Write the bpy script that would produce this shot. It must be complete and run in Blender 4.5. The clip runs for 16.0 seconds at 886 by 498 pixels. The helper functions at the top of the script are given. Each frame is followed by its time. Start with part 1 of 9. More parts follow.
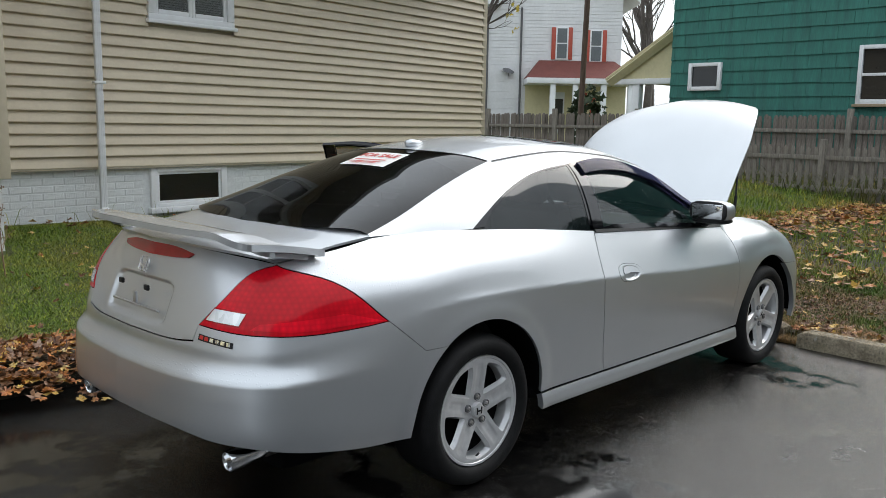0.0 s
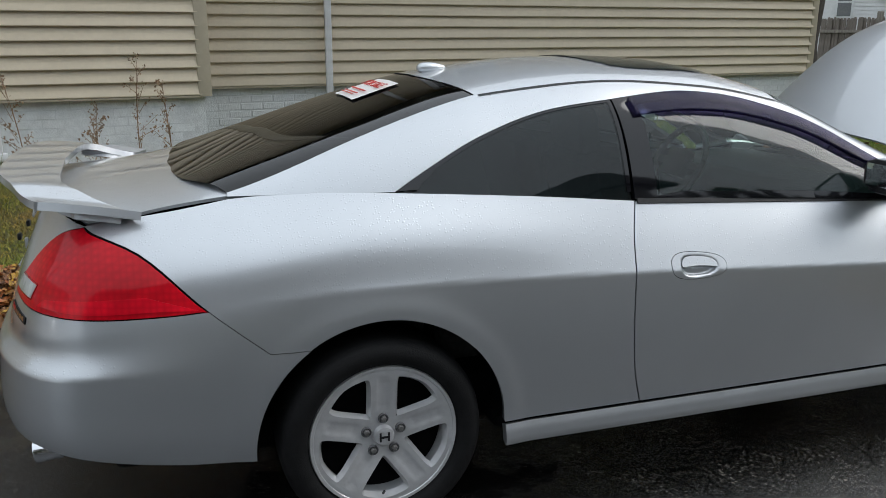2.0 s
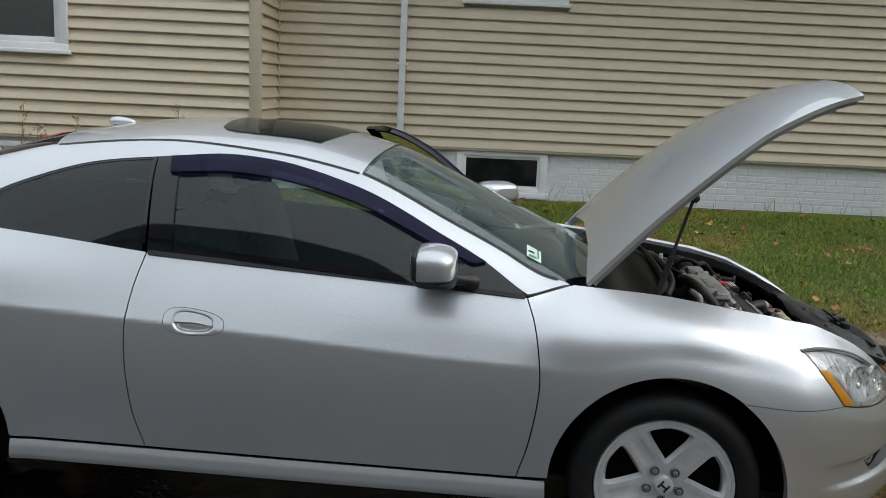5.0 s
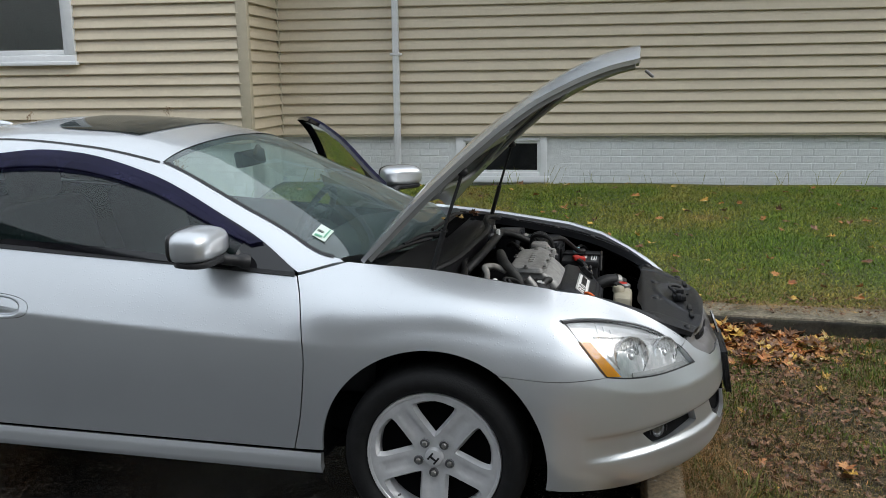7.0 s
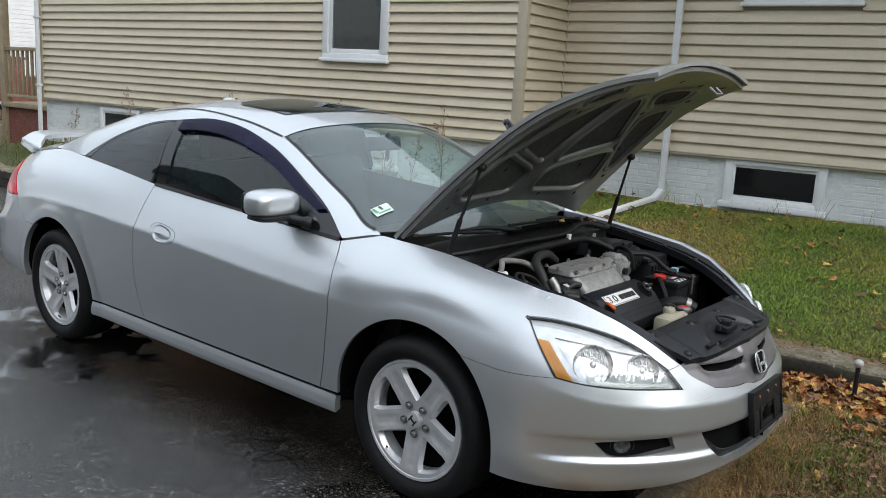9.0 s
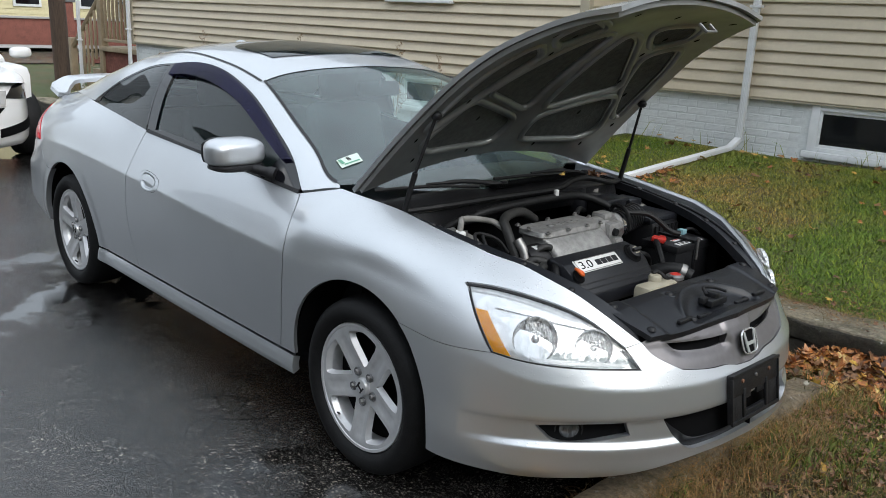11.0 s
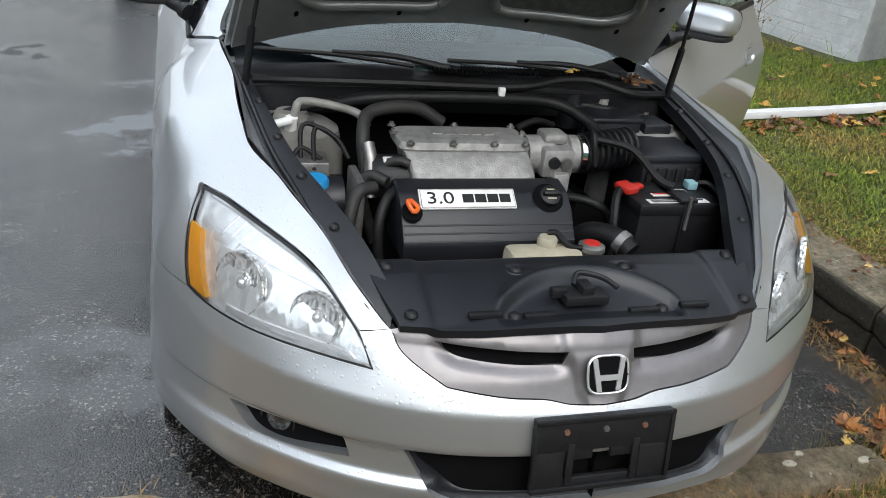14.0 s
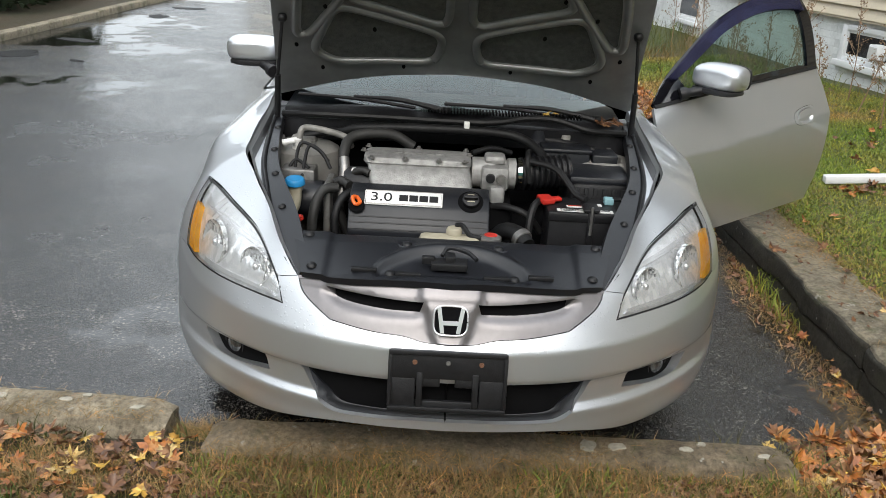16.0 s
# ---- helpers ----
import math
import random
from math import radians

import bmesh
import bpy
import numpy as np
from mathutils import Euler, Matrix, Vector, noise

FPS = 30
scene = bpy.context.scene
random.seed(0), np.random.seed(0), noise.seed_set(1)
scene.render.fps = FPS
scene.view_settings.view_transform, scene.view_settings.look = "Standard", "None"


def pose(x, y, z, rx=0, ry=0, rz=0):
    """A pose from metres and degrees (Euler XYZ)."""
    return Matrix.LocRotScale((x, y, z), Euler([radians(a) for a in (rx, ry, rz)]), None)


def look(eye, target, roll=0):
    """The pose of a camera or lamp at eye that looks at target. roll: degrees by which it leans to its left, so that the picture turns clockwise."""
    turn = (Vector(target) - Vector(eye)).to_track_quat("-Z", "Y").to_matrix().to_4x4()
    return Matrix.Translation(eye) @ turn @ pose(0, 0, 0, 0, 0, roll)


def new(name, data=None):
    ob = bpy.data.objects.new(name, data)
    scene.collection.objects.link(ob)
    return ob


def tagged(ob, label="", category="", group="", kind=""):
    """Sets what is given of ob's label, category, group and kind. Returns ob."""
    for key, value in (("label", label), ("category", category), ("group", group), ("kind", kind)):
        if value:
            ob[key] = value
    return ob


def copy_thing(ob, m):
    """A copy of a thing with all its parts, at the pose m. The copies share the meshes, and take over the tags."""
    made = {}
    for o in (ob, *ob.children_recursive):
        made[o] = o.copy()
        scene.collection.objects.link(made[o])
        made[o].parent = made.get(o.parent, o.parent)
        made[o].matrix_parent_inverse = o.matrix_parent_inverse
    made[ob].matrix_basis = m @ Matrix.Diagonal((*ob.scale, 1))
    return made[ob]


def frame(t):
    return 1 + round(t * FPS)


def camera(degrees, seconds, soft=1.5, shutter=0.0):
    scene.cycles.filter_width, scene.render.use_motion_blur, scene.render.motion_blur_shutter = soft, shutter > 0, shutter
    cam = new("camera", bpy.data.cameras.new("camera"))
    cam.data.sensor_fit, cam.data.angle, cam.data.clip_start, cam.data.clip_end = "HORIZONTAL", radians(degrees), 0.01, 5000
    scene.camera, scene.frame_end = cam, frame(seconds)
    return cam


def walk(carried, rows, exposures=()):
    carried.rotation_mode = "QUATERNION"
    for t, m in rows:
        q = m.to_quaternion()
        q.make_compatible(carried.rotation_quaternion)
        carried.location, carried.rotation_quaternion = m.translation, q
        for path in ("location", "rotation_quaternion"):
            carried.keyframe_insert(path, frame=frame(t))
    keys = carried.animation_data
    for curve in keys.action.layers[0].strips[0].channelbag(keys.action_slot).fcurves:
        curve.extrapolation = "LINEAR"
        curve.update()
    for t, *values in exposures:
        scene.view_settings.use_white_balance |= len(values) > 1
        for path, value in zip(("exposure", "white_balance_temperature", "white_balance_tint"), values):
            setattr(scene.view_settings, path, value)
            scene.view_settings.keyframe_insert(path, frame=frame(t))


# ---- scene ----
cam = camera(55.5, 16.0, soft=0.3)
PATH = [
    (0, (-2.491, -3.084, 1.491), (-1.082, -1.695, 1.195), 1.0),
    (0.5, (-2.067, -3.152, 1.514), (-0.869, -1.577, 1.22), -0.5),
    (1, (-1.592, -3.108, 1.519), (-0.517, -1.452, 1.198), 1.5),
    (1.5, (-1.042, -3.147, 1.535), (-0.234, -1.37, 1.101), 2.5),
    (2, (-0.57, -3.146, 1.537), (0.037, -1.31, 1.028), 0.1),
    (2.5, (-0.081, -3.262, 1.55), (0.21, -1.355, 1.023), -0.2),
    (3, (0.379, -3.261, 1.559), (0.651, -1.345, 1.056), 1.3),
    (3.5, (0.829, -3.325, 1.587), (0.867, -1.389, 1.084), 0.5),
    (4, (1.302, -3.338, 1.583), (1.142, -1.401, 1.111), -0.4),
    (4.5, (1.71, -3.393, 1.574), (1.508, -1.452, 1.137), 1.0),
    (5, (2.104, -3.529, 1.589), (1.95, -1.57, 1.216), 2.7),
    (7.5, (3.649, -3.399, 1.571), (3.061, -1.536, 1.147), -0.9),
    (8, (4.042, -3.384, 1.561), (3.237, -1.612, 1.104), -0.5),
    (8.5, (4.316, -3.319, 1.554), (3.243, -1.678, 1.159), -0.4),
    (9, (4.579, -3.118, 1.56), (3.353, -1.585, 1.174), 3.2),
    (11.5, (4.896, -2.33, 1.588), (3.44, -1.069, 1.048), 2.1),
    (12, (4.99, -2.051, 1.607), (3.461, -0.886, 1.055), 3.0),
    (12.5, (4.895, -1.702, 1.574), (3.377, -0.624, 0.845), 4.2),
    (13, (4.871, -1.354, 1.572), (3.338, -0.429, 0.681), 5.5),
    (13.5, (4.94, -1.036, 1.568), (3.289, -0.356, 0.668), 7.0),
    (14, (4.886, -0.811, 1.518), (3.175, -0.222, 0.667), 6.8),
    (14.5, (4.98, -0.527, 1.518), (3.224, -0.147, 0.639), 6.7),
    (15, (5.195, -0.354, 1.553), (3.404, -0.128, 0.693), 1.3),
    (15.5, (5.45, -0.25, 1.573), (3.613, -0.108, 0.797), 0.6),
    (16, (5.64, -0.061, 1.56), (3.768, -0.033, 0.855), 3.3),
]
walk(cam, [(t, look(eye, target, roll)) for t, eye, target, roll in PATH],
     exposures=((0, .22, 6400, 10), (1.5, 0, 6300, 10), (2.5, -.05, 6350, 10), (4, 0, 6450, 10), (5, .05, 6450, 10), (7.5, .26, 6300, 10), (9, 0.25, 6250, 10), (11.5, .22, 6200, 10), (12.5, .13, 6200, 10), (13, .32, 6250, 10), (14.5, .45, 6300, 10), (16, .58, 6550, 10)))

# ---- light ----
SKY = bpy.data.worlds.new("overcast_sky")
scene.world = SKY
SKY.use_nodes = True
_n, _l = SKY.node_tree.nodes, SKY.node_tree.links
_sky = _n.new("ShaderNodeTexSky")
_sky.sky_type, _sky.sun_disc = "NISHITA", False
_sky.sun_elevation, _sky.sun_rotation, _sky.dust_density, _sky.air_density = radians(39), radians(84), 6.0, 1.0
_cloud = _n.new("ShaderNodeMix")
_cloud.data_type = "RGBA"
_cloud.inputs["Factor"].default_value = 0.82
_cloud.inputs["B"].default_value = (8.9, 9.6, 10.1, 1)
_l.new(_sky.outputs[0], _cloud.inputs["A"])
_bg = _n["Background"]
_dir, _up = _n.new("ShaderNodeTexCoord"), _n.new("ShaderNodeSeparateXYZ")
_l.new(_dir.outputs["Generated"], _up.inputs[0])
_grade = _n.new("ShaderNodeMapRange")
_grade.inputs["To Min"].default_value, _grade.inputs["To Max"].default_value = 0.80, 1.03
_l.new(_up.outputs[2], _grade.inputs["Value"])
_dome = _n.new("ShaderNodeMix")
_dome.data_type, _dome.blend_type = "RGBA", "MULTIPLY"
_dome.inputs["Factor"].default_value = 1.0
_l.new(_cloud.outputs["Result"], _dome.inputs["A"])
_l.new(_grade.outputs[0], _dome.inputs["B"])
_l.new(_dome.outputs["Result"], _bg.inputs["Color"])
_bg.inputs["Strength"].default_value = 0.145
_sun = bpy.data.lights.new("sun", "SUN")
_sun.energy, _sun.angle, _sun.color = 1.5, radians(40), (1.0, 0.97, 0.92)
new("sun", _sun).matrix_world = look((0, 0, 18), (-22, 2.5, 0))


# ---- materials ----
def nodes_of(name):
    m = bpy.data.materials.new(name)
    m.use_nodes = True
    return m, m.node_tree.nodes, m.node_tree.links, m.node_tree.nodes["Principled BSDF"]


def ramp(n, l, fac, stops):
    r = n.new("ShaderNodeValToRGB")
    while len(r.color_ramp.elements) < len(stops):
        r.color_ramp.elements.new(0.5)
    for e, (p, c) in zip(r.color_ramp.elements, stops):
        e.position, e.color = p, (*c, 1)
    l.new(fac, r.inputs[0])
    return r.outputs[0]


def noise_tex(n, l, scale, detail=4.0, rough=0.55, kind="Object", stretch=None):
    c = n.new("ShaderNodeTexCoord")
    t = n.new("ShaderNodeTexNoise")
    t.inputs["Scale"].default_value, t.inputs["Detail"].default_value, t.inputs["Roughness"].default_value = scale, detail, rough
    v = c.outputs[kind]
    if stretch:
        mp = n.new("ShaderNodeMapping")
        mp.inputs["Scale"].default_value = stretch
        l.new(v, mp.inputs[0])
        v = mp.outputs[0]
    l.new(v, t.inputs["Vector"])
    return t.outputs[0]


def bump(n, l, p, height, strength, distance):
    b = n.new("ShaderNodeBump")
    b.inputs["Strength"].default_value, b.inputs["Distance"].default_value = strength, distance
    l.new(height, b.inputs["Height"])
    l.new(b.outputs[0], p.inputs["Normal"])
    return b


def mixc(n, l, fac, a, b, mode="MIX"):
    m = n.new("ShaderNodeMix")
    m.data_type, m.blend_type = "RGBA", mode
    for k, v in (("Factor", fac), ("A", a), ("B", b)):
        if hasattr(v, "links"):
            l.new(v, m.inputs[k])
        else:
            m.inputs[k].default_value = (*v, 1) if isinstance(v, tuple) else v
    return m.outputs["Result"]


def plain(name, col, rough=0.5, metal=0.0, coat=0.0, var=0.15, scale=18.0, bump_s=0.0, bump_scale=120.0, var2=0.1, spec=0.5, kind="Object", stretch=None, coat_rough=0.05):
    """A surface with one colour, varied at two scales, and a fine relief."""
    m, n, l, p = nodes_of(name)
    big = noise_tex(n, l, scale * 0.15, 3, kind=kind, stretch=stretch)
    fine = noise_tex(n, l, scale, 5, kind=kind, stretch=stretch)
    lo, hi = tuple(c * (1 - var) for c in col), tuple(min(1, c * (1 + var)) for c in col)
    c1 = ramp(n, l, fine, ((0.3, lo), (0.7, hi)))
    c2 = ramp(n, l, big, ((0.3, (1 - var2,) * 3), (0.7, (1.0,) * 3)))
    l.new(mixc(n, l, 1.0, c1, c2, "MULTIPLY"), p.inputs["Base Color"])
    p.inputs["Roughness"].default_value, p.inputs["Metallic"].default_value = rough, metal
    p.inputs["Coat Weight"].default_value, p.inputs["Coat Roughness"].default_value = coat, coat_rough
    p.inputs["Specular IOR Level"].default_value = spec
    if bump_s:
        bump(n, l, p, noise_tex(n, l, bump_scale, 4, kind=kind, stretch=stretch), bump_s, 0.01)
    return m


def droplets(n, l, scale, cut):
    """Height of scattered rain drops."""
    c = n.new("ShaderNodeTexCoord")
    v = n.new("ShaderNodeTexVoronoi")
    v.inputs["Scale"].default_value = scale
    l.new(c.outputs["Object"], v.inputs["Vector"])
    sep = n.new("ShaderNodeSeparateColor")
    l.new(v.outputs["Color"], sep.inputs[0])
    size = n.new("ShaderNodeMath")
    size.operation, size.inputs[1].default_value = "MULTIPLY", cut
    l.new(sep.outputs[0], size.inputs[0])
    d = n.new("ShaderNodeMath")
    d.operation = "SUBTRACT"
    l.new(size.outputs[0], d.inputs[0])
    l.new(v.outputs["Distance"], d.inputs[1])
    h = n.new("ShaderNodeMath")
    h.operation, h.use_clamp, h.inputs[1].default_value = "MULTIPLY", True, 6.0
    l.new(d.outputs[0], h.inputs[0])
    return h.outputs[0]


def paint_material(name, col, metal=0.85, rough=0.33):
    """Flaked paint under a clear, glossy coat with beads of rain, thickest where the panel faces up."""
    m, n, l, p = nodes_of(name)
    flake = noise_tex(n, l, 900, 2)
    dirt = noise_tex(n, l, 1.7, 4)
    c = ramp(n, l, flake, ((0.3, tuple(x * 0.94 for x in col)), (0.7, tuple(min(1, x * 1.05) for x in col))))
    c = mixc(n, l, 1.0, c, ramp(n, l, dirt, ((0.3, (0.93, 0.93, 0.93)), (0.7, (1, 1, 1)))), "MULTIPLY")
    l.new(c, p.inputs["Base Color"])
    p.inputs["Metallic"].default_value, p.inputs["Roughness"].default_value = metal, rough
    p.inputs["Coat Weight"].default_value, p.inputs["Coat Roughness"].default_value = 1.0, 0.02
    geo, axes, lie = n.new("ShaderNodeNewGeometry"), n.new("ShaderNodeSeparateXYZ"), n.new("ShaderNodeMapRange")
    l.new(geo.outputs["True Normal"], axes.inputs[0]), l.new(axes.outputs[2], lie.inputs["Value"])
    for k, val in (("From Min", 0.18), ("From Max", 0.9), ("To Min", 0.015), ("To Max", 1.0)):
        lie.inputs[k].default_value = val
    beads = n.new("ShaderNodeMath")
    beads.operation = "MULTIPLY"
    l.new(droplets(n, l, 120, 0.46), beads.inputs[0]), l.new(lie.outputs[0], beads.inputs[1])
    b = bump(n, l, p, beads.outputs[0], 0.42, 0.0014)
    l.new(b.outputs[0], p.inputs["Coat Normal"])
    return m


SILVER = paint_material("silver_paint", (0.60, 0.62, 0.645), 0.82, 0.40)
SILVER_DULL = plain("silver_grille_paint", (0.225, 0.212, 0.217), 0.42, 0.6, 0.25, 0.05, 40)
WHITE_CAR = paint_material("white_paint", (0.78, 0.78, 0.78), 0.0, 0.35)
BLACK = plain("black_plastic", (0.013, 0.013, 0.0145), 0.45, 0, 0, 0.3, 60, 0.15, 300, spec=0.35)
# near-black for black parts, and for painted shade in gaps and hollows
DARK = plain("shade_black", (0.004, 0.004, 0.0045), 0.9, 0, 0, 0.2, 20, spec=0.1)
GREY_PLASTIC = plain("engine_bay_plastic", (0.0105, 0.0115, 0.015), 0.40, 0, 0, 0.15, 30, 0.12, 400)
RUBBER = plain("tyre_rubber", (0.009, 0.009, 0.0095), 0.65, 0, 0, 0.25, 30, 0.2, 160, spec=0.22)
ALLOY = plain("wheel_alloy", (0.61, 0.61, 0.62), 0.30, 0.40, 0.3, 0.08, 25, 0.05, 300)
SATIN = plain("satin_chrome", (0.86, 0.86, 0.87), 0.26, 0.7, 0, 0.03, 20)
DISC = plain("dull_brake_disc", (0.10, 0.09, 0.085), 0.5, 0.6, 0, 0.3, 30)
NUT_SEAT = plain("shadowed_alloy", (0.16, 0.16, 0.165), 0.4, 0.5, 0, 0.1, 25)
CAST = plain("cast_aluminium", (0.34, 0.335, 0.325), 0.5, 0.45, 0, 0.22, 40, 0.35, 220)
CHROME = plain("chrome", (0.82, 0.83, 0.85), 0.08, 1.0, 0, 0.03, 20)
STEEL = plain("dull_steel", (0.32, 0.31, 0.30), 0.45, 0.85, 0, 0.25, 40)
RUST = plain("rusty_steel", (0.20, 0.10, 0.06), 0.75, 0.3, 0, 0.5, 40)


def glass_material(name, tint, rough=0.02, ior=1.5, drops=0.0, film=0.0, film_col=(0.42, 0.52, 0.50)):
    """A pane: light goes through it tinted, and it mirrors by its angle."""
    m, n, l, p = nodes_of(name)
    n.remove(p)
    clear, gloss, fr, mix = n.new("ShaderNodeBsdfTransparent"), n.new("ShaderNodeBsdfGlossy"), n.new("ShaderNodeFresnel"), n.new("ShaderNodeMixShader")
    clear.inputs["Color"].default_value = (*tint, 1)
    gloss.inputs["Roughness"].default_value = rough
    fr.inputs["IOR"].default_value = ior
    l.new(fr.outputs[0], mix.inputs[0]), l.new(clear.outputs[0], mix.inputs[1]), l.new(gloss.outputs[0], mix.inputs[2])
    last = mix.outputs[0]
    # diffuse film: grime, and on car windows reflected sky painted into its colour
    if film:
        film_bsdf, over = n.new("ShaderNodeBsdfDiffuse"), n.new("ShaderNodeMixShader")
        film_bsdf.inputs["Color"].default_value = (*film_col, 1)
        l.new(ramp(n, l, noise_tex(n, l, 7, 5), ((0.3, (film * 0.6,) * 3), (0.7, (film * 1.4,) * 3))), over.inputs[0])
        l.new(last, over.inputs[1]), l.new(film_bsdf.outputs[0], over.inputs[2])
        last = over.outputs[0]
    l.new(last, n["Material Output"].inputs["Surface"])
    if drops:
        b = n.new("ShaderNodeBump")
        b.inputs["Strength"].default_value, b.inputs["Distance"].default_value = drops, 0.002
        l.new(droplets(n, l, 95, 0.3), b.inputs["Height"])
        l.new(b.outputs[0], gloss.inputs["Normal"])
    return m


# teal and cyan film colours carry sky that the car windows reflect
GLASS_TINT = glass_material("tinted_side_glass", (0.40, 0.53, 0.48), 0.01, 1.62, 0.3, 0.03, (0.12, 0.24, 0.25))
GLASS_DARK = glass_material("dark_quarter_glass", (0.08, 0.095, 0.10), 0.01, 1.55, 0.3, 0.04, (0.19, 0.28, 0.30))
GLASS_REAR = glass_material("dark_rear_glass", (0.035, 0.033, 0.033), 0.02, 1.65, 0.3)
GLASS_FRONT = glass_material("windscreen_glass", (0.60, 0.76, 0.70), 0.015, 1.95, 0.25, 0.075, (0.50, 0.68, 0.70))
GLASS_CLEAR = glass_material("clear_lens", (0.96, 0.97, 0.975), 0.02, 1.5, 0.04, 0.015, (0.6, 0.6, 0.58))
GLASS_HOUSE = glass_material("window_pane", (0.86, 0.87, 0.87), 0.02, 1.5)
VISOR = glass_material("smoked_visor", (0.15, 0.13, 0.30), 0.05, 1.2, 0.5, 0.4, (0.042, 0.042, 0.088))
GLOSS_BLACK = plain("gloss_black_trim", (0.006, 0.006, 0.008), 0.05, 0, 0.0, 0.2, 30, spec=0.55)

def facet_material(name, col, scale, low, rough, relief):
    """Bright metal pressed into small facets."""
    m, n, l, p = nodes_of(name)
    co, cell = n.new("ShaderNodeTexCoord"), n.new("ShaderNodeTexVoronoi")
    cell.inputs["Scale"].default_value = scale
    mp = n.new("ShaderNodeMapping")
    mp.inputs["Scale"].default_value = (1.6, 1.6, 0.7)
    l.new(co.outputs["Object"], mp.inputs[0]), l.new(mp.outputs[0], cell.inputs["Vector"])
    sep = n.new("ShaderNodeSeparateColor")
    l.new(cell.outputs["Color"], sep.inputs[0])
    l.new(ramp(n, l, sep.outputs[0], ((0.0, tuple(c * low for c in col)), (0.5, col), (1.0, tuple(min(1, c * 1.15) for c in col)))), p.inputs["Base Color"])
    p.inputs["Metallic"].default_value, p.inputs["Roughness"].default_value = 0.6, rough
    bump(n, l, p, cell.outputs["Distance"], relief, 0.012)
    return m


HOUSING = facet_material("headlight_reflector", (0.82, 0.83, 0.84), 40, 0.88, 0.22, 0.03)
BOWL = facet_material("fluted_bowl", (0.88, 0.89, 0.90), 45, 0.85, 0.13, 0.06)
SPARKLE = facet_material("cut_reflector", (0.86, 0.87, 0.88), 95, 0.35, 0.08, 0.4)
FOG_GLASS = facet_material("fog_lens_glass", (0.16, 0.165, 0.17), 60, 0.5, 0.06, 0.15)
TAN_PLASTIC = plain("aged_tan_plastic", (0.44, 0.40, 0.30), 0.5, 0, 0, 0.12, 30, var2=0.2)
BLUE_CAP = plain("blue_plastic_cap", (0.02, 0.25, 0.55), 0.4, 0, 0, 0.08, 30)
RED_PLASTIC = plain("red_plastic", (0.55, 0.03, 0.02), 0.4, 0, 0, 0.1, 40)
ORANGE_PLASTIC = plain("orange_plastic", (0.75, 0.13, 0.02), 0.4, 0, 0, 0.08, 40)
LABEL_WHITE = plain("white_label", (0.78, 0.78, 0.76), 0.45, 0, 0, 0.05, 40)
HOSE = plain("dark_hose", (0.010, 0.010, 0.0105), 0.5, 0, 0, 0.3, 30, 0.2, 150, spec=0.28)
HOSE_GREY = plain("greyed_hose", (0.020, 0.0195, 0.0185), 0.6, 0, 0, 0.3, 30, 0.2, 150)
TOWER = plain("primer_grey_paint", (0.30, 0.29, 0.27), 0.55, 0.1, 0, 0.2, 18, 0.1, 90, var2=0.35)
SEAT = plain("dark_seat_cloth", (0.07, 0.07, 0.072), 0.9, 0, 0, 0.25, 50, 0.3, 300)
HOOD_STEEL = plain("hood_inner_steel", (0.35, 0.355, 0.355), 0.36, 0.5, 0.35, 0.12, 12, var2=0.3)
FELT = plain("hood_felt", (0.11, 0.115, 0.112), 0.95, 0, 0, 0.25, 40, 0.6, 200, var2=0.25)
def lens_material(name, col):
    """A coloured lens over rows of small moulded cells."""
    m, n, l, p = nodes_of(name)
    co, cell = n.new("ShaderNodeTexCoord"), n.new("ShaderNodeTexVoronoi")
    cell.inputs["Scale"].default_value, cell.inputs["Randomness"].default_value = 55, 0.15
    l.new(co.outputs["Object"], cell.inputs["Vector"])
    big = noise_tex(n, l, 5, 2)
    c = ramp(n, l, cell.outputs["Distance"], ((0.0, tuple(min(1, q * 1.25) for q in col)), (0.55, col), (0.8, tuple(q * 0.9 for q in col))))
    l.new(mixc(n, l, 1.0, c, ramp(n, l, big, ((0.35, (0.72, 0.72, 0.72)), (0.65, (1.05, 1.05, 1.05)))), "MULTIPLY"), p.inputs["Base Color"])
    p.inputs["Roughness"].default_value, p.inputs["Specular IOR Level"].default_value = 0.3, 0.1
    p.inputs["Coat Weight"].default_value, p.inputs["Coat Roughness"].default_value = 0.3, 0.03
    return m


RED_LENS = lens_material("red_lens", (0.62, 0.003, 0.014))
RED_BRIGHT = lens_material("bright_red_lens", (0.82, 0.005, 0.022))
RED_DEEP = plain("deep_red_lens", (0.36, 0.006, 0.010), 0.12, 0, 0.1, 0.1, 40)
AMBER = plain("amber_lens", (1.0, 0.42, 0.010), 0.2, 0, 0.3, 0.1, 40)


# ---- mesh helpers ----
def part(name, bm, material, parent=None, label="", smooth=True):
    """One bmesh as one mesh object, under a thing or a part."""
    me = bpy.data.meshes.new(name)
    bm.to_mesh(me)
    bm.free()
    me.materials.append(material)
    if smooth:
        me.shade_smooth()
        me.set_sharp_from_angle(angle=radians(38))
    ob = new(name, me)
    ob.parent = parent
    if label:
        ob["label"] = label
    return ob


def mesh_part(name, verts, faces, material, parent=None, label="", normals=None):
    me = bpy.data.meshes.new(name)
    me.from_pydata([tuple(v) for v in verts], [], [tuple(f) for f in faces])
    me.materials.append(material)
    me.shade_smooth()
    if normals is not None:
        me.normals_split_custom_set_from_vertices([tuple(v) for v in normals])
    else:
        me.set_sharp_from_angle(angle=radians(38))
    ob = new(name, me)
    ob.parent = parent
    if label:
        ob["label"] = label
    return ob


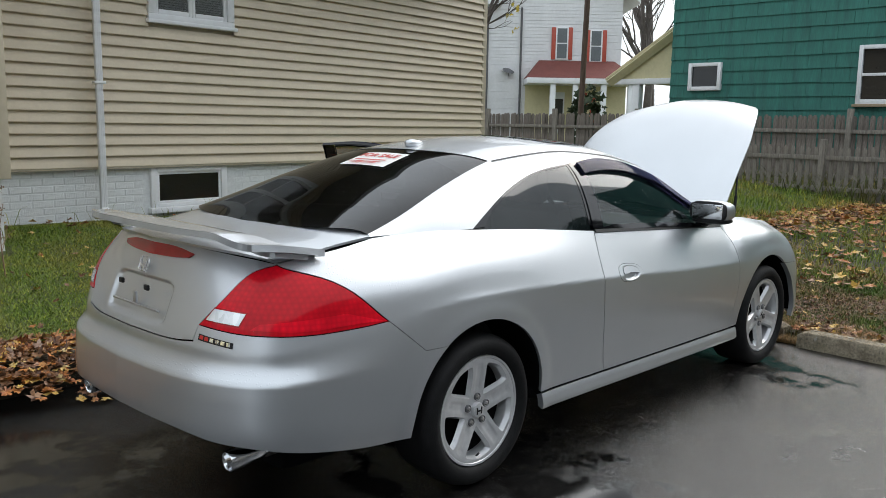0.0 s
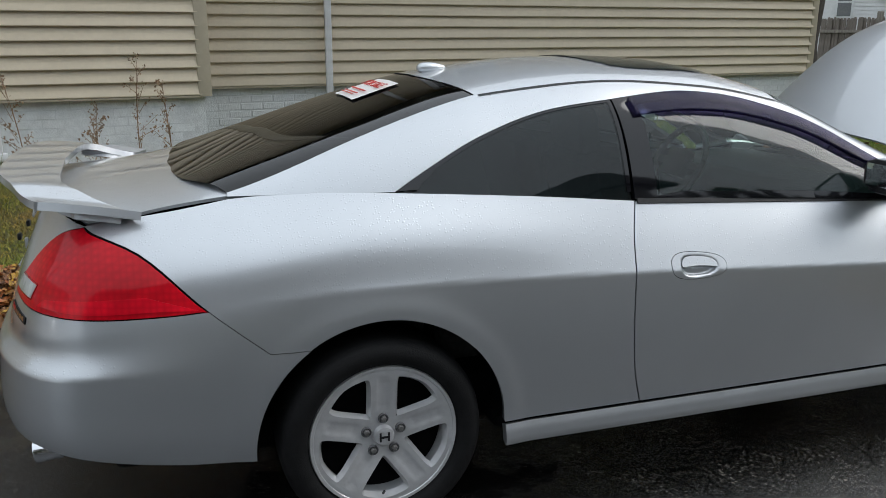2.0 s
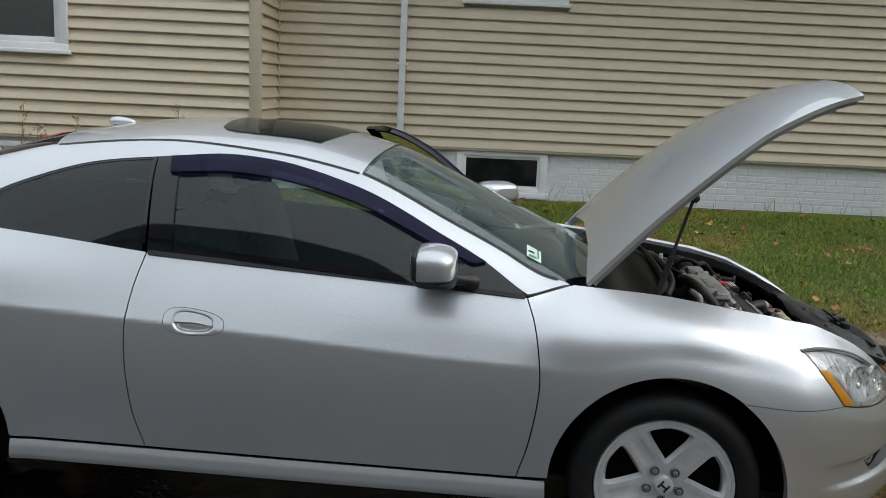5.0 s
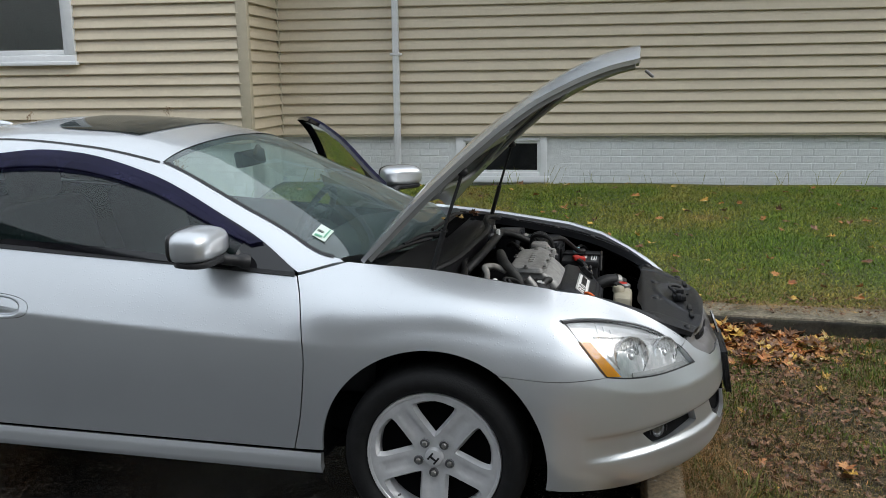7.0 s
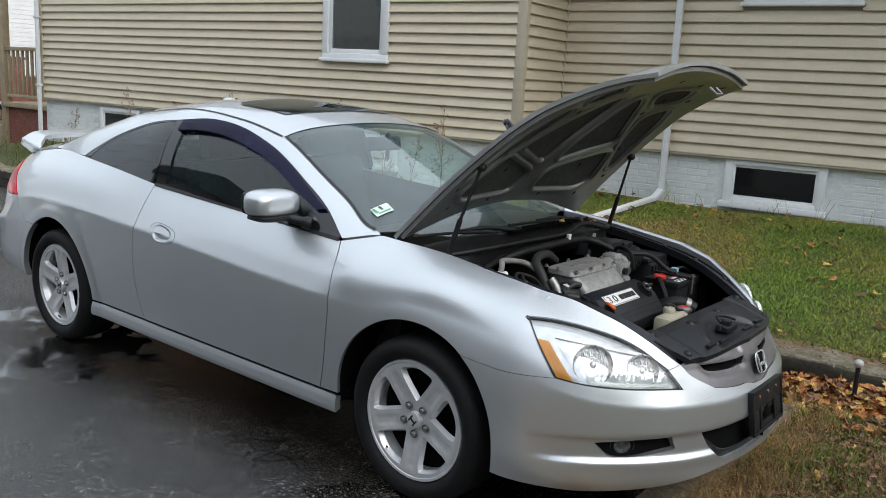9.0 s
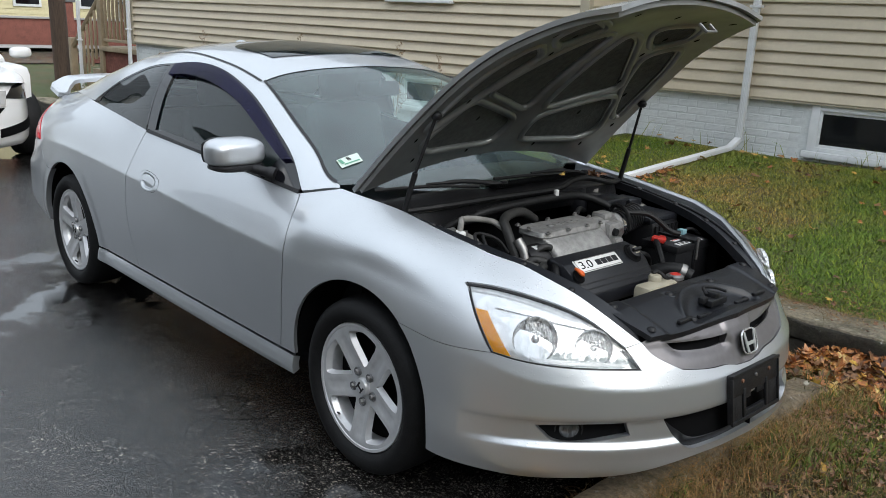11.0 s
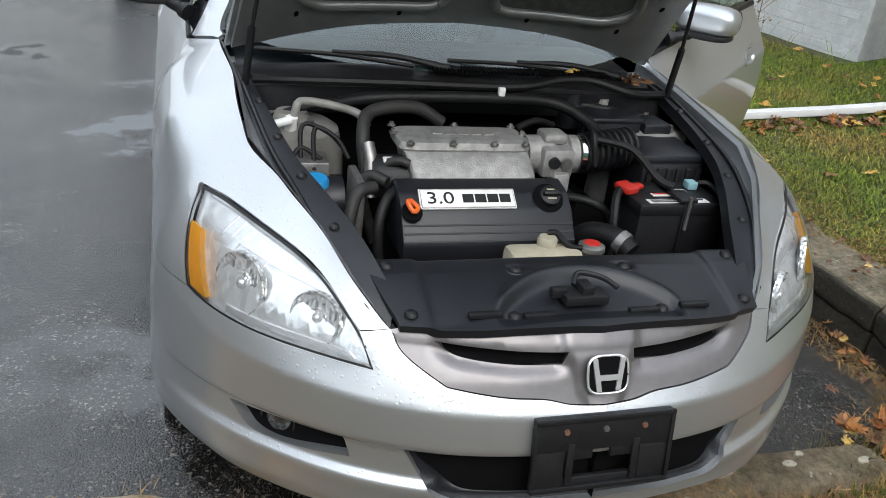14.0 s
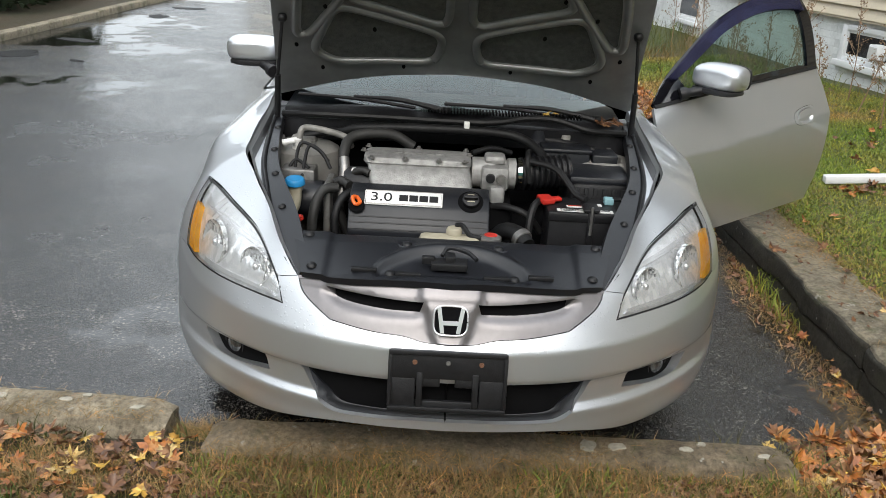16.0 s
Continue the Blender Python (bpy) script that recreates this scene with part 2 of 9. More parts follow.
def thing(name, label, category, group="", kind="", at=None):
    ob = new(name)
    ob.empty_display_size = 0.1
    if at is not None:
        ob.matrix_world = at
    return tagged(ob, label, category, group, kind)


def box(bm, lo, hi, bev=0.0, m=None, seg=2):
    """A bevelled box from corner to corner, in bm."""
    lo, hi = Vector(lo), Vector(hi)
    r = bmesh.ops.create_cube(bm, size=1.0)
    vs = r["verts"]
    for v in vs:
        v.co = Vector((lo[i] + (v.co[i] + 0.5) * (hi[i] - lo[i]) for i in range(3)))
    if bev:
        es = list({e for v in vs for e in v.link_edges})
        out = bmesh.ops.bevel(bm, geom=es, offset=bev, segments=seg, profile=0.5, affect="EDGES", clamp_overlap=True)
        vs = list({v for f in out["faces"] for v in f.verts} | {v for v in vs if v.is_valid})
    if m is not None:
        for v in vs:
            v.co = m @ v.co
    return vs


def boxes(*items, bev=0.0, m=None):
    bm = bmesh.new()
    for lo, hi in items:
        box(bm, lo, hi, bev, m)
    return bm


def lathe(profile, seg=32, axis="z", m=None, bm=None):
    """Turns a profile of (radius, height) round an axis."""
    bm = bm or bmesh.new()
    rings = []
    for r, h in profile:
        ring = []
        for k in range(seg):
            a = 2 * math.pi * k / seg
            c, s = r * math.cos(a), r * math.sin(a)
            co = {"z": (c, s, h), "y": (c, h, s), "x": (h, c, s)}[axis]
            ring.append(bm.verts.new(m @ Vector(co) if m is not None else co))
        rings.append(ring)
    for a, b in zip(rings, rings[1:]):
        for k in range(seg):
            bm.faces.new((a[k], a[(k + 1) % seg], b[(k + 1) % seg], b[k]))
    for ring in (rings[0], rings[-1]):
        if (Vector(ring[0].co) - Vector(ring[seg // 2].co)).length > 1e-4:
            bm.faces.new(ring)
    bmesh.ops.recalc_face_normals(bm, faces=bm.faces)
    return bm


def tube(points, radius, seg=10, bm=None, closed=False, smooth=True):
    """A round hose along points, with a radius or one for each point."""
    bm = bm or bmesh.new()
    pts = [Vector(p) for p in (catmull(points, 5, closed) if smooth and len(points) > 2 else points)]
    rad = radius if hasattr(radius, "__len__") else None
    rings, up = [], Vector((0, 0, 1))
    for i, p in enumerate(pts):
        d = (pts[min(i + 1, len(pts) - 1)] - pts[max(i - 1, 0)]).normalized()
        if abs(d.dot(up)) > 0.95:
            up = Vector((1, 0.2, 0))
        a = d.cross(up).normalized()
        b = a.cross(d).normalized()
        up = b
        r = rad[min(len(rad) - 1, int(i / max(1, len(pts) - 1) * (len(rad) - 1) + 0.5))] if rad else radius
        rings.append([bm.verts.new(p + r * (math.cos(2 * math.pi * k / seg) * a + math.sin(2 * math.pi * k / seg) * b)) for k in range(seg)])
    for a, b in zip(rings, rings[1:]):
        for k in range(seg):
            bm.faces.new((a[k], a[(k + 1) % seg], b[(k + 1) % seg], b[k]))
    bm.faces.new(rings[0][::-1])
    bm.faces.new(rings[-1])
    bmesh.ops.recalc_face_normals(bm, faces=bm.faces)
    return bm


def catmull(points, n=6, closed=False):
    """Points on a smooth curve through the points given."""
    p = [np.array(q, float) for q in points]
    ext = [p[-1], *p, p[0], p[1]] if closed else [2 * p[0] - p[1], *p, 2 * p[-1] - p[-2]]
    out = []
    for a, b, c, d in zip(ext, ext[1:], ext[2:], ext[3:]):
        for k in range(n):
            t = k / n
            out.append(0.5 * (2 * b + (c - a) * t + (2 * a - 5 * b + 4 * c - d) * t * t + (3 * b - a - 3 * c + d) * t**3))
    if not closed:
        out.append(p[-1])
    return out


def outline(*runs, n=6):
    """A closed outline from smooth runs that meet in corners."""
    out = []
    for run in runs:
        out += (catmull(run, n) if len(run) > 2 else [np.array(q, float) for q in run])[:-1]
    return np.array(out)


def densify(poly, step):
    out = []
    for a, b in zip(poly, np.roll(poly, -1, 0)):
        k = max(1, int(np.ceil(np.linalg.norm(b - a) / step)))
        out += [a + (b - a) * i / k for i in range(k)]
    return np.array(out)


def inside(pts, poly):
    x, y = pts[:, 0][:, None], pts[:, 1][:, None]
    a, b = poly, np.roll(poly, -1, 0)
    up = (a[:, 1] > y) != (b[:, 1] > y)
    with np.errstate(divide="ignore", invalid="ignore"):
        cut = x < (b[:, 0] - a[:, 0]) * (y - a[:, 1]) / (b[:, 1] - a[:, 1]) + a[:, 0]
    return (up & cut).sum(1) % 2 == 1


def fill(poly, step, holes=()):
    """Triangles that fill an outline with holes. Gives points, triangles and the number of boundary points of each loop."""
    from mathutils.geometry import delaunay_2d_cdt
    loops = [densify(np.asarray(q, float), step) for q in (poly, *holes)]
    edge = np.concatenate(loops)
    lo, hi = edge.min(0), edge.max(0)
    gx, gy = np.meshgrid(np.arange(lo[0] + step / 2, hi[0], step), np.arange(lo[1] + step / 2, hi[1], step))
    grid = np.stack([gx.ravel(), gy.ravel()], 1)
    ok = inside(grid, loops[0])
    for h in loops[1:]:
        ok &= ~inside(grid, h)
    grid = grid[ok]
    if len(grid):
        near = np.array([((edge - g) ** 2).sum(1).min() for g in grid])
        grid = grid[near > (0.55 * step) ** 2]
    pts = np.concatenate([edge, grid])
    cons, k = [], 0
    for q in loops:
        cons += [(k + i, k + (i + 1) % len(q)) for i in range(len(q))]
        k += len(q)
    co, _, tris, _, _, _ = delaunay_2d_cdt([Vector(q) for q in pts], cons, [], 0, 1e-7)
    co, tris = np.array([tuple(v) for v in co]), np.array([t for t in tris if len(t) == 3])
    mid = co[tris].mean(1)
    keep = inside(mid, loops[0])
    for h in loops[1:]:
        keep &= ~inside(mid, h)
    return co, tris[keep]


def skin(surf, poly, step, holes=(), offset=0.0, rim=0.012, flip=False, mirror=False):
    """A panel: the outline filled, laid on a surface surf(u, v), pushed out by offset, with its edges turned in by rim.
    Gives verts, faces and normals."""
    co, tris = fill(poly, step, holes)
    e = 1e-3
    p = surf(co[:, 0], co[:, 1])
    nrm = np.cross(surf(co[:, 0] + e, co[:, 1]) - surf(co[:, 0] - e, co[:, 1]), surf(co[:, 0], co[:, 1] + e) - surf(co[:, 0], co[:, 1] - e))
    nrm[:, 1] *= 1.0 - (np.abs(p[:, 1]) < 1e-4) * (np.abs(nrm[:, 1]) < 0.3 * np.linalg.norm(nrm, axis=1))
    nrm /= np.linalg.norm(nrm, axis=1, keepdims=True) + 1e-12
    if flip:
        nrm = -nrm
    p = p + offset * nrm
    faces = []
    for a, b, c in tris:
        fn = np.cross(p[b] - p[a], p[c] - p[a])
        faces.append((a, b, c) if fn @ nrm[a] > 0 else (a, c, b))
    verts, norms = list(p), list(nrm)
    if rim:
        count = {}
        for f in faces:
            for a, b in zip(f, (*f[1:], f[0])):
                count[(a, b)] = 1
        for a, b in [k for k in count if (k[1], k[0]) not in count]:
            side = np.cross(p[b] - p[a], nrm[a])
            side /= np.linalg.norm(side) + 1e-12
            i = len(verts)
            verts += [p[a], p[b], p[b] - rim * nrm[b], p[a] - rim * nrm[a]]
            norms += [side] * 4
            faces.append((i, i + 3, i + 2, i + 1) if rim > 0 else (i, i + 1, i + 2, i + 3))
    verts, norms = np.array(verts), np.array(norms)
    if mirror:
        verts, norms = verts * (1, -1, 1), norms * (1, -1, 1)
        faces = [tuple(reversed(f)) for f in faces]
    return verts, faces, norms


def joined(*skins):
    """Several skins as one."""
    vs, fs, ns, k = [], [], [], 0
    for v, f, n in skins:
        vs.append(v), ns.append(n)
        fs += [tuple(i + k for i in q) for q in f]
        k += len(v)
    return np.concatenate(vs), fs, np.concatenate(ns)


def smooth_fn(*knots):
    """A smooth monotone-preserving curve through (x, value...) knots, as a function of an array."""
    k = np.array(knots, float)
    x, y = k[:, 0], k[:, 1:]
    h = np.diff(x)[:, None]
    d = np.diff(y, axis=0) / h
    m = np.zeros_like(y)
    m[0], m[-1] = d[0], d[-1]
    w1, w2 = 2 * h[1:] + h[:-1], h[1:] + 2 * h[:-1]
    with np.errstate(divide="ignore", invalid="ignore"):
        hm = (w1 + w2) / (w1 / d[:-1] + w2 / d[1:])
    m[1:-1] = np.where(d[:-1] * d[1:] > 0, hm, 0)

    def f(q):
        q = np.asarray(q, float)
        i = np.clip(np.searchsorted(x, q) - 1, 0, len(x) - 2)
        t = np.clip((q - x[i]) / (x[i + 1] - x[i]), -0.2, 1.2)[..., None]
        hh = h[i]
        r = (2 * t**3 - 3 * t**2 + 1) * y[i] + (t**3 - 2 * t**2 + t) * hh * m[i] + (-2 * t**3 + 3 * t**2) * y[i + 1] + (t**3 - t**2) * hh * m[i + 1]
        return r[..., 0] if r.shape[-1] == 1 else r
    return f

# ---- the coupe's surfaces: x ahead of the rear axle, y to its left, z up ----
PLAN = np.array(catmull([(-1.14, 0), (-1.125, 0.30), (-1.08, 0.53), (-0.98, 0.715), (-0.81, 0.82), (-0.49, 0.866), (-0.2, 0.88), (0.4, 0.89), (1.2, 0.895), (2.2, 0.895), (2.67, 0.892), (2.92, 0.885), (3.1, 0.876), (3.26, 0.812), (3.39, 0.715), (3.53, 0.55), (3.62, 0.38), (3.665, 0.2), (3.68, 0)], 24))
_seg = np.r_[0, np.cumsum(np.linalg.norm(np.diff(PLAN, axis=0), axis=1))]
_tan = np.gradient(PLAN, _seg, axis=0)
_tan /= np.linalg.norm(_tan, axis=1, keepdims=True)
# square to the centre line at both ends
_tan[:, 0] *= np.clip(np.minimum(_seg, _seg[-1] - _seg) / 0.2, 0, 1)
HUBS = (0.0, 2.67)


def s_of(x):
    """The way along the plan's outline to the place at x on its side."""
    return np.interp(x, PLAN[:, 0], _seg)


def s_at(x, y):
    """The way along the outline to the place nearest to (x, y)."""
    return float(_seg[np.argmin((PLAN[:, 0] - x) ** 2 + (PLAN[:, 1] - abs(y)) ** 2)])


# Cross-sections: where on the outline, and the inset and height of eight levels from the sill up.
_SECTIONS = [
    (0.0, [(0.06, 0.27), (0.008, 0.37), (0, 0.52), (0.006, 0.595), (0.045, 0.64), (0.058, 0.70), (0.135, 0.90), (0.175, 1.02)]),
    (s_at(-0.98, 0.715), [(0.06, 0.27), (0.008, 0.37), (0, 0.52), (0.006, 0.595), (0.04, 0.64), (0.052, 0.70), (0.115, 0.88), (0.215, 1.0)]),
    (s_of(-0.49), [(0.04, 0.27), (0.01, 0.36), (0, 0.5), (0, 0.62), (0.008, 0.70), (0.022, 0.78), (0.085, 0.93), (0.235, 1.045)]),
    (s_of(0.0), [(0.03, 0.24), (0.02, 0.34), (0.005, 0.5), (0, 0.64), (0.002, 0.73), (0.008, 0.803), (0.079, 0.965), (0.165, 1.055)]),
    (s_of(0.87), [(0.035, 0.23), (0.03, 0.31), (0.012, 0.45), (0.001, 0.60), (0.002, 0.70), (0.007, 0.775), (0.064, 0.90), (0.11, 0.996)]),
    (s_of(2.15), [(0.035, 0.23), (0.03, 0.31), (0.012, 0.45), (0.001, 0.57), (0.002, 0.66), (0.006, 0.714), (0.062, 0.835), (0.12, 0.925)]),
    (s_of(2.33), [(0.04, 0.23), (0.03, 0.31), (0.012, 0.45), (0.002, 0.57), (0.003, 0.65), (0.008, 0.712), (0.074, 0.868), (0.2, 0.955)]),
    (s_of(2.67), [(0.04, 0.23), (0.02, 0.31), (0.0, 0.45), (0, 0.57), (0.005, 0.67), (0.022, 0.76), (0.088, 0.870), (0.222, 0.93)]),
    (s_of(3.05), [(0.0, 0.25), (-0.01, 0.33), (-0.005, 0.45), (0.0, 0.57), (0.01, 0.64), (0.035, 0.715), (0.10, 0.805), (0.22, 0.878)]),
    (s_at(3.38, 0.715), [(0.05, 0.20), (0.01, 0.25), (0, 0.33), (0.002, 0.45), (0.007, 0.552), (0.030, 0.62), (0.085, 0.715), (0.195, 0.808)]),
    (s_at(3.53, 0.55), [(0.07, 0.19), (0.015, 0.24), (0, 0.32), (0.005, 0.44), (0.014, 0.532), (0.038, 0.575), (0.068, 0.635), (0.128, 0.718)]),
    (s_at(3.62, 0.38), [(0.08, 0.19), (0.015, 0.235), (0, 0.32), (0.006, 0.44), (0.017, 0.526), (0.048, 0.58), (0.075, 0.62), (0.11, 0.668)]),
    (float(_seg[-1]), [(0.08, 0.19), (0.015, 0.235), (0, 0.32), (0.007, 0.44), (0.019, 0.518), (0.056, 0.57), (0.08, 0.63), (0.115, 0.675)]),
]
_levels = smooth_fn(*[(s, *[v for q in sec for v in q]) for s, sec in _SECTIONS])


def _inset(lev, z, sharp, ledge, brow):
    """How far the surface lies in from the outline, at each height."""
    zz, dd = lev[:, :, 1], lev[:, :, 0]
    # slopes of a smooth curve through the levels
    h = np.diff(zz, axis=1)
    g = np.diff(dd, axis=1) / h
    m = np.concatenate([g[:, :1], (g[:, :-1] * h[:, 1:] + g[:, 1:] * h[:, :-1]) / (h[:, :-1] + h[:, 1:]), g[:, -1:]], 1)
    k = np.clip((zz < z[:, None]).sum(1) - 1, 0, 6)

    def at(a, i):
        return np.take_along_axis(a, i[:, None], 1)[:, 0]

    m0, m1, gk, hk, d0, d1 = at(m, k), at(m, k + 1), at(g, k), at(h, k), at(dd, k), at(dd, k + 1)
    # a crease along the doors at the sixth level, one round the rear bumper at the fourth, one round the front bumper at the fifth
    m0 = m0 + (sharp * (k == 5) + ledge * (k == 3) + brow * (k == 4)) * (gk - m0)
    m1 = m1 + (sharp * (k == 4) + ledge * (k == 2) + brow * (k == 3)) * (gk - m1)
    t = (z - at(zz, k)) / hk
    u = np.clip(t, 0, 1)
    d = (2 * u**3 - 3 * u**2 + 1) * d0 + (u**3 - 2 * u**2 + u) * hk * m0 + (-2 * u**3 + 3 * u**2) * d1 + (u**3 - u**2) * hk * m1
    return d + (t - u) * hk * np.where(t > 1, m1, m0)


def wrap(s, z):
    """The lower body's right side: from the way along the outline and the height."""
    s, z = np.atleast_1d(s).astype(float), np.atleast_1d(z).astype(float)
    lev = _levels(np.clip(s, 0, _seg[-1])).reshape(-1, 8, 2)
    px, py = np.interp(s, _seg, PLAN[:, 0]), np.interp(s, _seg, PLAN[:, 1])
    sharp = np.interp(px, (-0.45, -0.1, 2.1, 2.4), (0, 1, 1, 0))
    ledge = np.interp(px, (-0.75, -0.45), (1, 0))
    brow = np.interp(px, (3.12, 3.3), (0, 1))
    # creases rounded over about one centimetre
    d = sum(w * _inset(lev, z + dz, sharp, ledge, brow) for w, dz in ((0.15, -0.007), (0.22, -0.0035), (0.26, 0.0), (0.22, 0.0035), (0.15, 0.007)))
    reach = np.interp(px, (3.16, 3.34), (0, 1)) / (1 + np.exp(np.clip((z - 0.431) / 0.0035, -40, 40)))
    d = d + 0.017 * reach / (1 + np.exp(np.clip((0.354 - z) / 0.004, -40, 40)))
    tx, ty = np.interp(s, _seg, _tan[:, 0]), np.interp(s, _seg, _tan[:, 1])
    nl = np.hypot(tx, ty)
    nx, ny = -ty / nl, tx / nl
    for hub in HUBS:
        r = np.hypot(px - hub, z - 0.32)
        d = d - (0.007 if hub == 0 else 0.0015) / (1 + np.exp((r - 0.445) / 0.014)) * (z < 0.9)
    return np.stack([px - nx * d, -(py - ny * d), z], 1)


def side(x, z):
    return wrap(s_of(x), z)


BELT = smooth_fn((-0.75, 0.60, 1.03), (-0.408, 0.636, 1.055), (0.0, 0.716, 1.057), (0.4, 0.755, 1.035), (0.87, 0.785, 0.996), (1.5, 0.79, 0.962), (2.15, 0.775, 0.925), (2.33, 0.694, 0.955), (2.6, 0.60, 0.93))
CROWN = smooth_fn((-0.75, 1.03), (-0.62, 1.06), (-0.3, 1.165), (0.0, 1.265), (0.4, 1.375), (0.9, 1.428), (1.25, 1.415), (1.55, 1.36), (1.9, 1.222), (2.2, 1.085), (2.45, 0.965), (2.6, 0.90))
RAIL = smooth_fn((-0.75, 0.50, 0.0), (-0.408, 0.56, 0.005), (0.0, 0.61, 0.01), (0.41, 0.62, 0.015), (0.85, 0.67, 0.02), (1.57, 0.655, 0.02), (2.0, 0.66, 0.045), (2.3, 0.62, 0.05), (2.6, 0.5, 0.03))


def canopy(x, v):
    """The upper body's right half: v from 0 at the belt to 1 on the centre line."""
    x, v = np.atleast_1d(x).astype(float), np.atleast_1d(v).astype(float)
    b, r, c = BELT(x), RAIL(x), CROWN(x)
    w0, w1, w2 = (1 - v) ** 2, 4.0 * v * (1 - v), v**2
    t = w0 + w1 + w2
    return np.stack([x, -(w0 * b[:, 0] + w1 * r[:, 0]) / t, (w0 * b[:, 1] + w1 * (c - r[:, 1]) + w2 * c) / t], 1)


_vs = np.linspace(0, 1, 400)


def v_of_z(x, z):
    p = canopy(np.full(400, x), _vs)
    return float(np.interp(z, p[:, 2], _vs))


def v_of_y(x, y):
    p = canopy(np.full(400, x), _vs)
    return float(np.interp(-abs(y), p[:, 1], _vs))


def by_z(pts):
    return [(x, v_of_z(x, z)) for x, z in pts]


def by_y(pts):
    return [(x, v_of_y(x, y)) for x, y in pts]


def sz(*pts):
    """Places (x, y, z) on the lower body as points (way along the outline, height)."""
    return [(s_at(x, y), z) for x, y, z in pts]


def sx(*pts):
    return [(float(s_of(x)), z) for x, z in pts]


def arch(hub, a0, a1, r=0.387, n=22):
    """Points on a wheel arch, by angles from ahead, upwards."""
    return [(float(s_of(hub + r * math.cos(radians(a)))), 0.32 + r * math.sin(radians(a))) for a in np.linspace(a0, a1, n)]


def inset(poly, d):
    """An outline drawn in by d, for the gap between panels."""
    p = np.asarray(poly, float)
    q, r = np.roll(p, 1, 0), np.roll(p, -1, 0)
    e1, e2 = p - q, r - p
    n1, n2 = np.stack([-e1[:, 1], e1[:, 0]], 1), np.stack([-e2[:, 1], e2[:, 0]], 1)
    n1 /= np.linalg.norm(n1, axis=1, keepdims=True) + 1e-12
    n2 /= np.linalg.norm(n2, axis=1, keepdims=True) + 1e-12
    area = 0.5 * np.sum(p[:, 0] * r[:, 1] - r[:, 0] * p[:, 1])
    m = n1 + n2
    m /= np.maximum((m * n1).sum(1, keepdims=True), 0.6)
    return p + d * np.sign(area) * m


CAR = thing("car", "silver two-door coupe with raised hood, parked on wet asphalt", "car")
GAP = 0.0022

# Outlines on the lower body
TL_TOP, TL_TIP, TL_IN = sz((-0.80, 0.59, 0.985))[0], sx((-0.494, 0.772))[0], sz((-1.007, 0.431, 0.77))[0]
SEAM2, ARCH_R = sx((-0.333, 0.639))[0], arch(0.0, 124.5, 124.5, n=1)[0]
LID_LOW = sz((-1.064, 0.431, 0.712))[0]
DOOR_REAR = sx((0.885, 0.316), (0.848, 0.45), (0.831, 0.60), (0.829, 0.74), (0.842, 0.88), (0.868, 0.992))
DOOR_FRONT = sx((2.176, 0.316), (2.21, 0.45), (2.231, 0.60), (2.231, 0.70), (2.21, 0.83), (2.178, 0.918))
FB = arch(2.67, 54.5, 54.5, n=1)[0]
HL_LOW, HL_TOP, HL_FRONT, HL_SEAM = sz((3.236, 0.81, 0.626), (3.08, 0.775, 0.80), (3.535, 0.462, 0.582), (3.483, 0.485, 0.643))
NOTCH = sz((3.517, 0.435, 0.654))[0]
TL_EDGE = [TL_TIP, sx((-0.62, 0.762))[0], sz((-0.80, 0.76, 0.754))[0], sz((-0.95, 0.60, 0.757))[0], TL_IN]
TL_RISE = [TL_TOP, sx((-0.68, 0.925))[0], TL_TIP]
TL_INNER = [TL_IN, sz((-0.96, 0.50, 0.86))[0], sz((-0.88, 0.55, 0.955))[0], TL_TOP]
HL_TOPLINE = [HL_TOP] + sz((3.17, 0.712, 0.794), (3.28, 0.622, 0.765), (3.38, 0.545, 0.719)) + [HL_SEAM, HL_FRONT]
HL_BASE = [HL_FRONT] + sz((3.466, 0.582, 0.588), (3.39, 0.69, 0.599), (3.305, 0.769, 0.612)) + [HL_LOW]
HL_BACK = [HL_LOW] + sz((3.157, 0.804, 0.723), (3.103, 0.786, 0.783)) + [HL_TOP]
HOODLINE = sz((2.33, 0.70, 0.955), (2.67, 0.67, 0.93), (3.0, 0.635, 0.885), (3.16, 0.60, 0.85), (3.3, 0.555, 0.795), (3.43, 0.50, 0.725)) + [NOTCH]


def panel(name, poly, material, step=0.03, parent=None, mirror=False, surf=wrap, offset=0.0, rim=0.014, gap=GAP, holes=(), label=""):
    v, f, n = skin(surf, inset(poly, gap), step, holes, offset, rim, False, mirror)
    return mesh_part(name, v, f, material, parent or CAR, label, n)


BELT_S = sx((0.868, 0.994), (0.5, 1.028), (0.077, 1.055), (-0.2, 1.062)) + sz((-0.408, 0.636, 1.050))
QUARTER = outline(sx((0.392, 0.316), (0.885, 0.316)), DOOR_REAR, BELT_S, [BELT_S[-1], sz((-0.6, 0.62, 1.02))[0], TL_TOP], TL_RISE, [TL_TIP, SEAM2], [SEAM2, ARCH_R], arch(0, 124.5, 0))
DOOR = outline([DOOR_REAR[0], DOOR_FRONT[0]], DOOR_FRONT, [DOOR_FRONT[-1], sx((1.5, 0.962))[0], DOOR_REAR[-1]], DOOR_REAR[::-1])
FENDER = outline(sx((2.176, 0.316), (2.284, 0.316)), arch(2.67, 180, 54.5), [FB, sx((3.06, 0.624))[0], HL_LOW], HL_BACK, HL_TOPLINE[:5], [HL_SEAM, NOTCH], HOODLINE[::-1], [HOODLINE[0], DOOR_FRONT[-1]], DOOR_FRONT[::-1])
TAIL = outline(TL_RISE, TL_EDGE, TL_INNER)
